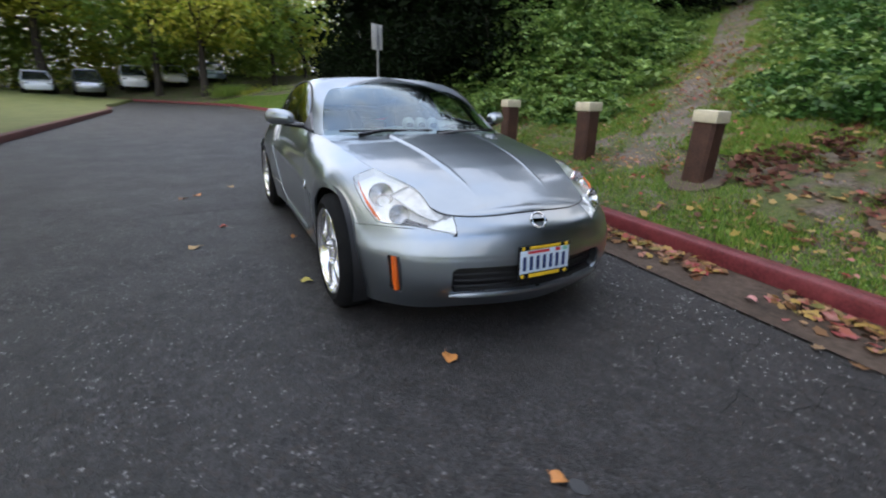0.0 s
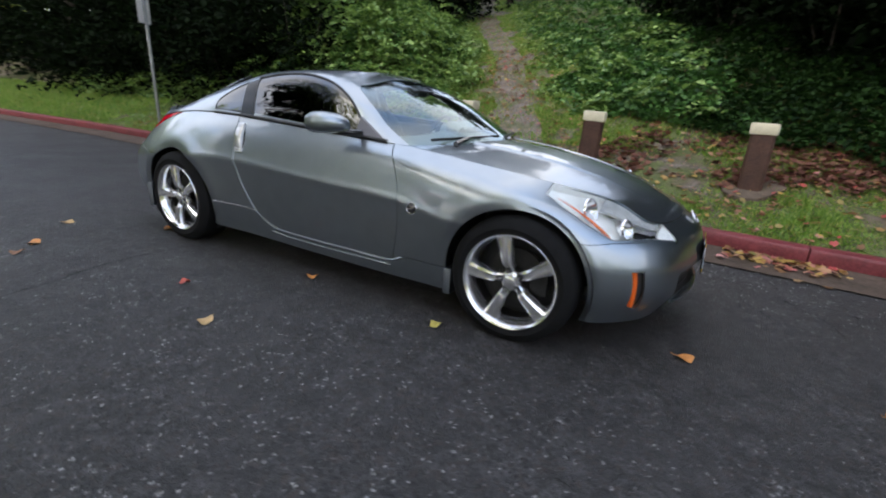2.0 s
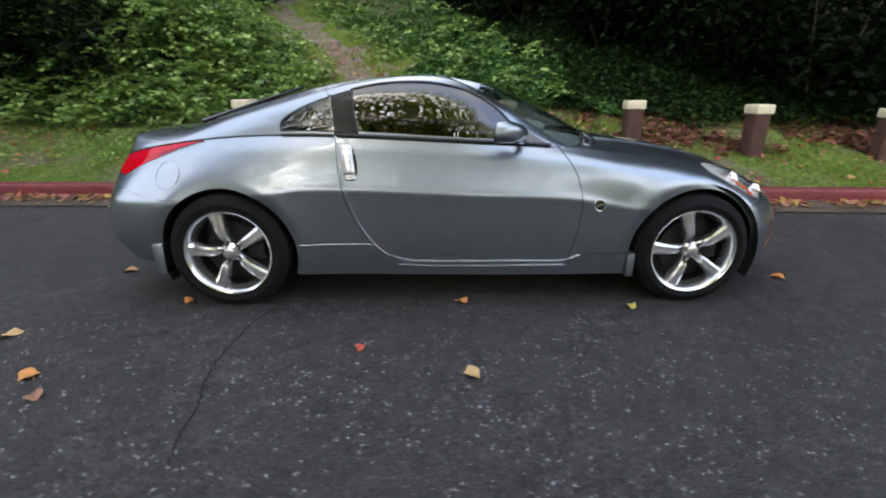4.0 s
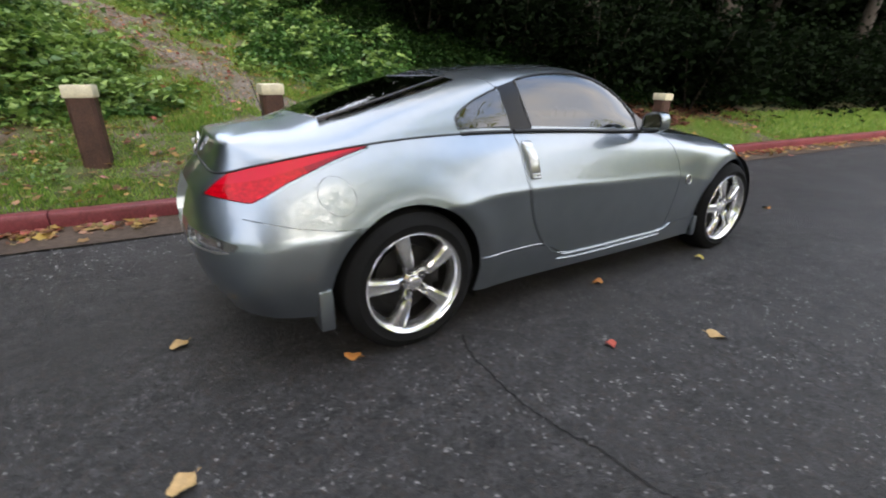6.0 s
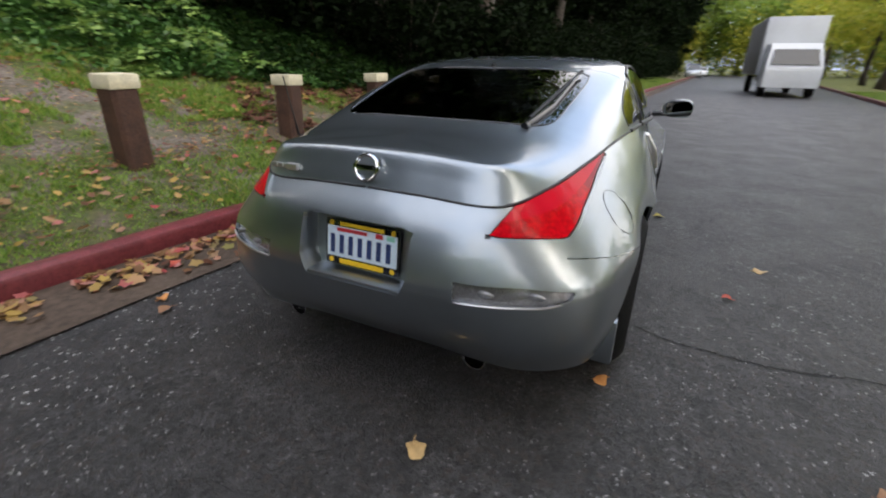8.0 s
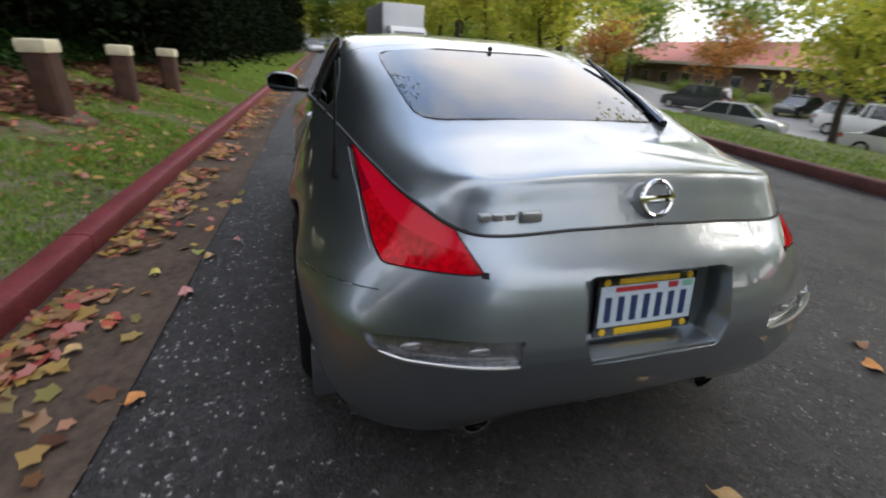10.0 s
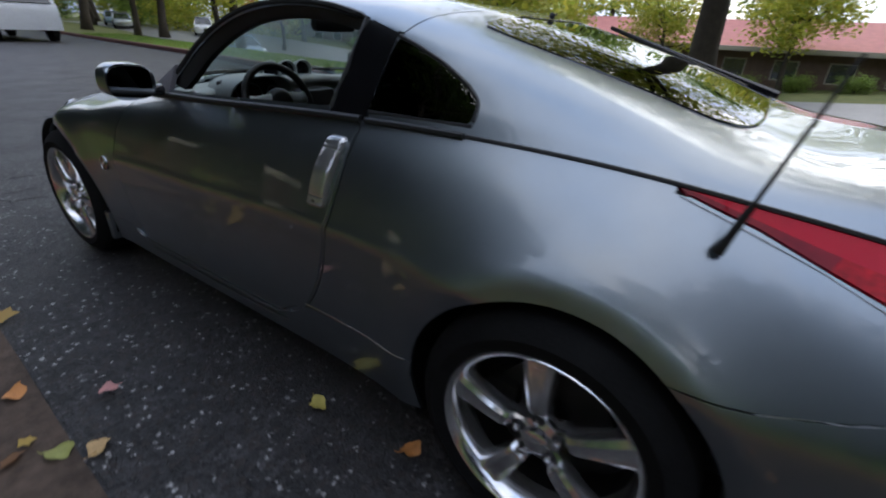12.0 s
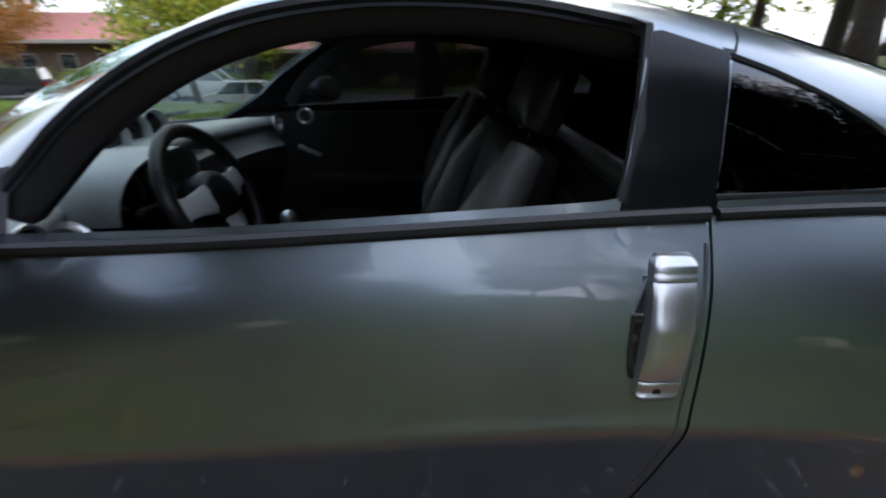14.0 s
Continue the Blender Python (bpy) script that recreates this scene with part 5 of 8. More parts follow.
    part("window_seal", bm, BLACK, doors[1 if right else 0], "black rubber window seal")
    # deep black frame inside the opening
    bm = bmesh.new()
    rows = []
    arc = side_glass[2:-3]
    for i, (x, z) in enumerate(arc):
        dx, dz = arc[min(i + 1, len(arc) - 1)][0] - arc[max(i - 1, 0)][0], arc[min(i + 1, len(arc) - 1)][1] - arc[max(i - 1, 0)][1]
        k = math.hypot(dx, dz)
        nx, nz = -dz / k, dx / k
        y = cab_y(x, z)
        rows.append([bm.verts.new((x + nx * w, s * (y - e), z + nz * w)) for w, e in ((0.0, 0.012), (0.028, 0.020), (0.044, 0.034), (0.044, 0.060), (-0.005, 0.060))])
    for a, b in zip(rows, rows[1:]):
        for k in range(4):
            bm.faces.new((a[k], a[k + 1], b[k + 1], b[k]))
    bmesh.ops.recalc_face_normals(bm, faces=bm.faces)
    part("window_frame", bm, BLACK, doors[1 if right else 0], "deep black inner window frame", 40)
    bm = bmesh.new()
    tube(bm, [(x, s * (cab_y(x, z) - 0.002), z) for x, z in quarter_glass] , 0.006, 6)
    part("quarter_seal", bm, BLACK, coupe)
    # rounded sill edges; satin strips imitate the highlights along sill and bumper seams
    bm = bmesh.new()
    tube(bm, [(x, s * (near_y(x, z) + 0.004), z) for x, z in spline([(0.68, 0.302), (0.60, 0.268), (0.3, 0.262), (0.0, 0.260), (-0.2, 0.263), (-0.34, 0.272), (-0.40, 0.30)], 6)], [0.003] + [0.0075] * 29 + [0.004] + [0.003] * 6, 8)
    part("sill_lip", bm, PAINT, coupe, "rounded upper edge of the sill")
    bm = bmesh.new()
    tube(bm, [(x, s * (near_y(x, z) + 0.003), z) for x, z in spline([(0.60, 0.236), (0.3, 0.230), (0.0, 0.228), (-0.2, 0.231), (-0.38, 0.244)], 6)], [0.002] + [0.006] * 23 + [0.002], 8)
    part("sill_lip", bm, PAINT, coupe, "rounded lower step of the sill")
    bm = bmesh.new()
    tube(bm, [(x, s * (near_y(x, z) + 0.0005), z - 0.004) for x, z in spline([(-0.50, 0.374), (-0.65, 0.38), (-0.8, 0.381), (-0.93, 0.379)], 6)], 0.0022, 6)
    part("sill_seam_edge", bm, SATIN, coupe)
    bm = bmesh.new()
    tube(bm, [(x, s * (near_y(x, z) + 0.001), z - 0.003) for x, z in spline([(-1.675, 0.640), (-1.74, 0.650), (-1.80, 0.655), (-1.86, 0.667), (-1.92, 0.680)], 6)], 0.0017, 6)
    part("bumper_seam_edge", bm, SATIN, coupe)
    # mud flap and small front flap
    bm = bmesh.new()
    box(bm, (-1.765, s * 0.70, 0.198), (-1.700, s * 0.868, 0.385), 0.014, taper=0.97)
    part("mud_flap", bm, PAINT, coupe, "silver-grey moulded mud flap")
    bm = bmesh.new()
    box(bm, (0.955, s * 0.70, 0.165), (1.0, s * 0.862, 0.31), 0.01)
    part("front_flap", bm, PAINT, coupe)
    # tail pipe
    pipe = new("exhaust_pipe")
    pipe.parent = coupe
    bm = bmesh.new()
    lathe(bm, [(0.034, -0.10), (0.041, -0.10), (0.042, 0.03), (0.044, 0.06), (0.044, 0.066), (0.039, 0.066), (0.037, 0.03), (0.037, -0.09)], Matrix.Translation((-1.965, s * 0.42, 0.252)) @ Vector((-1, 0, -0.06)).to_track_quat("Z", "Y").to_matrix().to_4x4(), 28)
    part("tail_pipe", bm, CHROME, pipe, "chromed exhaust tip")
    bm = bmesh.new()
    disc(bm, (-1.955, s * 0.42, 0.252), (-1, 0, 0), 0.036, 0.001)
    part("pipe_inside", bm, BLACK, pipe, "sooty inside of the pipe")

rim = [(x, s * y) for s in (1, -1) for x, y in (rear_glass[1:-1] if s == 1 else rear_glass[1:-1][::-1])]
glass_pts = np.array([np.mean(f, axis=0) for k in ("hatch", "rear_glass", "roof") for f in CAB[k]])
bm = bmesh.new()
seal_line = []
for x, y in rim:
    d = np.hypot(glass_pts[:, 0] - x, glass_pts[:, 1] - abs(y))
    near = np.argsort(d)[:4]
    w = 1 / (d[near] + 1e-4)
    seal_line.append((x, y, float((glass_pts[near, 2] * w).sum() / w.sum()) + 0.001))
tube(bm, seal_line + seal_line[:1], 0.0035, 6)
part("rear_window_seal", bm, TRIM, hatch, "thin glossy seal round the rear window")

part("front_grille", well(SIDE["grille"], 0.05), BLACK, coupe, "black mesh intake under the bumper")
for k in range(4):
    bm = bmesh.new()
    z = 0.308 + 0.03 * k
    tube(bm, [(2.085 - 0.42 * y * y, y, z) for y in np.linspace(-0.43, 0.43, 13)], 0.005, 6)
    part("grille_bar", bm, BLACK, coupe)
bm = bmesh.new()
tube(bm, [(2.118 - 0.40 * y * y, y, 0.272) for y in np.linspace(-0.47, 0.47, 15)], [0.008] + [0.016] * 13 + [0.008], 10)
part("lower_lip", bm, PAINT, coupe, "bright rounded lip below the intake")
part("plate_well", well(SIDE["platewell"], 0.05, floor=lambda p: Vector((-2.074 - 0.15 * (0.75 - p.z), p.y * 0.94, 0.645 + (p.z - 0.645) * 0.93))), PAINT, coupe, "recess for the rear plate")
bm = bmesh.new()
box(bm, (-2.186, -0.196, 0.530), (-2.09, 0.196, 0.546), 0.006)
part("plate_shelf", bm, PAINT, coupe)


def number_plate(at, facing, tilt):
    """Plate in a black dealer frame with yellow bands, its number as plain bars."""
    root = new("number_plate")
    root.parent, root["label"] = coupe, "pale blue number plate in a black and yellow frame"
    m = Matrix.Translation(at) @ pose(0, 0, 0, 0, 0, facing) @ pose(0, 0, 0, 90 + tilt, 0, 0)

    def slab(name, lo, hi, material, bevel=0.0015):
        b = bmesh.new()
        box(b, lo, hi, bevel, m=m)
        part(name, b, material, root)

    slab("frame", (-0.158, -0.083, -0.004), (0.158, 0.083, 0.004), TRIM, 0.003)
    slab("plate", (-0.150, -0.054, 0.003), (0.150, 0.060, 0.0065), PLATE)
    slab("frame_band", (-0.095, 0.063, 0.003), (0.095, 0.078, 0.0062), YELLOW)
    slab("frame_band", (-0.095, -0.079, 0.003), (0.095, -0.060, 0.0062), YELLOW)
    for x in (-0.132, 0.132):
        for y in (-0.069, 0.070):
            b = bmesh.new()
            lathe(b, [(0.0005, 0.0065), (0.009, 0.0065), (0.011, 0.003)], m @ Matrix.Translation((x, y, 0)), 16)
            part("screw_cap", b, YELLOW, root)
    for k in range(7):
        slab("bar", (-0.134 + 0.040 * k, -0.040, 0.006), (-0.134 + 0.040 * k + 0.019, 0.030, 0.0078), PLATE_BAR, 0)
    slab("sticker", (0.062, 0.041, 0.006), (0.092, 0.058, 0.0078), PLATE_RED, 0)
    slab("sticker", (0.108, 0.041, 0.006), (0.140, 0.058, 0.0078), PLATE_GREEN, 0)
    slab("print_bar", (-0.105, 0.043, 0.006), (0.025, 0.056, 0.0078), PLATE_RED, 0)


number_plate((-2.103, 0, 0.640), -90, -8)
number_plate((2.138, 0, 0.432), 90, -4)


def emblem(at, normal, R):
    root = new("emblem")
    root.parent, root["label"] = coupe, "chrome ring emblem with a crossbar"
    b = bmesh.new()
    ring(b, at, normal, R, 0.007, 36)
    part("emblem_ring", b, CHROME, root)
    b = bmesh.new()
    q = Vector(normal).to_track_quat("Z", "Y").to_matrix().to_4x4()
    box(b, (-R * 1.25, -0.010, -0.003), (R * 1.25, 0.010, 0.006), 0.003, m=Matrix.Translation(at) @ q)
    part("emblem_bar", b, CHROME, root)


emblem((2.062, 0, 0.614), (0.80, 0, 0.55), 0.040)
emblem((-2.050, 0, 0.914), (-0.94, 0, 0.25), 0.044)
for y0, y1, hgt in ((0.470, 0.442, 0.016), (0.437, 0.411, 0.016), (0.406, 0.380, 0.016), (0.372, 0.322, 0.024)):
    bm = bmesh.new()
    box(bm, (-2.052 + 0.02 * (y0 > 0.4), y1, 0.868), (-2.030 + 0.02 * (y0 > 0.4), y0, 0.868 + hgt), 0.003)
    part("rear_script", bm, SATIN, coupe, "small chrome lettering shown as plain bars")

bm = bmesh.new()
tube(bm, [(p[0] - 0.0015, p[1] * q, p[2]) for q, pp in ((1, belt[::-1]), (-1, belt)) for p in pp if p[0] < -2.0 and p[1] < 0.515 and not (q < 0 and p[1] < 0.001)][::1], 0.0042, 6)
part("boot_seam", bm, BLACK, coupe, "dark gap between hatch and bumper")

# shut line between bonnet and front bumper
bm = bmesh.new()
nose = [p for p in belt if p[0] > 1.84 and p[1] < 0.48]
tube(bm, [(p[0] + 0.001, p[1] * q, p[2] + 0.001) for q, pp in ((1, nose[::-1]), (-1, nose[1:])) for p in pp], 0.0032, 6)
part("bonnet_seam", bm, BLACK, coupe, "dark gap between bonnet and front bumper")
# fuel flap on the right rear fender
bm = bmesh.new()
pts = [(-1.632 + 0.072 * math.cos(a), 0.762 + 0.072 * math.sin(a)) for a in np.linspace(0, 2 * math.pi, 49)]
tube(bm, [(x, -(near_y(x, z) + 0.0004), z) for x, z in pts], 0.0014, 6, cap=False)
part("fuel_flap_seam", bm, SAIL, coupe, "round seam of the fuel flap")

# aerial, wipers, small fittings
bm = bmesh.new()
tube(bm, [(-1.546, 0.758, 0.858), (-1.556, 0.760, 0.885), (-1.575, 0.758, 0.955)], [0.013, 0.008, 0.006], 10)
tube(bm, [(-1.575, 0.758, 0.955), (-1.635, 0.752, 1.185)], [0.0042, 0.0028], 8)
part("aerial", bm, BLACK, coupe, "short black rod aerial")


def wiper(name, pivot, elbow, tip, blade_a, blade_b):
    root = new(name)
    root.parent, root["label"] = coupe, "black wiper arm and blade"
    b = bmesh.new()
    tube(b, [pivot, elbow, tip], [0.017, 0.011, 0.007], 8)
    part("wiper_arm", b, TRIM, root)
    b = bmesh.new()
    tube(b, [blade_a, blade_b], 0.008, 6)
    part("wiper_blade", b, BLACK, root)


wiper("rear_wiper", (-1.572, -0.405, 1.028), (-1.36, -0.455, 1.092), (-1.00, -0.475, 1.203), (-1.47, -0.395, 1.050), (-0.93, -0.478, 1.224))
wiper("wiper", (0.80, -0.52, 0.915), (0.80, -0.35, 0.945), (0.845, 0.0, 0.945), (0.70, -0.62, 0.935), (0.855, -0.03, 0.948))
wiper("wiper", (0.89, 0.02, 0.918), (0.86, 0.20, 0.94), (0.80, 0.42, 0.94), (0.875, 0.02, 0.942), (0.73, 0.56, 0.938))
bm = bmesh.new()
bmesh.ops.create_uvsphere(bm, u_segments=12, v_segments=8, radius=0.011, matrix=Matrix.Translation((-0.862, 0, 1.246)))
part("washer_jet", bm, BLACK, coupe)

# ---- coupe: cabin ----
bm = bmesh.new()
box(bm, (-1.3, -0.74, 0.26), (0.85, 0.74, 0.32), 0.02)
part("cabin_floor", bm, CARPET, coupe, "dark carpeted floor")
for s, d in ((1, door_left), (-1, door_right)):
    bm = bmesh.new()
    box(bm, (-0.66, s * 0.70, 0.32), (0.50, s * 0.752, 0.925), 0.02)
    part("door_card", bm, LEATHER, d, "black door lining")
    bm = bmesh.new()
    box(bm, (-0.45, s * 0.63, 0.60), (0.25, s * 0.71, 0.66), 0.02)
    part("arm_rest", bm, LEATHER, d)
    bm = bmesh.new()
    ring(bm, (0.24, s * 0.698, 0.905), (0, -s, 0), 0.030, 0.008, 24)
    part("door_vent", bm, SATIN, d, "round satin air vent")
    bm = bmesh.new()
    tube(bm, [(0.28, s * 0.69, 0.775), (0.24, s * 0.665, 0.765), (0.19, s * 0.69, 0.735)], 0.011, 8)
    part("inner_handle", bm, SATIN, d)
DASH_LOW = mat("black_fascia_plastic", (0.014, 0.014, 0.015), 0.45, var=0.2, scale=18)
SPOKE = mat("silver_painted_plastic", (0.72, 0.74, 0.74), 0.35, 0.25, var=0.05, scale=20)
DIAL = mat("dark_red_dial", (0.10, 0.008, 0.006), 0.35, var=0.3, scale=60)


def dash_lip(y):
    """How far back and how high the rear edge of the pad lies."""
    a = abs(y)
    return 0.455 - 0.10 * (a / 0.735) ** 2, 0.930 + 0.016 * math.exp(-((y / 0.22) ** 4)) - 0.030 * (a / 0.735) ** 3


def dash_skin(bm, cross):
    """A skin across the car: cross(y) gives its line from front to back."""
    rows = [[bm.verts.new((x, y, z)) for x, z in cross(y)] for y in np.linspace(-0.735, 0.735, 49)]
    for a, b in zip(rows, rows[1:]):
        for k in range(len(a) - 1):
            bm.faces.new((a[k], a[k + 1], b[k + 1], b[k]))
    bmesh.ops.recalc_face_normals(bm, faces=bm.faces)


# the pale tone runs down the face to imitate its lit part
def pad_line(y):
    lx, lz = dash_lip(y)
    fx = 0.90 - 0.36 * (abs(y) / 0.735) ** 2
    out = [(fx + (lx - fx) * t, 0.893 + (lz - 0.893) * math.sin(t * math.pi / 2) ** 0.8) for t in np.linspace(0, 1, 9)]
    return out + [(lx - 0.016, lz - 0.006), (lx - 0.024, lz - 0.020), (lx - 0.020, lz - 0.036), (lx - 0.004, lz - 0.046), (lx - 0.002, lz - 0.10), (lx - 0.022, lz - 0.125)]


def low_line(y):
    lx, lz = dash_lip(y)
    return [(lx - 0.022, lz - 0.125), (lx - 0.020, lz - 0.20), (lx + 0.02, lz - 0.28), (lx + 0.12, lz - 0.36)]


bm = bmesh.new()
dash_skin(bm, pad_line)
dash = part("dashboard", bm, DASH, coupe, "charcoal moulded dashboard", 50)
bm = bmesh.new()
dash_skin(bm, low_line)
part("fascia", bm, DASH_LOW, dash, "black lower fascia", 50)
bm = bmesh.new()
box(bm, (0.36, -0.12, 0.56), (0.46, 0.12, 0.885), 0.02)
part("centre_console", bm, DASH_LOW, dash, "black centre console", 50)
for y in (-0.098, 0.0, 0.098):
    m = Matrix.Translation((0.530, y + 0.05, 0.966)) @ Vector((-1, 0.30, 0.16)).to_track_quat("Z", "Y").to_matrix().to_4x4()
    bm = bmesh.new()
    lathe(bm, [(0.030, -0.075), (0.043, -0.04), (0.047, 0.0), (0.047, 0.030), (0.044, 0.034), (0.041, 0.030), (0.040, 0.004)], m, 28)
    pod = part("gauge_pod", bm, DASH, dash, "round hooded gauge pod", 40)
    bm = bmesh.new()
    lathe(bm, [(0.0005, 0.006), (0.036, 0.006), (0.0402, 0.004)], m, 24)
    part("gauge_face", bm, TRIM, pod, "black gauge face", 40)
# the hood over the instruments, an arched shell round the column
bm = bmesh.new()
rows = []
for x, k in ((0.50, 0.86), (0.42, 0.97), (0.33, 1.0), (0.280, 0.98), (0.283, 0.92), (0.37, 0.86)):
    rows.append([bm.verts.new((x - 0.02 * math.sin(a), 0.37 + 0.168 * k * math.copysign(abs(math.cos(a)) ** 0.7, math.cos(a)), 0.868 + 0.112 * k * math.sin(a) ** 0.8)) for a in np.linspace(0, math.pi, 21)])
for a, b in zip(rows, rows[1:]):
    for k in range(20):
        bm.faces.new((a[k], a[k + 1], b[k + 1], b[k]))
bmesh.ops.recalc_face_normals(bm, faces=bm.faces)
hood = part("instrument_hood", bm, DASH, dash, "arched charcoal hood over the instruments", 50)
bm = bmesh.new()
box(bm, (0.365, 0.225, 0.80), (0.41, 0.515, 0.955), 0.02)
part("instrument_panel", bm, DASH_LOW, hood, "black instrument panel", 40)
for y, r in ((0.265, 0.030), (0.37, 0.046), (0.475, 0.030)):
    bm = bmesh.new()
    disc(bm, (0.362, y, 0.890), (-1, 0, 0.2), r, 0.004, 28)
    dial = part("dial", bm, DIAL, hood, "round dial with a dark red glow", 40)
    bm = bmesh.new()
    ring(bm, (0.358, y, 0.890), (-1, 0, 0.2), r, 0.003, 28)
    part("dial_rim", bm, SATIN, dial, "", 60)
for s in (1, -1):
    lx, lz = dash_lip(0.64)
    bm = bmesh.new()
    ring(bm, (lx - 0.030, s * 0.645, lz - 0.030), (-1, 0, 0.25), 0.034, 0.006, 28)
    vent = part("side_vent", bm, SATIN, dash, "round side air vent", 60)
    bm = bmesh.new()
    disc(bm, (lx - 0.024, s * 0.645, lz - 0.030), (-1, 0, 0.25), 0.032, 0.002, 24)
    part("vent_face", bm, TRIM, vent, "", 60)
wheel_root = new("steering_wheel")
wheel_root.parent, wheel_root["label"] = coupe, "black leather steering wheel with silver spokes"
m = Matrix.Translation((0.170, 0.37, 0.876)) @ Vector((-1, 0, 0.42)).to_track_quat("Z", "Y").to_matrix().to_4x4()
bm = bmesh.new()
lathe(bm, [(0.156 + 0.0155 * math.cos(a), 0.0155 * math.sin(a)) for a in np.linspace(0, 2 * math.pi, 13)[:-1]], m, 56, closed=True)
part("wheel_rim", bm, LEATHER, wheel_root, "", 60)
bm = bmesh.new()
lathe(bm, [(0.0005, 0.030), (0.040, 0.028), (0.056, 0.018), (0.062, 0.0), (0.060, -0.03)], m, 32)
part("horn_pad", bm, LEATHER, wheel_root, "", 50)
for a in (0.10, math.pi - 0.10, math.pi * 1.5):
    bm = bmesh.new()
    # the axis of the wheel's own frame that lies level runs across the car
    rows = []
    for r, w, z in ((0.040, 0.034, 0.016), (0.075, 0.028, 0.018), (0.110, 0.022, 0.008), (0.150, 0.026, 0.0)):
        rows.append([bm.verts.new(m @ Matrix.Rotation(a, 4, "Z") @ Vector((r, q, z + e))) for q, e in ((-w, -0.010), (-w, 0.0), (-w * 0.6, 0.005), (w * 0.6, 0.005), (w, 0.0), (w, -0.010))])
    for a0, b0 in zip(rows, rows[1:]):
        for k in range(6):
            bm.faces.new((a0[k], a0[(k + 1) % 6], b0[(k + 1) % 6], b0[k]))
    bm.faces.new(rows[0]), bm.faces.new(rows[-1][::-1])
    bmesh.ops.recalc_face_normals(bm, faces=bm.faces)
    part("wheel_spoke", bm, SPOKE, wheel_root, "bright silver spoke", 30)
bm = bmesh.new()
tube(bm, [(0.225, 0.37, 0.875), (0.45, 0.37, 0.79)], 0.035, 12)
part("steering_column", bm, LEATHER, wheel_root)
for s in (1, -1):
    bm = bmesh.new()
    tube(bm, [(0.262, 0.37 + s * 0.03, 0.87), (0.255, 0.37 + s * 0.10, 0.885), (0.25, 0.37 + s * 0.145, 0.89)], [0.007, 0.006, 0.008], 8)
    part("column_stalk", bm, BLACK, wheel_root)


def seat(y, name="seat"):
    root = new("front_seat")
    root.parent, root["label"] = coupe, "black leather bucket seat with pale bolsters"
    b = bmesh.new()
    box(b, (-0.30, y - 0.25, 0.38), (0.22, y + 0.25, 0.52), 0.05)
    part("cushion", b, LEATHER, root, "", 60)
    b = bmesh.new()
    tilt = Matrix.Translation((-0.34, y, 0.48)) @ pose(0, 0, 0, 0, -18, 0)
    box(b, (-0.065, -0.20, 0), (0.065, 0.20, 0.56), 0.055, taper=0.9, m=tilt)
    part("backrest", b, LEATHER, root, "", 60)
    for q in (-1, 1):
        b = bmesh.new()
        tube(b, [tilt @ Vector((0.05, q * 0.20, 0.05)), tilt @ Vector((0.075, q * 0.225, 0.22)), tilt @ Vector((0.06, q * 0.215, 0.42)), tilt @ Vector((0.03, q * 0.175, 0.55))], [0.05, 0.06, 0.055, 0.035], 12)
        part("side_bolster", b, GREYFAB, root, "pale grey leather bolster", 60)
    b = bmesh.new()
    box(b, (-0.045, -0.125, 0.57), (0.05, 0.125, 0.76), 0.045, taper=0.85, m=tilt)
    part("head_rest", b, LEATHER, root, "", 60)
    b = bmesh.new()
    for q in (-0.05, 0.05):
        tube(b, [tilt @ Vector((0, q, 0.52)), tilt @ Vector((0, q, 0.60))], 0.007, 8)
    part("head_rest_posts", b, BLACK, root)


seat(0.37)
seat(-0.37)
bm = bmesh.new()
box(bm, (-0.35, -0.11, 0.32), (0.50, 0.11, 0.60), 0.03)
console = part("centre_console", bm, DASH_LOW, coupe, "dark centre console", 50)
bm = bmesh.new()
tube(bm, [(0.13, 0, 0.58), (0.14, 0.005, 0.67)], 0.012, 8)
bmesh.ops.create_uvsphere(bm, u_segments=16, v_segments=10, radius=0.027, matrix=Matrix.Translation((0.14, 0.005, 0.69)))
part("gear_lever", bm, SATIN, console)
bm = bmesh.new()
box(bm, (-1.62, -0.66, 0.60), (-0.72, 0.66, 0.78), 0.04)
part("luggage_floor", bm, CARPET, coupe, "dark carpet behind the seats", 50)
bm = bmesh.new()
tube(bm, [(-0.80, -0.62, 0.88), (-0.80, 0.62, 0.88)], 0.035, 12)
part("strut_brace", bm, SATIN, coupe, "silver brace bar behind the seats")
bm = bmesh.new()
box(bm, (0.185, -0.13, 1.155), (0.235, 0.13, 1.225), 0.03)
part("rear_view_mirror", bm, BLACK, coupe, "black rear-view mirror", 50)
bm = bmesh.new()
tube(bm, [(0.22, 0, 1.21), (0.245, 0, 1.228)], 0.010, 8)
part("mirror_stalk", bm, BLACK, coupe)

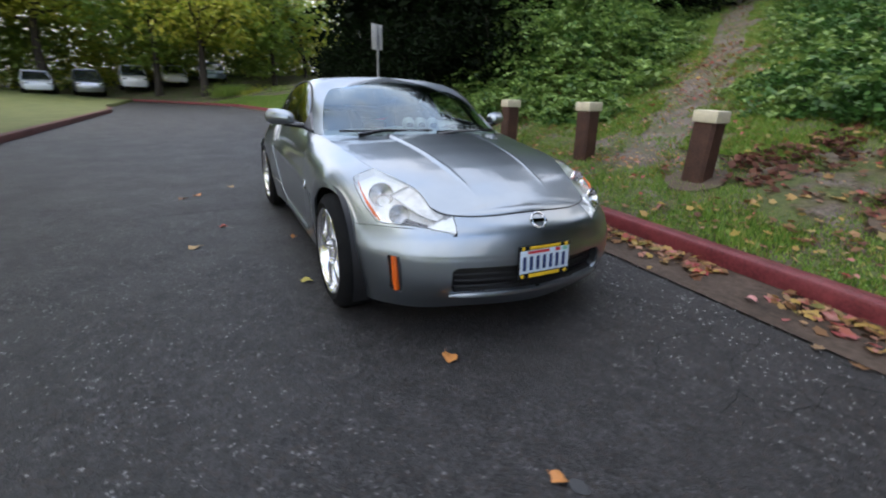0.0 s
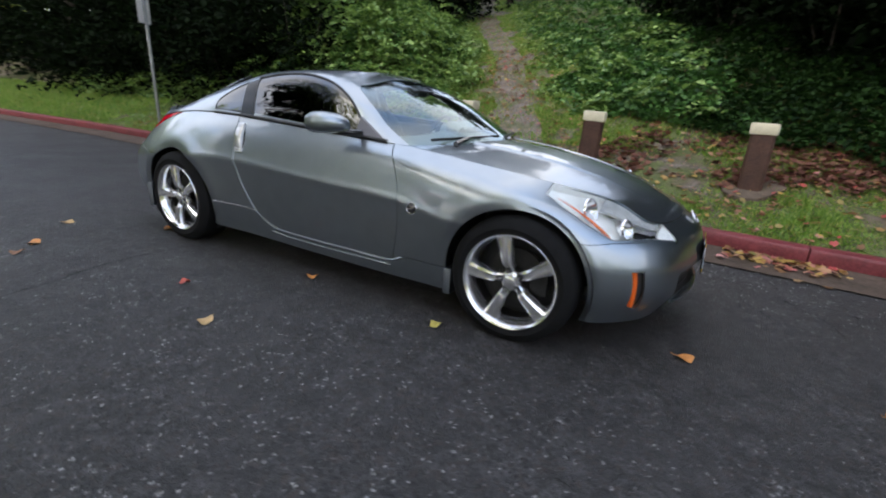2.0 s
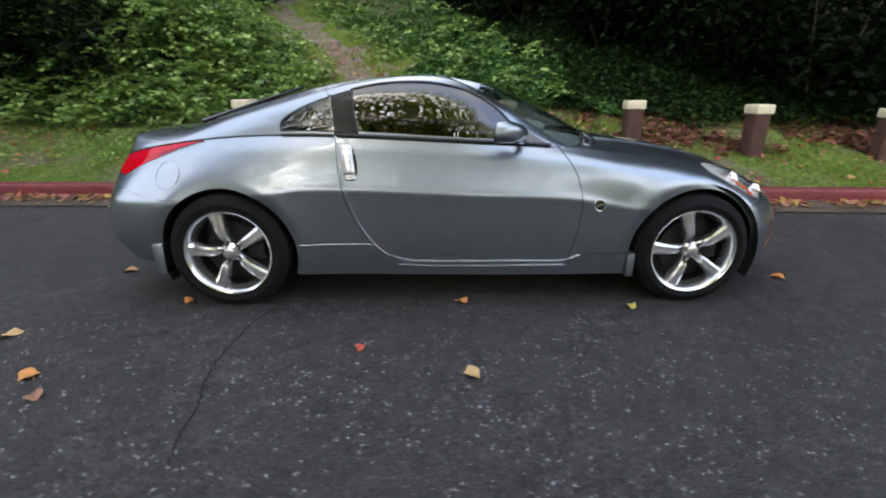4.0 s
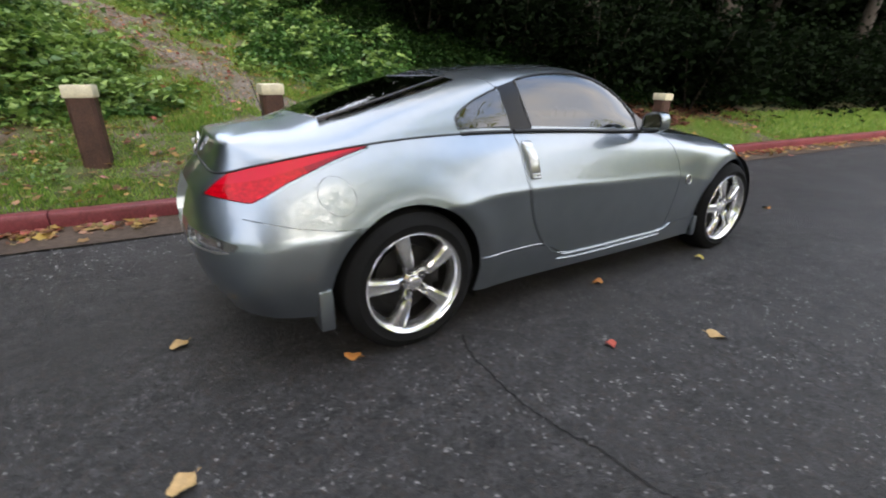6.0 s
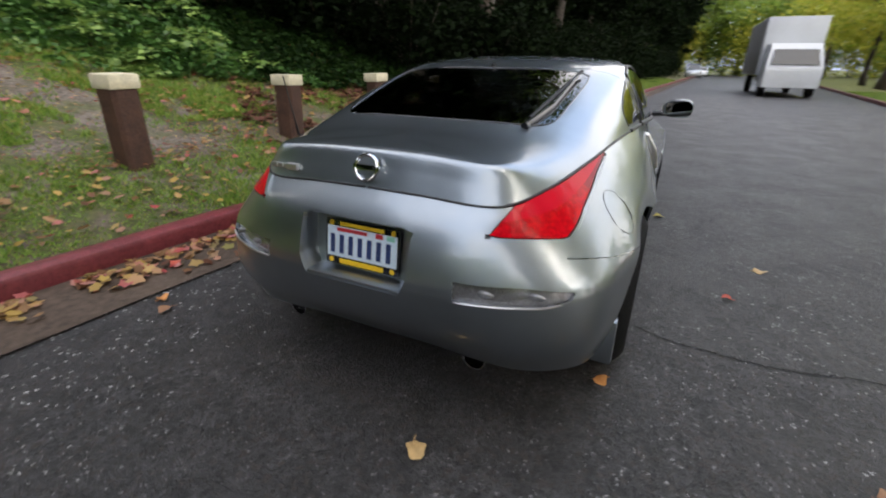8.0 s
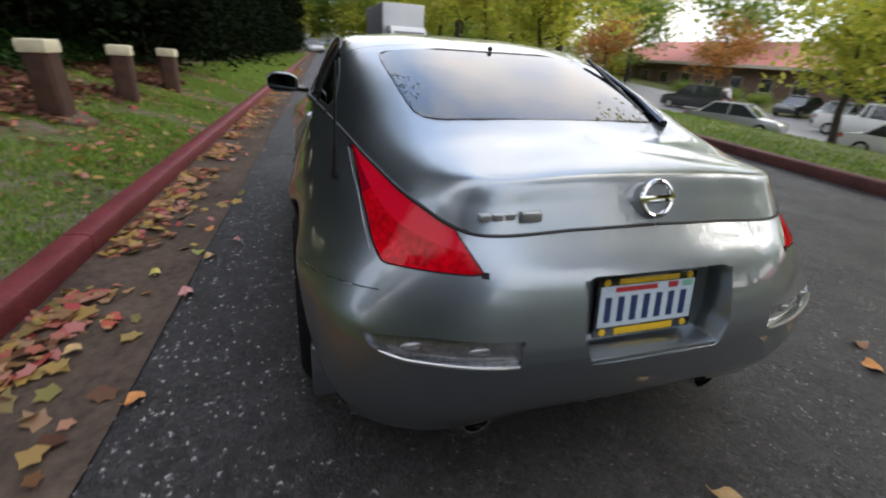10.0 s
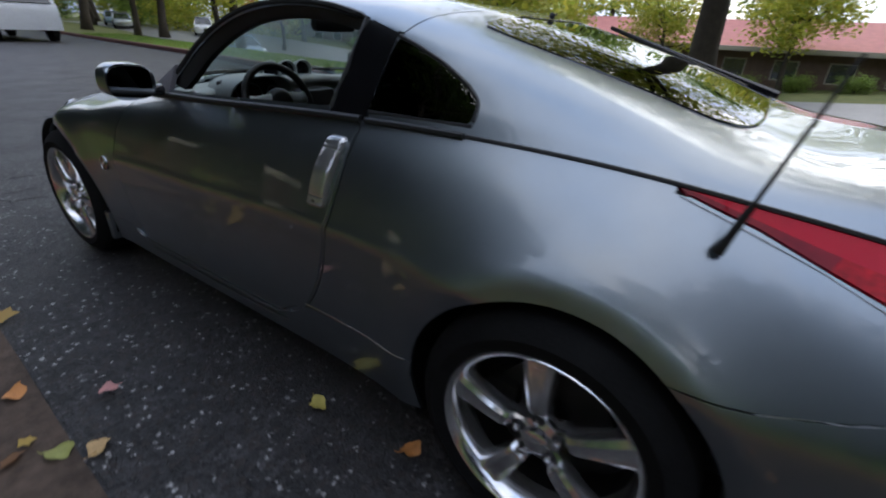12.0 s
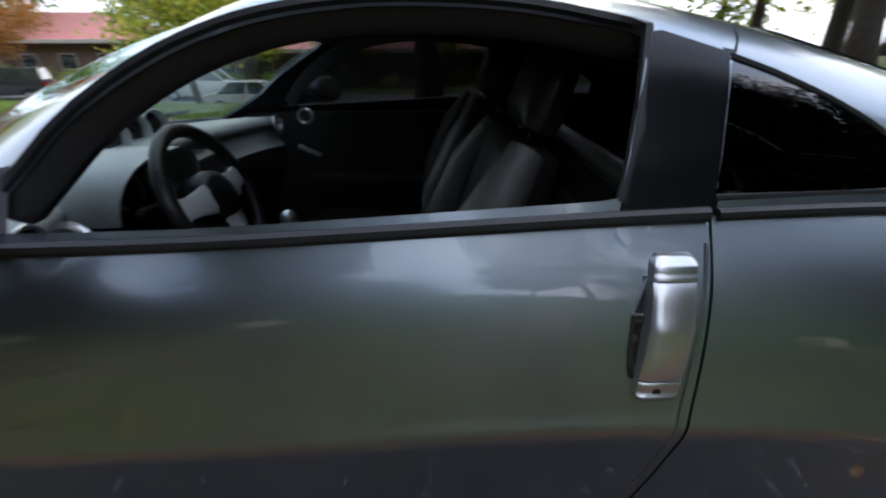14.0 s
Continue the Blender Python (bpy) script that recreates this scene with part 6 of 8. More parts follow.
# ---- verge: posts, sign, grass, fallen leaves ----
DIRT = mat("soiled_footing_concrete", (0.105, 0.08, 0.06), 0.9, var=0.5, scale=9, bump=0.5, bscale=60, spec=0.2)
POSTS = [(5.876, 2.788, 0.979), (4.192, 2.941, 1.031), (2.569, 3.098, 1.084), (0.787, 3.127, 1.087), (-0.989, 3.248, 1.114), (-2.762, 3.207, 1.097)]
for i, (x, y, top) in enumerate(POSTS):
    base = float(bank_z(x, y)) - 0.06
    post = thing("timber_post", "brown timber bollard with a cream-painted top", "post", (x, y, base), 8 * math.sin(i * 2.3), "bollards along the verge")
    h = top + 0.03 - base
    lean = pose(0, 0, 0, 1.2 * math.sin(i * 1.7 + 1), 1.4 * math.cos(i * 2.1), 0)
    bm = bmesh.new()
    w = 0.115
    ring_pts = [(w, w - 0.03), (w - 0.03, w), (-w + 0.03, w), (-w, w - 0.03), (-w, -w + 0.03), (-w + 0.03, -w), (w - 0.03, -w), (w, -w + 0.03)]
    rows = []
    for k in range(9):
        z = (h - 0.115) * k / 8
        rows.append([bm.verts.new(lean @ Vector((a * (1 + 0.05 * noise.noise(Vector((a * 9, k, i)))), b * (1 + 0.05 * noise.noise(Vector((b * 9, k, i + 5)))), z))) for a, b in ring_pts])
    for a, b in zip(rows, rows[1:]):
        for k in range(8):
            bm.faces.new((a[k], a[(k + 1) % 8], b[(k + 1) % 8], b[k]))
    bm.faces.new(rows[-1])
    bmesh.ops.recalc_face_normals(bm, faces=bm.faces)
    part("shaft", bm, WOOD, post, "weathered brown timber", 30)
    bm = bmesh.new()
    box(bm, (-w - 0.012, -w - 0.012, h - 0.118), (w + 0.012, w + 0.012, h), 0.018, m=lean)
    part("cap", bm, CAPW, post, "chipped cream paint", 30)
    if i in (2, 3):
        bm = bmesh.new()
        tl = [bm.verts.new((0.29 * math.cos(a) * (1 + 0.45 * noise.noise(Vector((math.cos(a), math.sin(a), i)))), 0.32 * math.sin(a), 0.085 + 0.28 * 0.32 * math.sin(a))) for a in np.linspace(0, 2 * math.pi, 25)[:-1]]
        bl = [bm.verts.new((v.co.x * 1.05, v.co.y * 1.05, v.co.z - 0.12)) for v in tl]
        bm.faces.new(tl)
        for k in range(24):
            bm.faces.new((tl[k], tl[(k + 1) % 24], bl[(k + 1) % 24], bl[k]))
        bmesh.ops.recalc_face_normals(bm, faces=bm.faces)
        part("footing", bm, DIRT, post, "soiled concrete footing round its foot", 30)

sx, sy = -7.55, 2.56
sz = float(bank_z(sx, sy))
sign = thing("road_sign", "white parking sign with faded red print on a steel post", "sign", (sx, sy, sz - 0.1), -62)
bm = bmesh.new()
box(bm, (-0.025, -0.02, 0), (0.025, 0.02, 2.78 - sz), 0.006)
part("sign_post", bm, STEEL, sign)
bm = bmesh.new()
box(bm, (-0.18, -0.030, 2.24 - sz), (0.18, -0.024, 2.80 - sz), 0.002)
plate_s = part("sign_plate", bm, SIGNW, sign)
for k, (w, hh) in enumerate(((0.13, 0.035), (0.14, 0.022), (0.11, 0.022), (0.14, 0.022), (0.12, 0.022), (0.10, 0.03))):
    bm = bmesh.new()
    z = 2.74 - sz - 0.078 * k
    box(bm, (-w, -0.034, z - hh), (w, -0.0305, z), 0)
    part("print_bar", bm, SIGNR, plate_s, "faded unreadable line of print")


def on_bank(n, x0, x1, w0, w1, rng=RNG):
    x = rng.uniform(x0, x1, n)
    y = kerb_y(x) + rng.uniform(w0, w1, n)
    return x, y, bank_z(x, y)


def blades(name, x, y, z, tall, label, wide=0.0075):
    n = len(x)
    a = RNG.uniform(0, 2 * math.pi, n)
    h = np.asarray(tall) * RNG.uniform(0.4, 1.2, n)
    b = RNG.uniform(0, 2 * math.pi, n)
    lean = h * RNG.uniform(0.1, 0.8, n)
    p = np.stack([x, y, z - 0.01], 1)
    d = np.stack([np.cos(a), np.sin(a), 0 * a], 1) * wide
    t = p + np.stack([np.cos(b) * lean, np.sin(b) * lean, h], 1)
    ob = raw_mesh(name, np.stack([p - d, p + d, t], 1).reshape(-1, 3), np.full(n, 3), GRASS)
    return tagged(ob, label, "grass", kind="stuff")


x, y, z = on_bank(300000, -10, 9, 0.17, 3.4)
patch = fbm(x[::1], y[::1], 0.9, 4.0)
keep = (patch > -0.36 + 0.25 * RNG.uniform(-1, 1, len(x))) & (path_off(x, y) > 0.25 + np.interp(y, [3, 5, 7], [2.6, 1.5, 0.7]) * RNG.uniform(0, 1, len(x)) ** 2) & (RNG.uniform(0, 1, len(x)) < np.interp(y - kerb_y(x), [0.17, 1.0, 1.6, 3.4], [1.0, 0.95, 0.5, 0.35]))
blades("verge_grass", x[keep], y[keep], z[keep], 0.05 * np.clip(0.55 + 1.5 * (patch + 0.3 * fbm(x, y, 5.0, 8.0)), 0.4, 2.2)[keep], "short patchy green grass on the verge")
x, y, z = on_bank(60000, 9, 45, 0.17, 1.8)
blades("far_verge_grass", x, y, z, 0.09, "green verge grass along the road", 0.016)
x, y, z = on_bank(40000, -30, -10, 0.17, 2.4)
blades("back_verge_grass", x, y, z, 0.09, "green verge grass below the sign", 0.016)
x = RNG.uniform(-6, 30, 60000)
yy = far_y(x) - RNG.uniform(0.17, 3.5, 60000)
blades("strip_grass", x, yy, np.array([low_z(a, b) for a, b in zip(x, yy)]), 0.06, "rough yellowing grass across the road", 0.012)

# rough grass on both sides of the footpath
n = 150000
y = 3.9 + 12 * RNG.uniform(0, 1, n) ** 1.3
o = RNG.normal(0, 1, n)
x = np.interp(y, PATH_Y, PATH_X) + np.sign(o) * (0.36 + 1.0 * np.abs(o))
keep = fbm(x, y, 1.4, 41.0) > 0.06 - 0.16 * np.abs(o) + 0.3 * RNG.uniform(-1, 1, n)
blades("path_grass", x[keep], y[keep], bank_z(x, y)[keep], 0.055 + 0.05 * np.clip(fbm(x, y, 1.9, 33.0), 0, 1)[keep], "rough trodden yellow-green grass beside the footpath", 0.010)

y = 3.6 + 11 * RNG.uniform(0, 1, 9000) ** 1.4
x = np.interp(y, PATH_Y, PATH_X) + RNG.uniform(-0.8, 0.8, 9000)
keep = fbm(x, y, 2.6, 61.0) > 0.16
blades("path_weeds", x[keep], y[keep], bank_z(x, y)[keep], 0.05, "weeds and short grass growing in the footpath", 0.01)
# dead leaves and twigs along the footpath
n = 3200
y = 3.2 + 10 * RNG.uniform(0, 1, n) ** 1.5
x = np.interp(y, PATH_Y, PATH_X) + RNG.normal(0, 1, n) * np.interp(y, [3, 5, 8], [1.3, 0.8, 0.45])
tagged(leaves("path_litter", np.stack([x, y, bank_z(x, y) + 0.03], 1), 0.04, LITTER, up=1.6, narrow=0.6), "dead leaves and twigs trodden into the footpath", "leaves", kind="stuff")
# leaves lying in the gutter and over the verge
n = 4600
x = RNG.uniform(-6, 22, n)
k = np.clip(RNG.gamma(1.4, 0.085, n), 0, 0.6)
clump = fbm(x, 0 * x, 1.6, 9.0) > -0.22
pts = np.stack([x, kerb_y(x) - 0.02 - k, 0.012 + RNG.uniform(0, 0.02, n)], 1)[clump]
tagged(lobed_leaves("gutter_leaves", pts, 0.075, LITTER, 2.4), "fallen yellow, pink and brown leaves lying in the gutter", "leaves", kind="stuff")
x, y, z = on_bank(11000, -9, 9, 0.2, 6.5)
keep = fbm(x, y, 0.7, 14.0) > -0.3 + 0.3 * RNG.uniform(0, 1, len(x))
tagged(lobed_leaves("verge_leaves", np.stack([x, y, z + 0.03], 1)[keep], 0.066, LITTER, 1.8), "fallen leaves scattered over the grass", "leaves", kind="stuff")


def fallen_leaf(at, size, colour, rz):
    """One curled lobed leaf."""
    m = LEAF_TONES[colour]
    ob = thing("fallen_leaf", LEAF_WORDS[colour], "leaf", (at[0], at[1], 0.016), rz, "single leaves on the asphalt")
    bm = bmesh.new()
    n = 20
    mid = bm.verts.new((0, 0, 0.004))
    rim = []
    for k in range(n):
        a = 2 * math.pi * k / n
        r = size * (0.42 + 0.16 * abs(math.sin(2.5 * a + 0.4)) + 0.05 * math.sin(a))
        rim.append(bm.verts.new((r * math.cos(a), r * math.sin(a) * 0.8, 0.010 * math.sin(2 * a + rz) + 0.008)))
    for k in range(n):
        bm.faces.new((mid, rim[k], rim[(k + 1) % n]))
    part("blade", bm, m, ob, "", 60)
    bm = bmesh.new()
    tube(bm, [(-size * 0.3, 0, 0.006), (-size * 0.62, size * 0.05, 0.004), (-size * 0.8, size * 0.14, 0.008)], [0.002, 0.0016, 0.0013], 5)
    part("stalk", bm, m, ob)


LEAF_TONES = {k: mat("dry_leaf_" + k, c, 0.6, var=0.3, scale=40) for k, c in (("orange", (0.52, 0.22, 0.06)), ("tan", (0.45, 0.30, 0.13)), ("yellow", (0.50, 0.42, 0.10)), ("red", (0.42, 0.08, 0.05)), ("pink", (0.50, 0.24, 0.22)), ("green", (0.26, 0.27, 0.07)), ("brown", (0.24, 0.12, 0.06)))}
LEAF_WORDS = {k: k + " curled fallen leaf on the dark asphalt" for k in LEAF_TONES}
for i, (lx, ly, size, colour) in enumerate([
    (2.15, -0.52, 0.10, "orange"), (0.98, -0.945, 0.085, "yellow"), (-1.625, -0.83, 0.085, "orange"), (-2.30, -0.325, 0.10, "tan"), (0.0, -1.60, 0.10, "tan"), (0.0, -0.86, 0.08, "orange"),
    (-0.52, -1.375, 0.07, "red"), (-1.94, -1.58, 0.11, "orange"), (-2.34, -1.22, 0.11, "tan"), (-1.80, -1.73, 0.09, "brown"), (-0.63, 1.46, 0.10, "pink"), (-0.82, 1.73, 0.09, "red"), (0.27, 1.49, 0.09, "orange"),
    (-0.12, 1.49, 0.09, "green"), (-0.19, 1.41, 0.08, "tan"), (-0.37, 1.66, 0.08, "yellow"), (0.05, 1.295, 0.07, "pink"), (-0.574, 0.907, 0.08, "yellow"), (-0.948, 0.86, 0.08, "orange"), (-1.42, 1.48, 0.08, "orange"),
    (-2.015, 1.464, 0.08, "orange"), (-1.67, 1.85, 0.10, "red"), (-2.085, 1.333, 0.09, "brown"), (-0.882, 1.72, 0.09, "red"), (-1.056, 1.80, 0.08, "tan"), (2.93, -0.53, 0.07, "orange"), (1.9, 1.66, 0.08, "red"), (2.35, 1.55, 0.09, "pink")]):
    fallen_leaf((lx, ly), size * 0.8, colour, i * 73.0)

# a crack in the asphalt, and a shallow hole holding water
CRACK = mat("crack_shadowed_tar", (0.006, 0.006, 0.006), 0.9, var=0.2, scale=30)


def crack(keys, wide):
    line = spline([(*k, 0) for k in keys], 10)
    bm = bmesh.new()
    rows = []
    for i, p in enumerate(line):
        j = 0.010 * noise.noise(Vector((i * 0.9, 3.1, wide * 99)))
        w = wide * (0.6 + 0.9 * abs(noise.noise(Vector((i * 0.61, 1.7, 2)))))
        d = line[min(i + 1, len(line) - 1)] - line[max(i - 1, 0)]
        nrm = np.array([-d[1], d[0], 0]) / max(np.linalg.norm(d), 1e-6)
        z = float(road_z(p[0], p[1])) + 0.002
        rows.append([bm.verts.new(p + nrm * (j + q) + np.array([0, 0, z + e])) for q, e in ((-w, 0.0012), (0, 0), (w, 0.0012))])
    for a, b in zip(rows, rows[1:]):
        for k in range(2):
            bm.faces.new((a[k], b[k], b[k + 1], a[k + 1]))
    return tagged(link_mesh("road_crack", bm, CRACK, smooth=60), "narrow meandering crack in the asphalt", "crack", kind="structure")


def road_z(x, y):
    a, b = float(far_y(x)) - 0.05, float(kerb_y(x)) - 0.545
    return 0.012 * math.sin(math.pi * min(1, max(0, (y - a) / (b - a))))


crack([(-1.09, -0.93), (-1.13, -1.03), (-1.155, -1.15), (-1.165, -1.30), (-1.17, -1.48), (-1.14, -1.67), (-1.10, -1.80), (-1.09, -1.93), (-1.05, -2.1)], 0.0048)
for keys in ([(2.6, 1.2), (2.7, 1.0), (2.72, 0.75), (2.9, 0.5), (2.95, 0.3)], [(2.72, 0.75), (2.95, 0.8), (3.1, 0.72)], [(2.3, 0.95), (2.5, 0.92), (2.7, 1.0)], [(2.9, 0.5), (3.05, 0.55), (3.1, 0.72), (3.3, 0.8)], [(2.5, 0.92), (2.45, 0.6), (2.6, 0.35)], [(3.1, 0.72), (3.05, 0.95), (3.2, 1.15)]):
    crack(keys, 0.0016)
WATER = mat("still_water", (0.006, 0.006, 0.006), 0.22, var=0.0)
bm = bmesh.new()
vs = [bm.verts.new((2.975 + 0.036 * math.cos(a) * (1 + 0.3 * noise.noise(Vector((math.cos(a), math.sin(a), 2)))), -0.485 + 0.028 * math.sin(a), road_z(2.98, -0.5) + 0.003)) for a in np.linspace(0, 2 * math.pi, 29)[:-1]]
bm.faces.new(vs)
tagged(link_mesh("puddle", bm, WATER), "small dark puddle in a pothole", "puddle", kind="structure")

# ---- the wooded bank ----
x, y, z = on_bank(9000, 0.6, 10, 1.1, 2.9)
keep = fbm(x, y, 0.9, 24.0) > -0.16 + 0.35 * np.abs(y - kerb_y(x) - 1.9) + 0.2 * RNG.uniform(-1, 1, len(x))
tagged(lobed_leaves("bank_litter", np.stack([x, y, z + 0.035], 1)[keep], 0.085, LITTER_BROWN, 1.4), "reddish-brown dead leaves below the undergrowth", "leaves", kind="stuff")
# ivy and bramble over the ground
n = 230000
x = RNG.uniform(-15, 16, n)
y = kerb_y(x) + 1.9 + RNG.gamma(1.6, 2.6, n)
off = path_off(x, y)
wide = 1.15 + 0.9 * fbm(x, y, 1.1, 21.0) + 0.35 * RNG.uniform(-1, 1, n)
rightside = x > np.interp(y, PATH_Y, PATH_X)
near_edge = np.where(rightside, np.interp(x, [0, 2, 4, 6, 16], [2.9, 2.6, 1.9, 1.2, 0.7]), np.interp(x, [-15, -6, -3.5, -1.5], [1.6, 1.6, 1.9, 2.6]))
w = y - kerb_y(x)
lump = fbm(x, y, 0.55, 31.0)
keep = (off > wide * np.interp(y, [4, 12], [1.25, 0.9])) & (w > near_edge + 0.5 * lump) & (y < 22)
depth = np.clip((off - wide) * 0.55, 0, 1) * np.clip((w - near_edge) * 0.6 + 0.25, 0.1, 1)
mound = np.where(rightside, 0.30, np.interp(y, [4.5, 6, 9, 12], [0.45, 1.25, 1.2, 0.5]) * np.interp(x, [-9, -7, -3, -2], [0.5, 1, 1, 0.55]))
top = depth * mound * (0.45 + 1.1 * np.clip(lump + 0.35 + 0.5 * fbm(x, y, 1.7, 51.0), 0, 1))
z = bank_z(x, y) + 0.03 + top * (1 - 0.45 * RNG.uniform(0, 1, n) ** 2)
pts = np.stack([x, y, z], 1)
patchy = fbm(x, y, 1.3, 77.0) + 0.25 * RNG.uniform(-1, 1, n)
lit = np.where(rightside, patchy > np.interp(off, [0.9, 2.1], [-0.15, 0.9]), patchy > -0.25)
ivy, bram = keep & ~lit, keep & lit
# ivy far right of the path takes the shade-darkened leaf colour
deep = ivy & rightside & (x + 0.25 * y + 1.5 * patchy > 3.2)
tagged(leaves("ivy", pts[ivy & ~deep], 0.085, LEAF_IVY, up=0.6, narrow=0.9), "dark green ivy covering the bank", "ivy", kind="stuff")
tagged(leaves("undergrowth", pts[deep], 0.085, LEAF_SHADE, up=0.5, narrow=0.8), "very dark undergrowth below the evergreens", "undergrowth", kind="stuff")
tagged(leaves("brambles", pts[bram], 0.09, LEAF_BRAMBLE, up=0.5, narrow=0.8), "bright green bramble thicket beside the path", "brambles", kind="stuff")
# low weeds between the kerb and the thicket
wx, wy, wz = on_bank(9000, -10, -3.0, 0.5, 2.9)
weedy = (fbm(wx, wy, 1.2, 88.0) > np.interp(wy - kerb_y(wx), [0.2, 1.2, 2.4], [0.26, 0.02, -0.1]) + 0.2 * RNG.uniform(-1, 1, len(wx))) & (path_off(wx, wy) > 1.0)
tagged(leaves("verge_weeds", np.stack([wx, wy, wz + RNG.uniform(0.02, 0.07, len(wx))], 1)[weedy], 0.05, LEAF_BRAMBLE, up=0.8, narrow=0.7), "low green weeds and ground ivy on the verge", "weeds", kind="stuff")
# arching bramble canes that carry leaves in threes
start = pts[keep & (RNG.uniform(0, 1, n) < np.where(rightside, 0.006, 0.03))]
m = len(start)
head = RNG.uniform(0, 2 * math.pi, m)
reach = RNG.uniform(0.35, 0.9, m)
sprays = []
for k in range(8):
    u = (k + 1) / 8
    c = start + np.stack([np.cos(head) * reach * u, np.sin(head) * reach * u, 0.30 * reach * np.sin(math.pi * (0.15 + 0.8 * u))], 1)
    for q in (-1, 0, 1):
        side = np.stack([-np.sin(head) * q * 0.06, np.cos(head) * q * 0.06, 0 * head], 1)
        sprays.append(c + side + RNG.normal(0, 0.012, (m, 3)))
sprays = np.concatenate(sprays)
sprays = sprays[(path_off(sprays[:, 0], sprays[:, 1]) > 0.55) & (sprays[:, 0] + 0.25 * sprays[:, 1] < 3.4)]
tagged(leaves("bramble_sprays", sprays, 0.098, LEAF_BRAMBLE, up=0.9, narrow=0.75), "arching bramble sprays with fresh green leaves", "brambles", kind="stuff")


def tree_trunk(bm, h, r, bends, limbs, rng):
    pts = [(bends * math.sin(k * 0.9), bends * math.cos(k * 1.3) - bends, h * k / 7) for k in range(8)]
    tube(bm, pts, [r * (1.35 if k == 0 else 1 - 0.09 * k) for k in range(8)], 10)
    tips = []
    for j in range(limbs):
        k = rng.uniform(0.42, 0.98)
        p = Vector((np.interp(k * 7, range(8), [q[0] for q in pts]), np.interp(k * 7, range(8), [q[1] for q in pts]), h * k))
        a = j * 2.4 + rng.uniform(-0.4, 0.4)
        ln = h * rng.uniform(0.22, 0.42)
        d = Vector((math.cos(a), math.sin(a), rng.uniform(0.15, 0.7)))
        q1, q2 = p + d * ln * 0.5, p + Vector((d.x * ln, d.y * ln, d.z * ln * 1.35))
        tube(bm, [p, q1, q2], [r * 0.42, r * 0.26, r * 0.1], 7)
        tips += [q1, q2]
    return tips


def tree_kind(h, r, crown, leafmat, count, size, limbs, seed, low=0.35):
    """Meshes of one kind of tree: trunk with limbs, and a ragged crown of leaf clumps."""
    rng = np.random.default_rng(seed)
    bm = bmesh.new()
    tips = tree_trunk(bm, h * 0.8, r, 0.12, limbs, rng)
    me = bpy.data.meshes.new("trunk")
    bm.to_mesh(me)
    bm.free()
    me.materials.append(BARK)
    me.shade_smooth()
    cen = [np.array(t) for t in tips]
    for _ in range(26):
        d = rng.normal(size=3)
        d /= np.linalg.norm(d)
        cen.append(np.array([0, 0, h * (low + (1 - low) * 0.55)]) + d * np.array([crown, crown, h * (1 - low) * 0.48]) * rng.uniform(0.45, 1.0))
    per = count // len(cen)
    pts = np.concatenate([c + np.clip(rng.normal(size=(per, 3)), -1.7, 1.7) * np.array([1, 1, 0.62]) * crown * rng.uniform(0.13, 0.26) for c in cen])
    pts = pts[pts[:, 2] > h * low * 0.8]
    quads = leaf_quads(pts, size, 0.3, rng)
    tmp = raw_mesh("crown", quads, np.full(len(pts), 4), leafmat)
    lm = tmp.data
    bpy.data.objects.remove(tmp)
    return me, lm


def plant(kind, at, rz, scale, label, category="tree", name="tree", group="trees on the bank"):
    root = thing(name, label, category, at, rz, group)
    root.scale = (scale, scale, scale)
    for nm, me in zip(("trunk", "crown"), kind):
        if me is not None:
            ob = new(nm, me)
            ob.parent = root
    return root


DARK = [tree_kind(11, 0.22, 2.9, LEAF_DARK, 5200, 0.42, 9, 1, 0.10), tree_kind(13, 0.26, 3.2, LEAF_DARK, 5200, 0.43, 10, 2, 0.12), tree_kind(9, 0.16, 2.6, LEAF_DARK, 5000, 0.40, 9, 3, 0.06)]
spots = [(6.0, 12.5), (10.0, 14.5), (15.5, 15.0), (21.5, 15.5), (28.0, 15.0), (11.5, 9.5), (17.5, 9.0), (24.0, 8.5), (33.0, 9.0), (40.0, 9.0), (8.0, 19.5), (14.0, 20.0), (7.5, 6.2), (10.5, 7.4), (13.5, 5.6), (17.0, 6.6), (21.0, 5.2), (25.5, 6.0), (30.5, 5.0), (36.0, 5.2), (42.0, 4.6), (49.0, 4.0), (57.0, 3.6), (66.0, 3.0), (8.5, 11.5), (14.0, 11.5), (20.0, 11.0), (27.0, 11.0), (5.5, 16.5), (6.5, 10.0), (12.0, 12.0), (16.5, 12.5), (9.5, 17.0), (18.5, 17.5), (23.5, 12.5), (12.5, 17.5), (15.0, 8.0), (19.0, 7.6), (22.5, 10.0), (27.5, 8.0), (31.0, 11.5), (34.0, 6.5), (38.5, 7.0), (45.5, 6.8), (53.0, 6.0), (61.0, 5.8), (9.0, 24.5), (13.0, 25.5), (17.0, 24.0), (21.0, 25.0), (25.0, 24.0), (29.5, 22.0), (34.0, 20.0), (39.0, 18.0), (23.0, 19.0), (30.0, 17.5), *[(40.0 + 6 * k, 9.0 + 4 * (k % 3) - 0.06 * 6 * k) for k in range(11)], (72.0, 2.0), (80.0, 1.5), (88.0, 1.0), (97.0, 1.0), (107.0, 1.0), (118.0, 1.0), (130.0, 0.0), (-16.0, 13.0), (-20.0, 11.0), (-25.0, 10.5), (-18.0, 18.0), (-26.0, 16.0), (-14.0, 20.0), (-22.0, 21.0),
         (-9.5, 8.2), (-12.5, 6.2), (-11.0, 11.5), (-15.5, 8.5), (-18.5, 6.4), (-13.0, 15.5), (-22.5, 7.5), (-10.5, 20.0)]
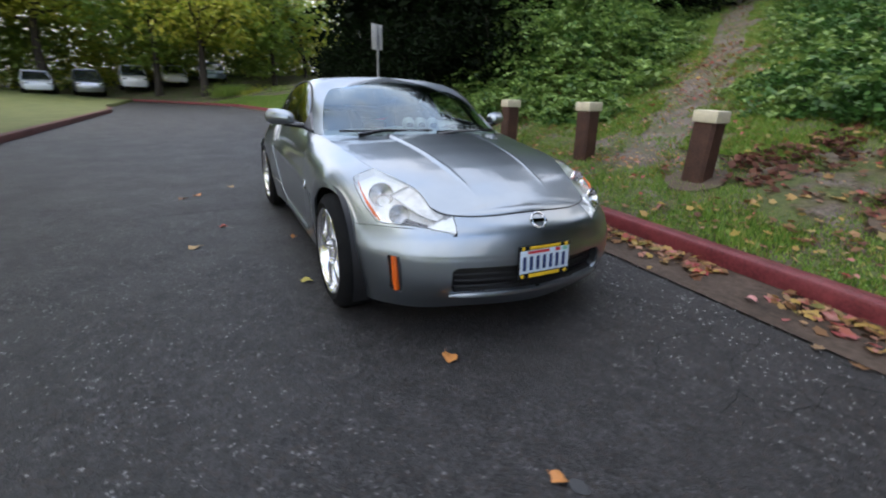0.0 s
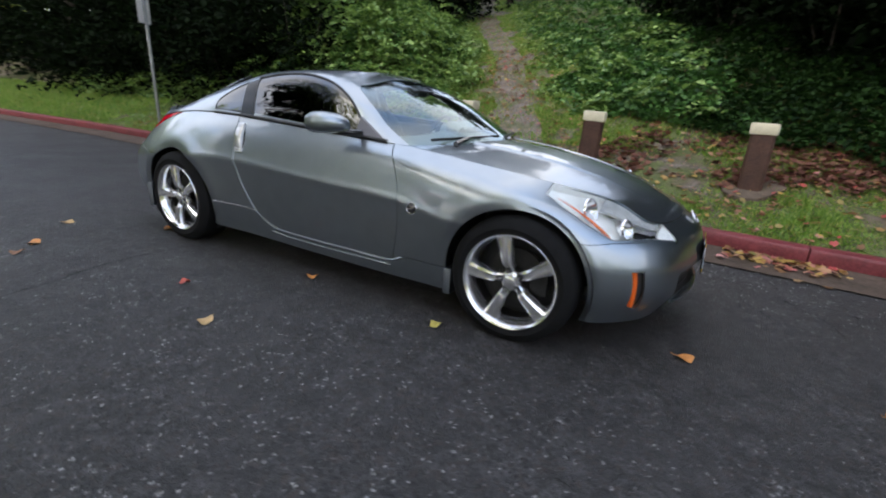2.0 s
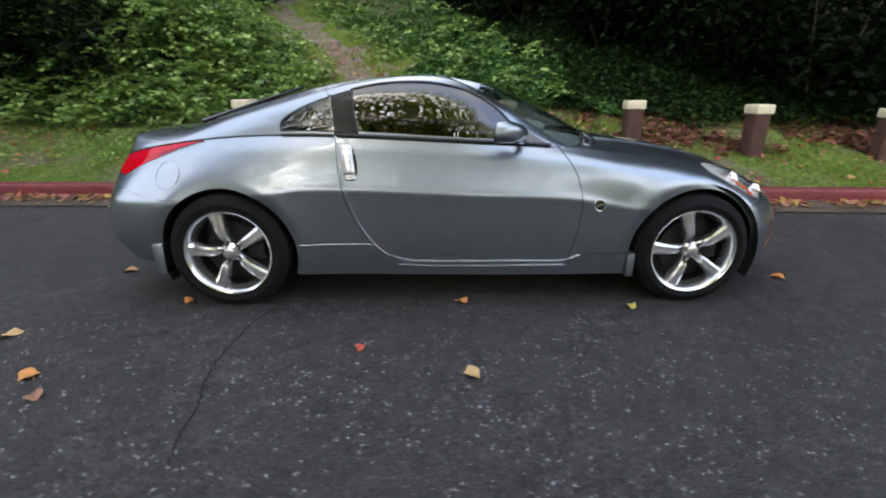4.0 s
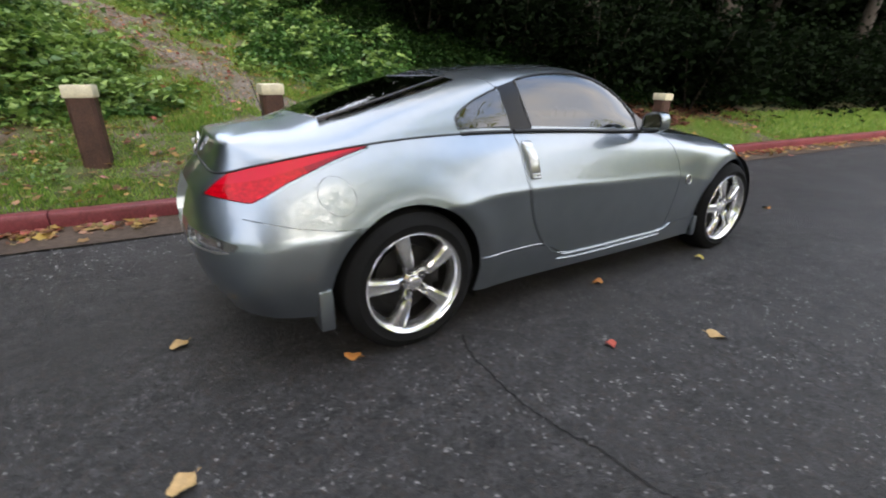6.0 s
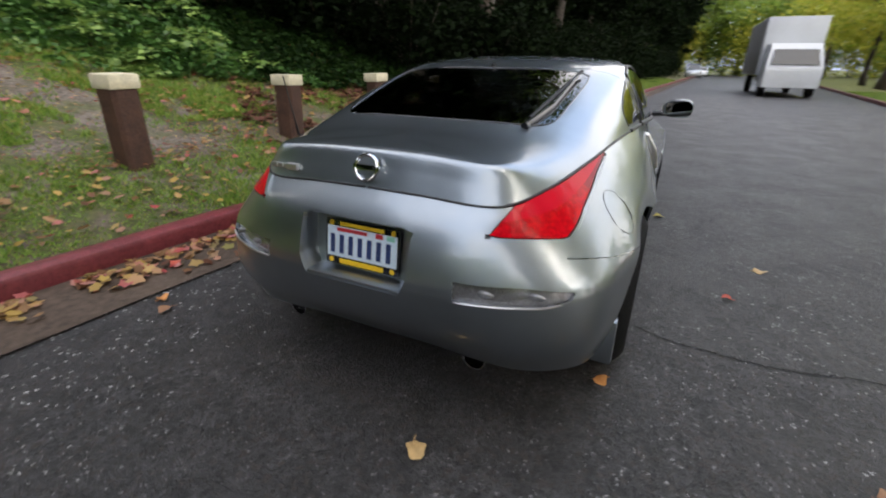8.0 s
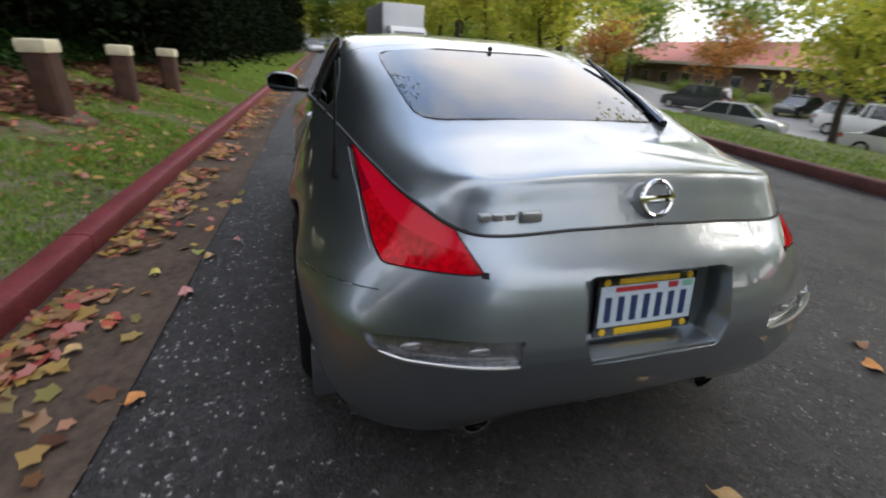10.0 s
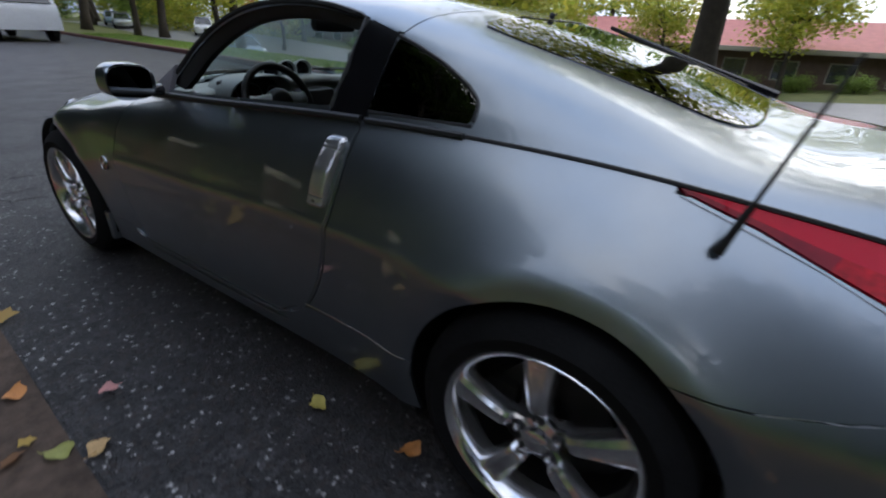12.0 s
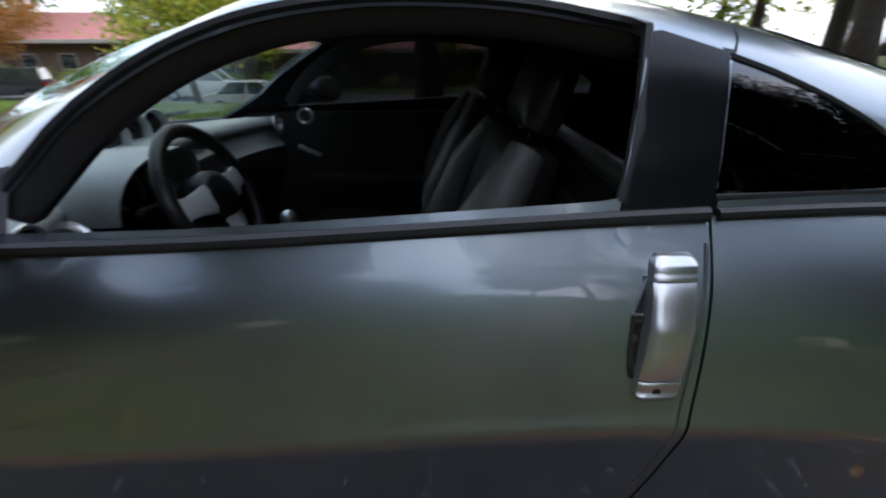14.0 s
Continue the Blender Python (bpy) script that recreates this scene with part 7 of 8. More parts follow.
for i, (px, py) in enumerate(spots):
    py = max(py, float(kerb_y(px)) + 3.4)
    plant(DARK[i % 3], (px, py, float(bank_z(px, py)) - 0.15), i * 67.0, (0.9 + 0.25 * ((i * 7) % 5) / 4) * (0.6 if -17 < px < -5 else 1.0), "tall dark evergreen with low dense boughs on the bank")

plant(DARK[2], (-3.3, 14.6, float(bank_z(-3.3, 14.6)) - 0.15), -126.0, 0.58, "young dark evergreen near the top of the bank")


def shrub_kind(rad, tall, count, size, leafmat, seed):
    rng = np.random.default_rng(seed)
    cen = [np.array([0, 0, tall * 0.4])] + [np.array([rad * math.cos(a) * rng.uniform(0.3, 0.8), rad * math.sin(a) * rng.uniform(0.3, 0.8), tall * rng.uniform(0.2, 0.8)]) for a in np.linspace(0, 6.28, 13)]
    pts = np.concatenate([c + rng.normal(size=(count // len(cen), 3)) * np.array([rad * 0.3, rad * 0.3, tall * 0.2]) for c in cen])
    tmp = raw_mesh("foliage", leaf_quads(pts, size, 0.4, rng), np.full(len(pts), 4), leafmat)
    lm = tmp.data
    bpy.data.objects.remove(tmp)
    bm = bmesh.new()
    for a in np.linspace(0, 6.28, 6)[:-1]:
        tube(bm, [(0, 0, -0.1), (rad * 0.3 * math.cos(a), rad * 0.3 * math.sin(a), tall * 0.4), (rad * 0.55 * math.cos(a), rad * 0.55 * math.sin(a), tall * 0.8)], [0.03, 0.02, 0.008], 5)
    me = bpy.data.meshes.new("stems")
    bm.to_mesh(me)
    bm.free()
    me.materials.append(BARK)
    return me, lm


def bush(kind, at, rz, scale, label, group):
    root = thing("shrub", label, "shrub", at, rz, group)
    root.scale = (scale, scale, scale)
    for nm, me in zip(("woody_base", "foliage"), kind):
        ob = new(nm, me)
        ob.parent = root


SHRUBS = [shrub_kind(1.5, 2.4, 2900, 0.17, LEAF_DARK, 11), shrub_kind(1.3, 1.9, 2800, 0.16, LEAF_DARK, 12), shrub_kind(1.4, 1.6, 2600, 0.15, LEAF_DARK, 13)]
i = 0
for px in np.arange(6.2, 60, 1.9):
    py = float(kerb_y(px)) + 2.5 + 0.5 * math.sin(px * 1.3)
    bush(SHRUBS[i % 3], (px, py, float(bank_z(px, py)) - 0.1), i * 51.0, 0.85 + 0.25 * math.sin(px * 2.1) ** 2, "dense dark shrub at the foot of the trees", "shrubs along the verge")
    i += 1
for px, py, k in ((3.6, 7.6, 1), (5.2, 6.0, 0), (2.0, 9.6, 1), (4.4, 9.0, 0), (0.8, 11.5, 1), (2.8, 12.0, 0), (6.8, 8.6, 1), (9.0, 5.6, 0), (-6.9, 5.6, 0), (-8.4, 4.9, 1), (-10.2, 5.0, 0), (-12.4, 4.8, 1), (-14.8, 5.0, 0), (-8.3, 10.3, 1), (-6.6, 12.6, 0), (-17.4, 5.2, 1), (-20.5, 5.4, 0), (-24.0, 5.6, 1)):
    bush(SHRUBS[k], (px, py, float(bank_z(px, py)) - 0.1), i * 51.0, 1.0, "dense dark shrub among the trees on the bank", "shrubs on the bank")
    i += 1

for px, py, sc in ((-10.8, 7.8, 2.2), (-13.5, 8.6, 2.3), (-16.6, 8.2, 2.3), (-19.6, 8.4, 2.4), (-23.0, 8.6, 2.4), (-14.0, 12.4, 2.6), (-18.2, 12.8, 2.7), (-22.5, 12.6, 2.7), (-9.0, 10.4, 2.2), (-26.5, 9.5, 2.6), (-10.4, 14.0, 2.6), (11.5, 9.4, 2.3), (15.8, 8.8, 2.4), (20.0, 8.8, 2.4), (24.2, 8.2, 2.4), (28.4, 8.0, 2.4), (33.0, 7.6, 2.5), (38.0, 7.2, 2.5), (44.0, 6.8, 2.6), (7.6, 11.4, 2.3), (9.0, 14.2, 2.5), (13.5, 13.5, 2.6), (18.0, 13.5, 2.6)):
    bush(SHRUBS[i % 2], (px, py, float(bank_z(px, py)) - 0.2), i * 51.0, sc, "tall dark undergrowth between the trees on the bank", "undergrowth on the bank")
    i += 1

# ---- across the road: trees, parked cars, a long low building, a lorry ----
# darker copy of the green leaf, so crowns read as backlit silhouettes
LEAF_TALL = leaf_mat("shaded_green_leaf", (0.03, 0.055, 0.012), (0.11, 0.16, 0.035), 0.6, thin=0.4, spec=0.2)
TALL = tree_kind(15.0, 0.30, 5.2, LEAF_TALL, 17000, 0.178, 18, 26, 0.42)
for px, py, sc, word in ((9.0, 7.2, 1.1, "tall tree on the bank with boughs over the road"), (4.3, 8.3, 0.65, "tall tree on the bank with boughs over the road"), (-8.4, -7.6, 0.9, "tall roadside tree with boughs over the road")):
    plant(TALL, (px, py, float(bank_z(px, py)) - 0.2 if py > 0 else 0.0), px * 40.0, sc, word, group="tall trees beside the road")
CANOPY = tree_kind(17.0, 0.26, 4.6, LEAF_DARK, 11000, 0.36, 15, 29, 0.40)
for i, (px, py, sc) in enumerate(((5.8, 9.6, 0.60), (-8.2, 8.4, 0.55), (-5.4, 15.0, 0.5), (10.2, 9.2, 0.62), (-11.8, 9.0, 0.6), (15.0, 8.8, 0.65), (-15.5, 9.4, 0.65), (20.0, 8.4, 0.7))):
    plant(CANOPY, (px, py, float(bank_z(px, py)) - 0.2), i * 71.0, sc, "tall dark tree with a high crown on the bank", group="tall trees beside the road")
plant(DARK[1], (-8.8, -8.8, 0.0), -410.0, 0.85, "dense dark roadside tree beyond the road", group="tall trees beside the road")
plant(TALL, (11.6, 4.9, float(bank_z(11.6, 4.9)) - 0.2), 200.0, 1.05, "tall tree on the bank with boughs over the road", group="tall trees beside the road")
BROAD = tree_kind(12.5, 0.28, 5.4, LEAF_YEL, 22000, 0.192, 22, 25, 0.22)
MAPLES = [tree_kind(9.5, 0.28, 4.2, LEAF_YEL, 5600, 0.30, 13, 21, 0.26), tree_kind(8.0, 0.18, 3.6, LEAF_YEL, 4800, 0.29, 12, 22, 0.26), tree_kind(9.5, 0.2, 3.8, LEAF_GREEN, 4300, 0.34, 11, 23, 0.15), tree_kind(5.5, 0.13, 2.2, LEAF_ORANGE, 4000, 0.17, 9, 24, 0.3)]
for i, (px, py, k, sc, word) in enumerate([
    (-0.3, -9.6, 0, 1.05, "broad maple with yellow-green autumn leaves"), (10.0, -20.0, 1, 1.0, "young maple turning yellow in the car park"), (25.5, -16.0, 0, 1.1, "maple with yellow-green leaves on the grass strip"), (33.0, -13.5, 1, 1.1, "maple with yellow-green leaves on the grass strip"),
    (42.0, -14.0, 0, 1.2, "maple with yellow-green leaves on the grass strip"), (52.0, -15.5, 1, 1.3, "maple with yellow-green leaves by the road"), (-12.0, -16.5, 0, 0.9, "broad maple with dark limbs and yellow leaves"), (36.0, -27.0, 3, 1.2, "small maple with orange autumn leaves"), (29.0, -33.0, 3, 1.2, "small maple with orange autumn leaves"),
    (20.0, -37.0, 2, 1.0, "green tree before the low building"), (14.0, -36.5, 1, 0.9, "yellowing tree before the low building"), (44.0, -36.0, 2, 1.2, "green tree beside the car park"), (6.0, -37.5, 1, 0.9, "yellowing tree before the low building"), (-2.0, -37.0, 1, 1.0, "yellowing tree before the low building"), (-12.0, -35.0, 2, 1.0, "green tree at the end of the car park"),
    (62.0, -22.0, 2, 1.5, "tall green tree by the road"), (75.0, -17.0, 1, 1.6, "tall yellowing tree by the road"), (90.0, -19.0, 2, 1.7, "tall green tree far along the road"), (70.0, -34.0, 2, 1.5, "tall green tree behind the car park"), (55.0, -42.0, 2, 1.4, "tall green tree behind the car park"),
    (-36.0, -4.0, 2, 1.2, "green tree at the bend of the road"), (-40.0, -11.0, 0, 1.3, "yellow-green tree behind parked cars"), (-43.0, -19.0, 2, 1.4, "green tree behind parked cars"), (-37.0, -27.0, 0, 1.3, "yellow-green tree behind parked cars"), (-46.0, 3.0, 2, 1.4, "green tree at the bend of the road"), (-30.0, -30.0, 2, 1.4, "green tree behind parked cars"), (-50.0, -9.0, 2, 1.7, "tall green tree behind parked cars"), (-24.0, -22.0, 0, 1.1, "yellow-green tree on the lawn"), (-38.0, 6.5, 1, 1.2, "yellowing tree at the bend of the road"),
    (-33.5, -1.0, 0, 1.0, "yellow-green tree at the bend of the road"), (-42.0, -3.0, 2, 1.6, "tall green tree at the bend of the road"), (-38.0, -15.0, 0, 1.5, "tall yellow-green tree behind parked cars"), (-45.0, -14.0, 2, 1.8, "tall green tree behind parked cars"), (-41.0, -24.0, 0, 1.6, "tall yellow-green tree behind parked cars"), (-35.0, 4.0, 2, 1.1, "green tree at the bend of the road"), (-48.0, -30.0, 2, 1.8, "tall green tree behind parked cars"), (-33.0, -36.0, 0, 1.6, "tall yellow-green tree on the lawn"), (-20.0, -33.0, 2, 1.5, "tall green tree on the lawn"),
    (22.5, -12.6, 1, 0.9, "maple with yellow-green leaves above the car park"), (47.0, -22.0, 0, 1.4, "maple with yellow-green leaves by the road"), (38.0, -45.0, 2, 1.7, "tall green tree behind the building"), (15.0, -55.0, 2, 1.8, "tall green tree behind the building"), (0.0, -56.0, 2, 1.7, "tall green tree behind the building"), (26.0, -57.0, 0, 1.8, "tall yellow-green tree behind the building"), (-15.0, -55.0, 0, 1.8, "tall yellow-green tree behind the building"), (82.0, -30.0, 2, 2.0, "tall green tree far along the road"), (105.0, -10.0, 2, 2.2, "tall green tree at the end of the road"), (98.0, -3.0, 2, 1.7, "tall green tree at the end of the road"), (94.0, -12.0, 2, 1.6, "tall green tree at the end of the road"), (101.0, 5.0, 2, 1.8, "tall green tree at the end of the road"), (110.0, -20.0, 0, 2.2, "tall yellow-green tree at the end of the road")]):
    plant(BROAD if i in (0, 6) else MAPLES[k], (px, py, low_z(px, py) - 0.1), i * 83.0, sc, word, group="trees across the road")

HEDGE = [shrub_kind(1.1, 1.1, 2600, 0.12, LEAF_GREEN, 31), shrub_kind(1.0, 1.0, 2400, 0.12, LEAF_YEL, 32)]
for i, px in enumerate(np.arange(-6, 40, 3.1)):
    py = -37.8 + 0.4 * math.sin(px)
    bush(HEDGE[i % 2 if i % 3 == 0 else 0], (px, py, low_z(px, py)), i * 40.0, 0.9, "clipped green bush along the building", "bushes along the building")
for i, (px, py) in enumerate(((-31.5, 0.3), (-31.0, 1.8), (-29.5, 3.6), (-31.5, 5.0), (-33.0, 1.0), (-34.5, 3.0), (-33.5, 6.0))):
    bush(HEDGE[i % 2], (px, py, 0.2), i * 77.0, 0.9, "low garden shrub at the bend of the road", "shrubs at the bend")

THICKET = [shrub_kind(2.2, 4.2, 3400, 0.245, LEAF_YEL, 41), shrub_kind(2.3, 5.0, 3400, 0.26, LEAF_GREEN, 42)]
for i, k in enumerate(np.linspace(0, 1, 16)):
    px, py = -44.5 - 2.0 * math.sin(i * 2.1), -26 + 40 * k
    bush(THICKET[i % 2], (px, py, low_z(px, py) - 0.2 if py < -5 else max(0.2, float(bank_z(px, py)) * 0.5)), i * 63.0, 1.3, "tall yellow-green thicket beyond the bend", "thicket beyond the bend")

for i, (px, py) in enumerate(((58.0, -29.0), (63.0, -33.0), (54.0, -33.5), (67.0, -29.0), (51.0, -37.0), (72.0, -33.0))):
    bush(THICKET[1 if i % 2 else 0], (px, py, low_z(px, py) - 0.2), i * 59.0, 1.4, "tall green bush behind the parked cars", "bushes behind the car park")
for i in range(14):
    px, py = 97 + 5 * math.sin(i * 1.9), -50 + 4.3 * i
    bush(THICKET[1 if i % 3 else 0], (px, py, 0.0), i * 47.0, 2.1, "tall green thicket at the far end of the road", "thicket at the road's end")

CARGLASS = mat("dark_car_glass", (0.02, 0.025, 0.03), 0.06, var=0.1, scale=5, coat=0.8)
PAINTS = {k: paint_mat("car_paint_" + k, c) for k, c in (("white", (0.72, 0.73, 0.74)), ("silver", (0.42, 0.44, 0.46)), ("blue", (0.28, 0.36, 0.46)), ("black", (0.02, 0.022, 0.028)), ("beige", (0.45, 0.43, 0.38)))}
for k in ("white", "black"):
    PAINTS[k].node_tree.nodes["Principled BSDF"].inputs["Metallic"].default_value = 0.05


def parked_car(at, rz, paint, kind, label):
    """A parked car in outline: shell, roof, glass, four wheels, lamps."""
    root = thing("parked_car", label, "car", at, rz, "cars in the car park")
    L, W, H, deck = {"saloon": (4.6, 1.76, 1.44, (1.25, -1.55)), "suv": (4.6, 1.82, 1.74, (1.15, -2.15)), "pickup": (5.3, 1.9, 1.78, (1.2, -0.55))}[kind]
    belt = H * 0.60
    bm = bmesh.new()
    xs = [L / 2, L / 2 - 0.08, L / 2 - 0.45, deck[0], 0.3, deck[1], -L / 2 + 0.4, -L / 2 + 0.06, -L / 2]
    tops = [belt * 0.62, belt * 0.80, belt * 0.90, belt, belt * 1.02, belt * 1.04, belt * 1.02, belt * 0.95, belt * 0.6]
    half = [0.72, 0.84, 0.95, 1, 1, 1, 0.97, 0.90, 0.78]
    rows = []
    for x, z, q in zip(xs, tops, half):
        y = W / 2 * q
        prof = [(y * 0.88, 0.24), (y, 0.38), (y, z * 0.72), (y * 0.93, z), (y * 0.5, z + 0.02), (-y * 0.5, z + 0.02), (-y * 0.93, z), (-y, z * 0.72), (-y, 0.38), (-y * 0.88, 0.24)]
        rows.append([bm.verts.new((x, a, b)) for a, b in prof])
    for a, b in zip(rows, rows[1:]):
        for k in range(10):
            bm.faces.new((a[k], a[(k + 1) % 10], b[(k + 1) % 10], b[k]))
    bm.faces.new(rows[0]), bm.faces.new(rows[-1])
    bmesh.ops.recalc_face_normals(bm, faces=bm.faces)
    part("body", bm, paint, root, "", 50)
    top = [(deck[0], belt + 0.01), (deck[0] - 0.72, H - 0.05), (-0.1, H), (deck[1] + (0.12 if kind != "saloon" else 0.62), H - 0.04), (deck[1], belt + 0.02)]
    bm = bmesh.new()
    rows = []
    for x, z in top:
        k = (z - belt) / (H - belt)
        y = W / 2 * (0.92 - 0.2 * k)
        rows.append([bm.verts.new((x, s * y, z)) for s in (1, -1)] + [bm.verts.new((x, s * W / 2 * 0.92, belt)) for s in (-1, 1)])
    for a, b in zip(rows, rows[1:]):
        for k in range(4):
            bm.faces.new((a[k], a[(k + 1) % 4], b[(k + 1) % 4], b[k]))
    bmesh.ops.recalc_face_normals(bm, faces=bm.faces)
    part("window_band", bm, CARGLASS, root, "dark reflecting windows", 30)
    bm = bmesh.new()
    x0, x1 = top[1][0] + 0.06, top[3][0] - 0.04
    box(bm, (x1, -W / 2 * 0.73, H - 0.06), (x0, W / 2 * 0.73, H + 0.015), 0.03)
    roof = part("roof", bm, paint, root, "", 50)
    for s in (1, -1):
        for (xa, za), (xb, zb) in (((deck[0] + 0.02, belt), (top[1][0], H - 0.04)), ((deck[1], belt), (top[3][0], H - 0.04)), ((-0.15, belt), (-0.12, H - 0.03))):
            bm = bmesh.new()
            tube(bm, [(xa, s * W / 2 * 0.925, za), (xb, s * W / 2 * 0.725, zb)], 0.04, 6)
            part("pillar", bm, paint, roof)
        for x in (L / 2 - 0.86, -L / 2 + 0.92):
            bm = bmesh.new()
            m = Matrix.Translation((x, s * (W / 2 - 0.11), 0.32)) @ pose(0, 0, 0, -90 * s, 0, 0)
            lathe(bm, [(0.20, -0.10), (0.31, -0.10), (0.325, -0.06), (0.325, 0.09), (0.31, 0.115), (0.20, 0.115)], m, 24)
            wh = part("wheel", bm, RUBBER, root, "", 40)
            bm = bmesh.new()
            lathe(bm, [(0.0005, 0.10), (0.06, 0.105), (0.19, 0.10), (0.205, 0.116)], m, 20)
            part("rim", bm, SATIN, wh, "", 40)
        bm = bmesh.new()
        box(bm, (L / 2 - 0.16, s * (W / 2 - 0.42), belt * 0.66), (L / 2 - 0.03, s * (W / 2 - 0.14), belt * 0.78), 0.02)
        part("headlight", bm, LAMP_IN, root)
        bm = bmesh.new()
        box(bm, (-L / 2 + 0.02, s * (W / 2 - 0.36), belt * 0.72), (-L / 2 + 0.14, s * (W / 2 - 0.10), belt * 0.92), 0.02)
        part("tail_lamp", bm, RED_LENS, root)
    return root


for px, py, rz, colour, kind, label in [
    (25.0, -27.5, 20, "black", "suv", "dark SUV standing in the car park"), (15.4, -20.6, 205, "silver", "saloon", "silver saloon parked below the road"), (8.6, -22.4, 190, "white", "saloon", "white saloon parked below the road"), (13.3, -28.0, 185, "white", "pickup", "white van-like pickup in the car park"),
    (27.0, -16.8, 170, "blue", "saloon", "pale blue hatchback parked by a maple"), (30.5, -18.2, 172, "white", "saloon", "white saloon parked by a maple"), (22.5, -35.0, 100, "black", "saloon", "dark saloon in the far row"), (18.6, -33.5, 100, "silver", "saloon", "silver saloon in the far row"), (33.5, -20.0, 175, "silver", "suv", "silver SUV in the car park"),
    (43.0, -26.3, 150, "white", "saloon", "white car far across the park"), (50.0, -27.7, 150, "white", "suv", "white car far across the park"), (62.0, -24.0, 160, "blue", "saloon", "blue car far along the road"), (57.5, -23.0, 160, "silver", "saloon", "silver car far along the road"), (67.0, -27.0, 160, "white", "saloon", "white car far along the road"),
    (-38.5, -11.4, 15, "white", "saloon", "white car parked beyond the bend"), (-39.0, -8.6, 12, "silver", "suv", "silver car parked beyond the bend"), (-39.5, -5.8, 8, "white", "suv", "white car parked beyond the bend"), (-40.0, -3.1, 5, "white", "saloon", "white car parked beyond the bend"), (-40.0, -0.4, 5, "blue", "saloon", "blue car parked beyond the bend"),
    (68.0, -2.0, 184, "silver", "suv", "silver car parked far along the kerb"), (82.0, -3.3, 184, "white", "saloon", "white car parked far along the kerb")]:
    zz = float(bank_z(px, py)) if px < -30 and py > kerb_y(px) else 0.0 if py > -5 and px > 0 else low_z(px, py) + (0.05 if -10 < px < 75 else 0.0)
    parked_car((px, py, zz), rz, PAINTS[colour], kind, label)

ROOF = mat("faded_pink_roof_tile", (0.50, 0.19, 0.17), 0.75, var=0.2, scale=2.5, bump=0.3, bscale=20)
WALL = mat("brown_brick_wall", (0.15, 0.10, 0.08), 0.85, var=0.3, scale=3, bump=0.3, bscale=30)
FASCIA = mat("pale_fascia_board", (0.42, 0.38, 0.33), 0.7, var=0.15, scale=4)


def low_building(x0, x1, y, base, eaves, ridge, label):
    root = thing("low_building", label, "building", ((x0 + x1) / 2, y, base))
    hw = (x1 - x0) / 2
    bm = bmesh.new()
    box(bm, (-hw, -11, -0.3), (hw, 0, eaves - base), 0.0)
    wall = part("wall", bm, WALL, root, "brown brick wall")
    bm = bmesh.new()
    e, r = eaves - base, ridge - base
    vs = [bm.verts.new(p) for p in ((-hw - 0.8, 1.3, e), (hw + 0.8, 1.3, e), (hw + 0.8, -12.3, e), (-hw - 0.8, -12.3, e), (-hw + 3.5, -5.5, r), (hw - 3.5, -5.5, r))]
    for k in ((0, 1, 5, 4), (2, 3, 4, 5), (1, 2, 5), (3, 0, 4), (3, 2, 1, 0)):
        bm.faces.new([vs[i] for i in k])
    roof = part("roof", bm, ROOF, root, "faded pink hipped roof")
    bm = bmesh.new()
    box(bm, (-hw - 0.85, 1.28, e - 0.28), (hw + 0.85, 1.36, e + 0.04), 0.01)
    part("fascia", bm, FASCIA, roof)
    n = int((x1 - x0) / 3.2)
    for k in range(n):
        x = -hw + (k + 0.5) * 2 * hw / n
        win = new("window")
        win.parent = root
        bm = bmesh.new()
        for lo, hi in (((x - 0.75, -0.04, 0.85), (x - 0.68, 0.04, 2.2)), ((x + 0.68, -0.04, 0.85), (x + 0.75, 0.04, 2.2)), ((x - 0.68, -0.04, 0.85), (x + 0.68, 0.04, 0.93)), ((x - 0.68, -0.04, 2.12), (x + 0.68, 0.04, 2.2))):
            box(bm, lo, hi)
        part("window_frame", bm, FASCIA, win)
        bm = bmesh.new()
        box(bm, (x - 0.68, -0.02, 0.93), (x + 0.68, 0.012, 2.12))
        part("pane", bm, CARGLASS, win)


low_building(-26, 22, -40.5, -2.0, 0.95, 2.9, "long low brick building with a faded pink roof")
low_building(27, 58, -43.0, -1.6, 1.7, 4.2, "low brick building with a faded pink roof beyond trees")

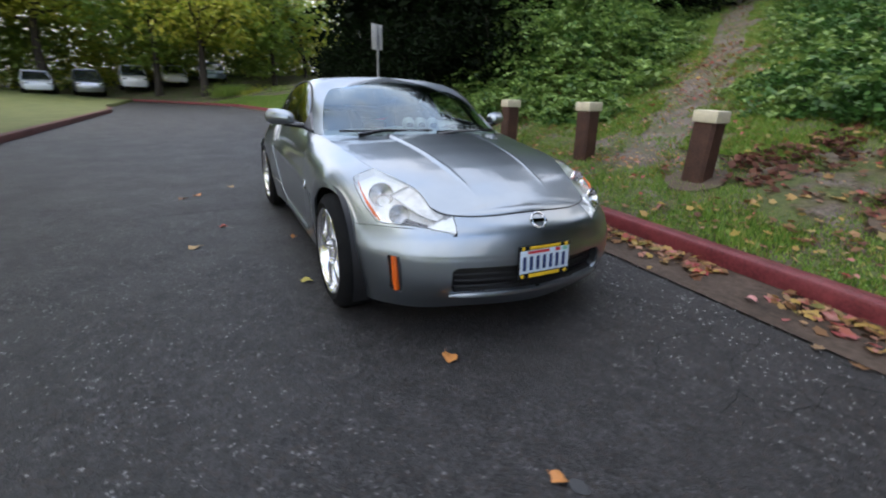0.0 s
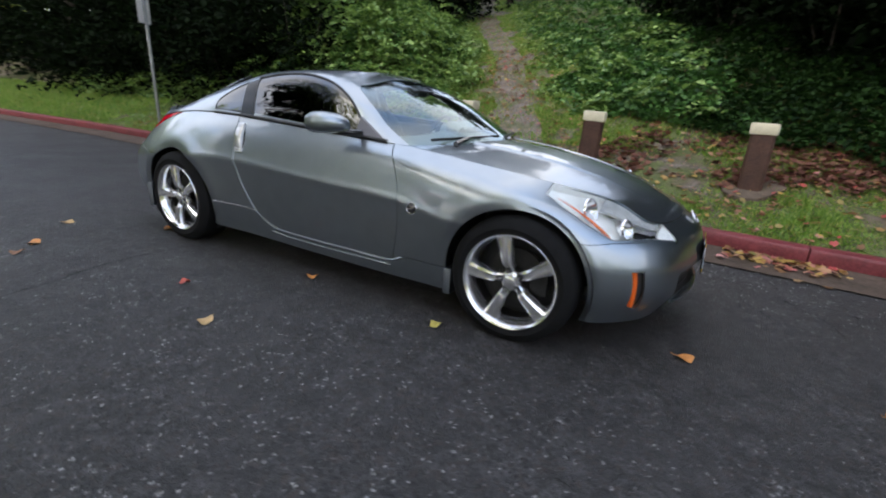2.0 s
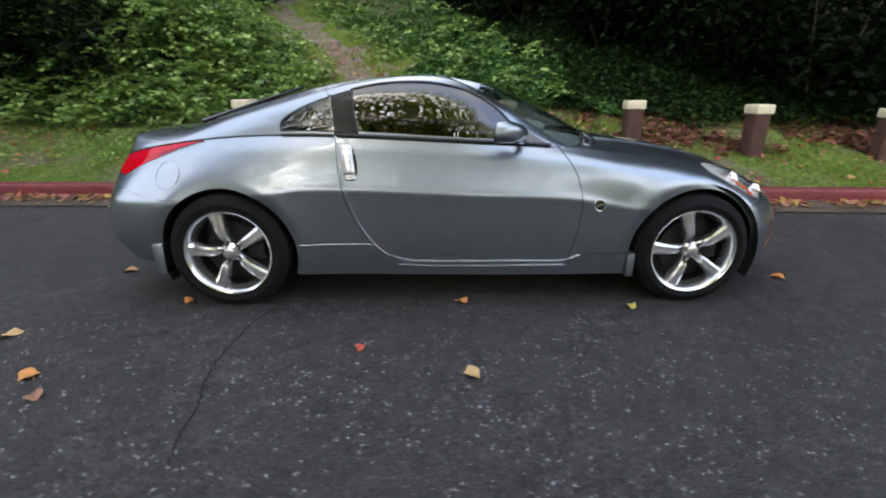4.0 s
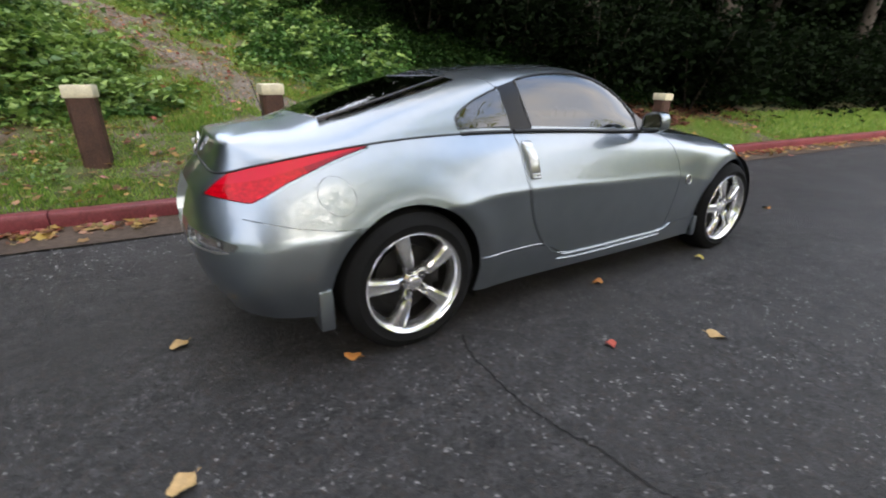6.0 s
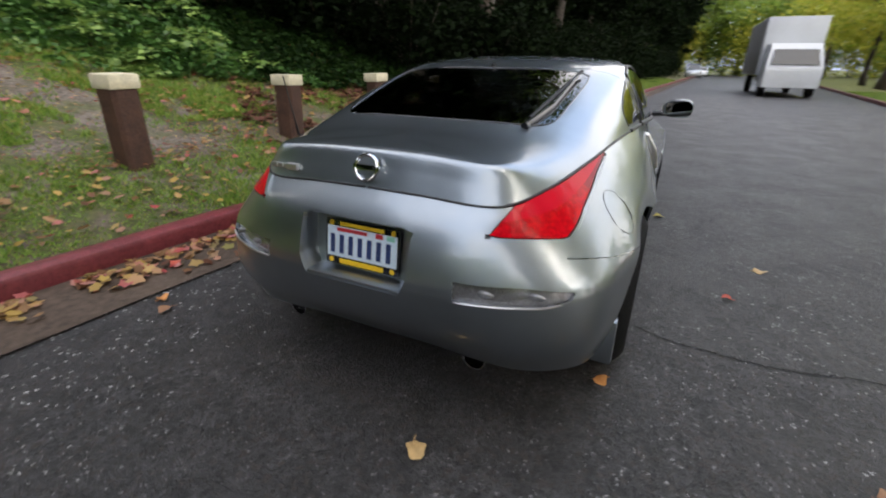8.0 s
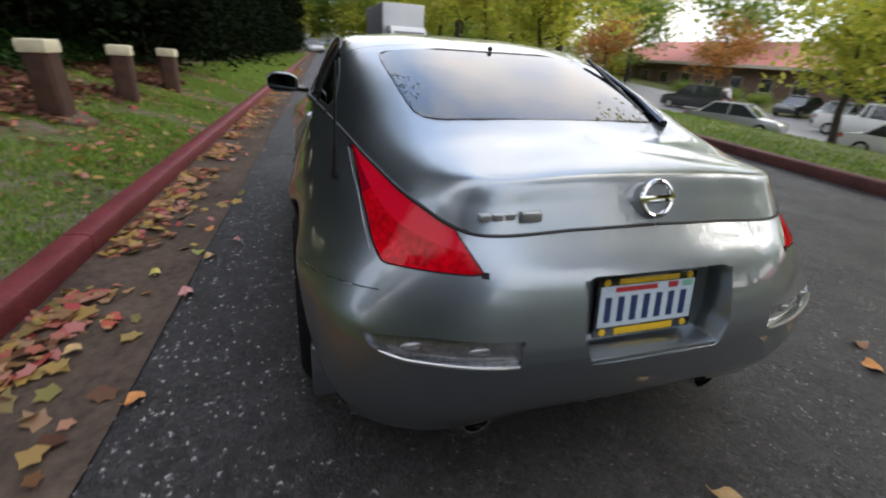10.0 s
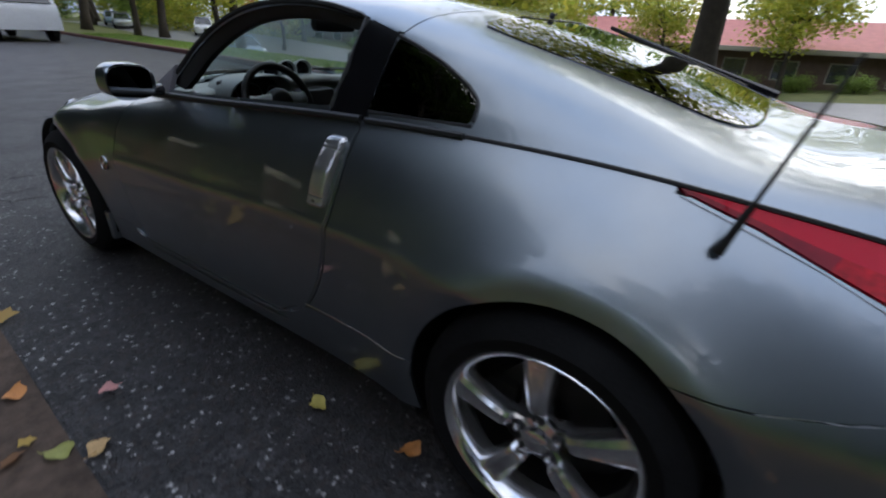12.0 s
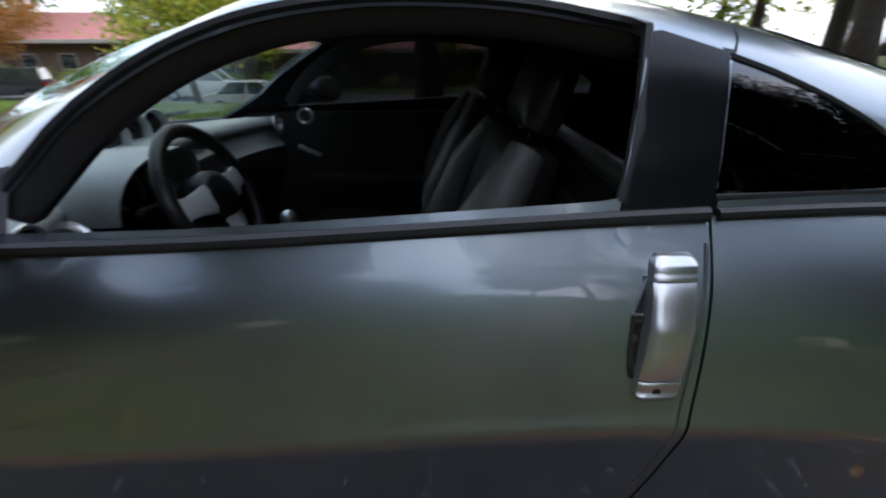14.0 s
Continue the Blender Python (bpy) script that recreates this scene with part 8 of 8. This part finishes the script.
# box lorry standing in the far lane
BOXW = mat("white_lorry_panel", (0.50, 0.52, 0.55), 0.4, var=0.08, scale=1.5)
# grey for the kerb-facing box side: its shade painted as colour
BOX_SHADE = mat("grey_lorry_side", (0.20, 0.20, 0.195), 0.5, var=0.15, scale=1.5)
lorry = thing("box_lorry", "white box lorry with a grey side in the far lane", "lorry", (24.0, -5.35, 0.0), 180)
bm = bmesh.new()
box(bm, (-7.6, -1.2, 0.95), (-1.2, 1.2, 3.55), 0.03)
cargo = part("cargo_box", bm, BOXW, lorry, "white box body")
bm = bmesh.new()
box(bm, (-7.5, -1.215, 1.0), (-1.3, -1.202, 3.5), 0.004)
part("side_panel", bm, BOX_SHADE, cargo, "dull grey side panel")
bm = bmesh.new()
rows = []
for z, f in ((0.45, 0.75), (1.15, 0.78), (1.35, 0.72), (2.1, 0.15), (2.35, -0.15)):
    y = 1.08 if z < 1.4 else 0.98
    rows.append([bm.verts.new(p) for p in ((f, y, z), (f, -y, z), (-1.15, -y, z), (-1.15, y, z))])
for a, b in zip(rows, rows[1:]):
    for k in range(4):
        bm.faces.new((a[k], a[(k + 1) % 4], b[(k + 1) % 4], b[k]))
bm.faces.new(rows[-1])
bmesh.ops.recalc_face_normals(bm, faces=bm.faces)
cab = part("cab", bm, BOXW, lorry, "white cab", 30)
bm = bmesh.new()
vs = [bm.verts.new(p) for p in ((0.70, 0.92, 1.42), (0.70, -0.92, 1.42), (0.20, -0.84, 2.07), (0.20, 0.84, 2.07))]
vs += [bm.verts.new(v.co + Vector((0.03, 0, 0.02))) for v in vs]
for k in ((4, 5, 6, 7), (0, 1, 5, 4), (1, 2, 6, 5), (2, 3, 7, 6), (3, 0, 4, 7)):
    bm.faces.new([vs[i] for i in k])
part("windscreen", bm, CARGLASS, cab, "dark blue-grey windscreen")
bm = bmesh.new()
box(bm, (-7.4, -0.45, 0.55), (-1.0, 0.45, 0.95), 0.02)
part("chassis", bm, BLACK, lorry, "black chassis")
for x in (-0.2, -5.6):
    for s in (1, -1):
        bm = bmesh.new()
        m = Matrix.Translation((x, s * 0.95, 0.45)) @ pose(0, 0, 0, -90 * s, 0, 0)
        lathe(bm, [(0.0005, 0.08), (0.22, 0.08), (0.26, 0.12), (0.44, 0.13), (0.455, 0.08), (0.455, -0.12), (0.2, -0.13)], m, 28)
        part("wheel", bm, RUBBER, lorry, "", 40)
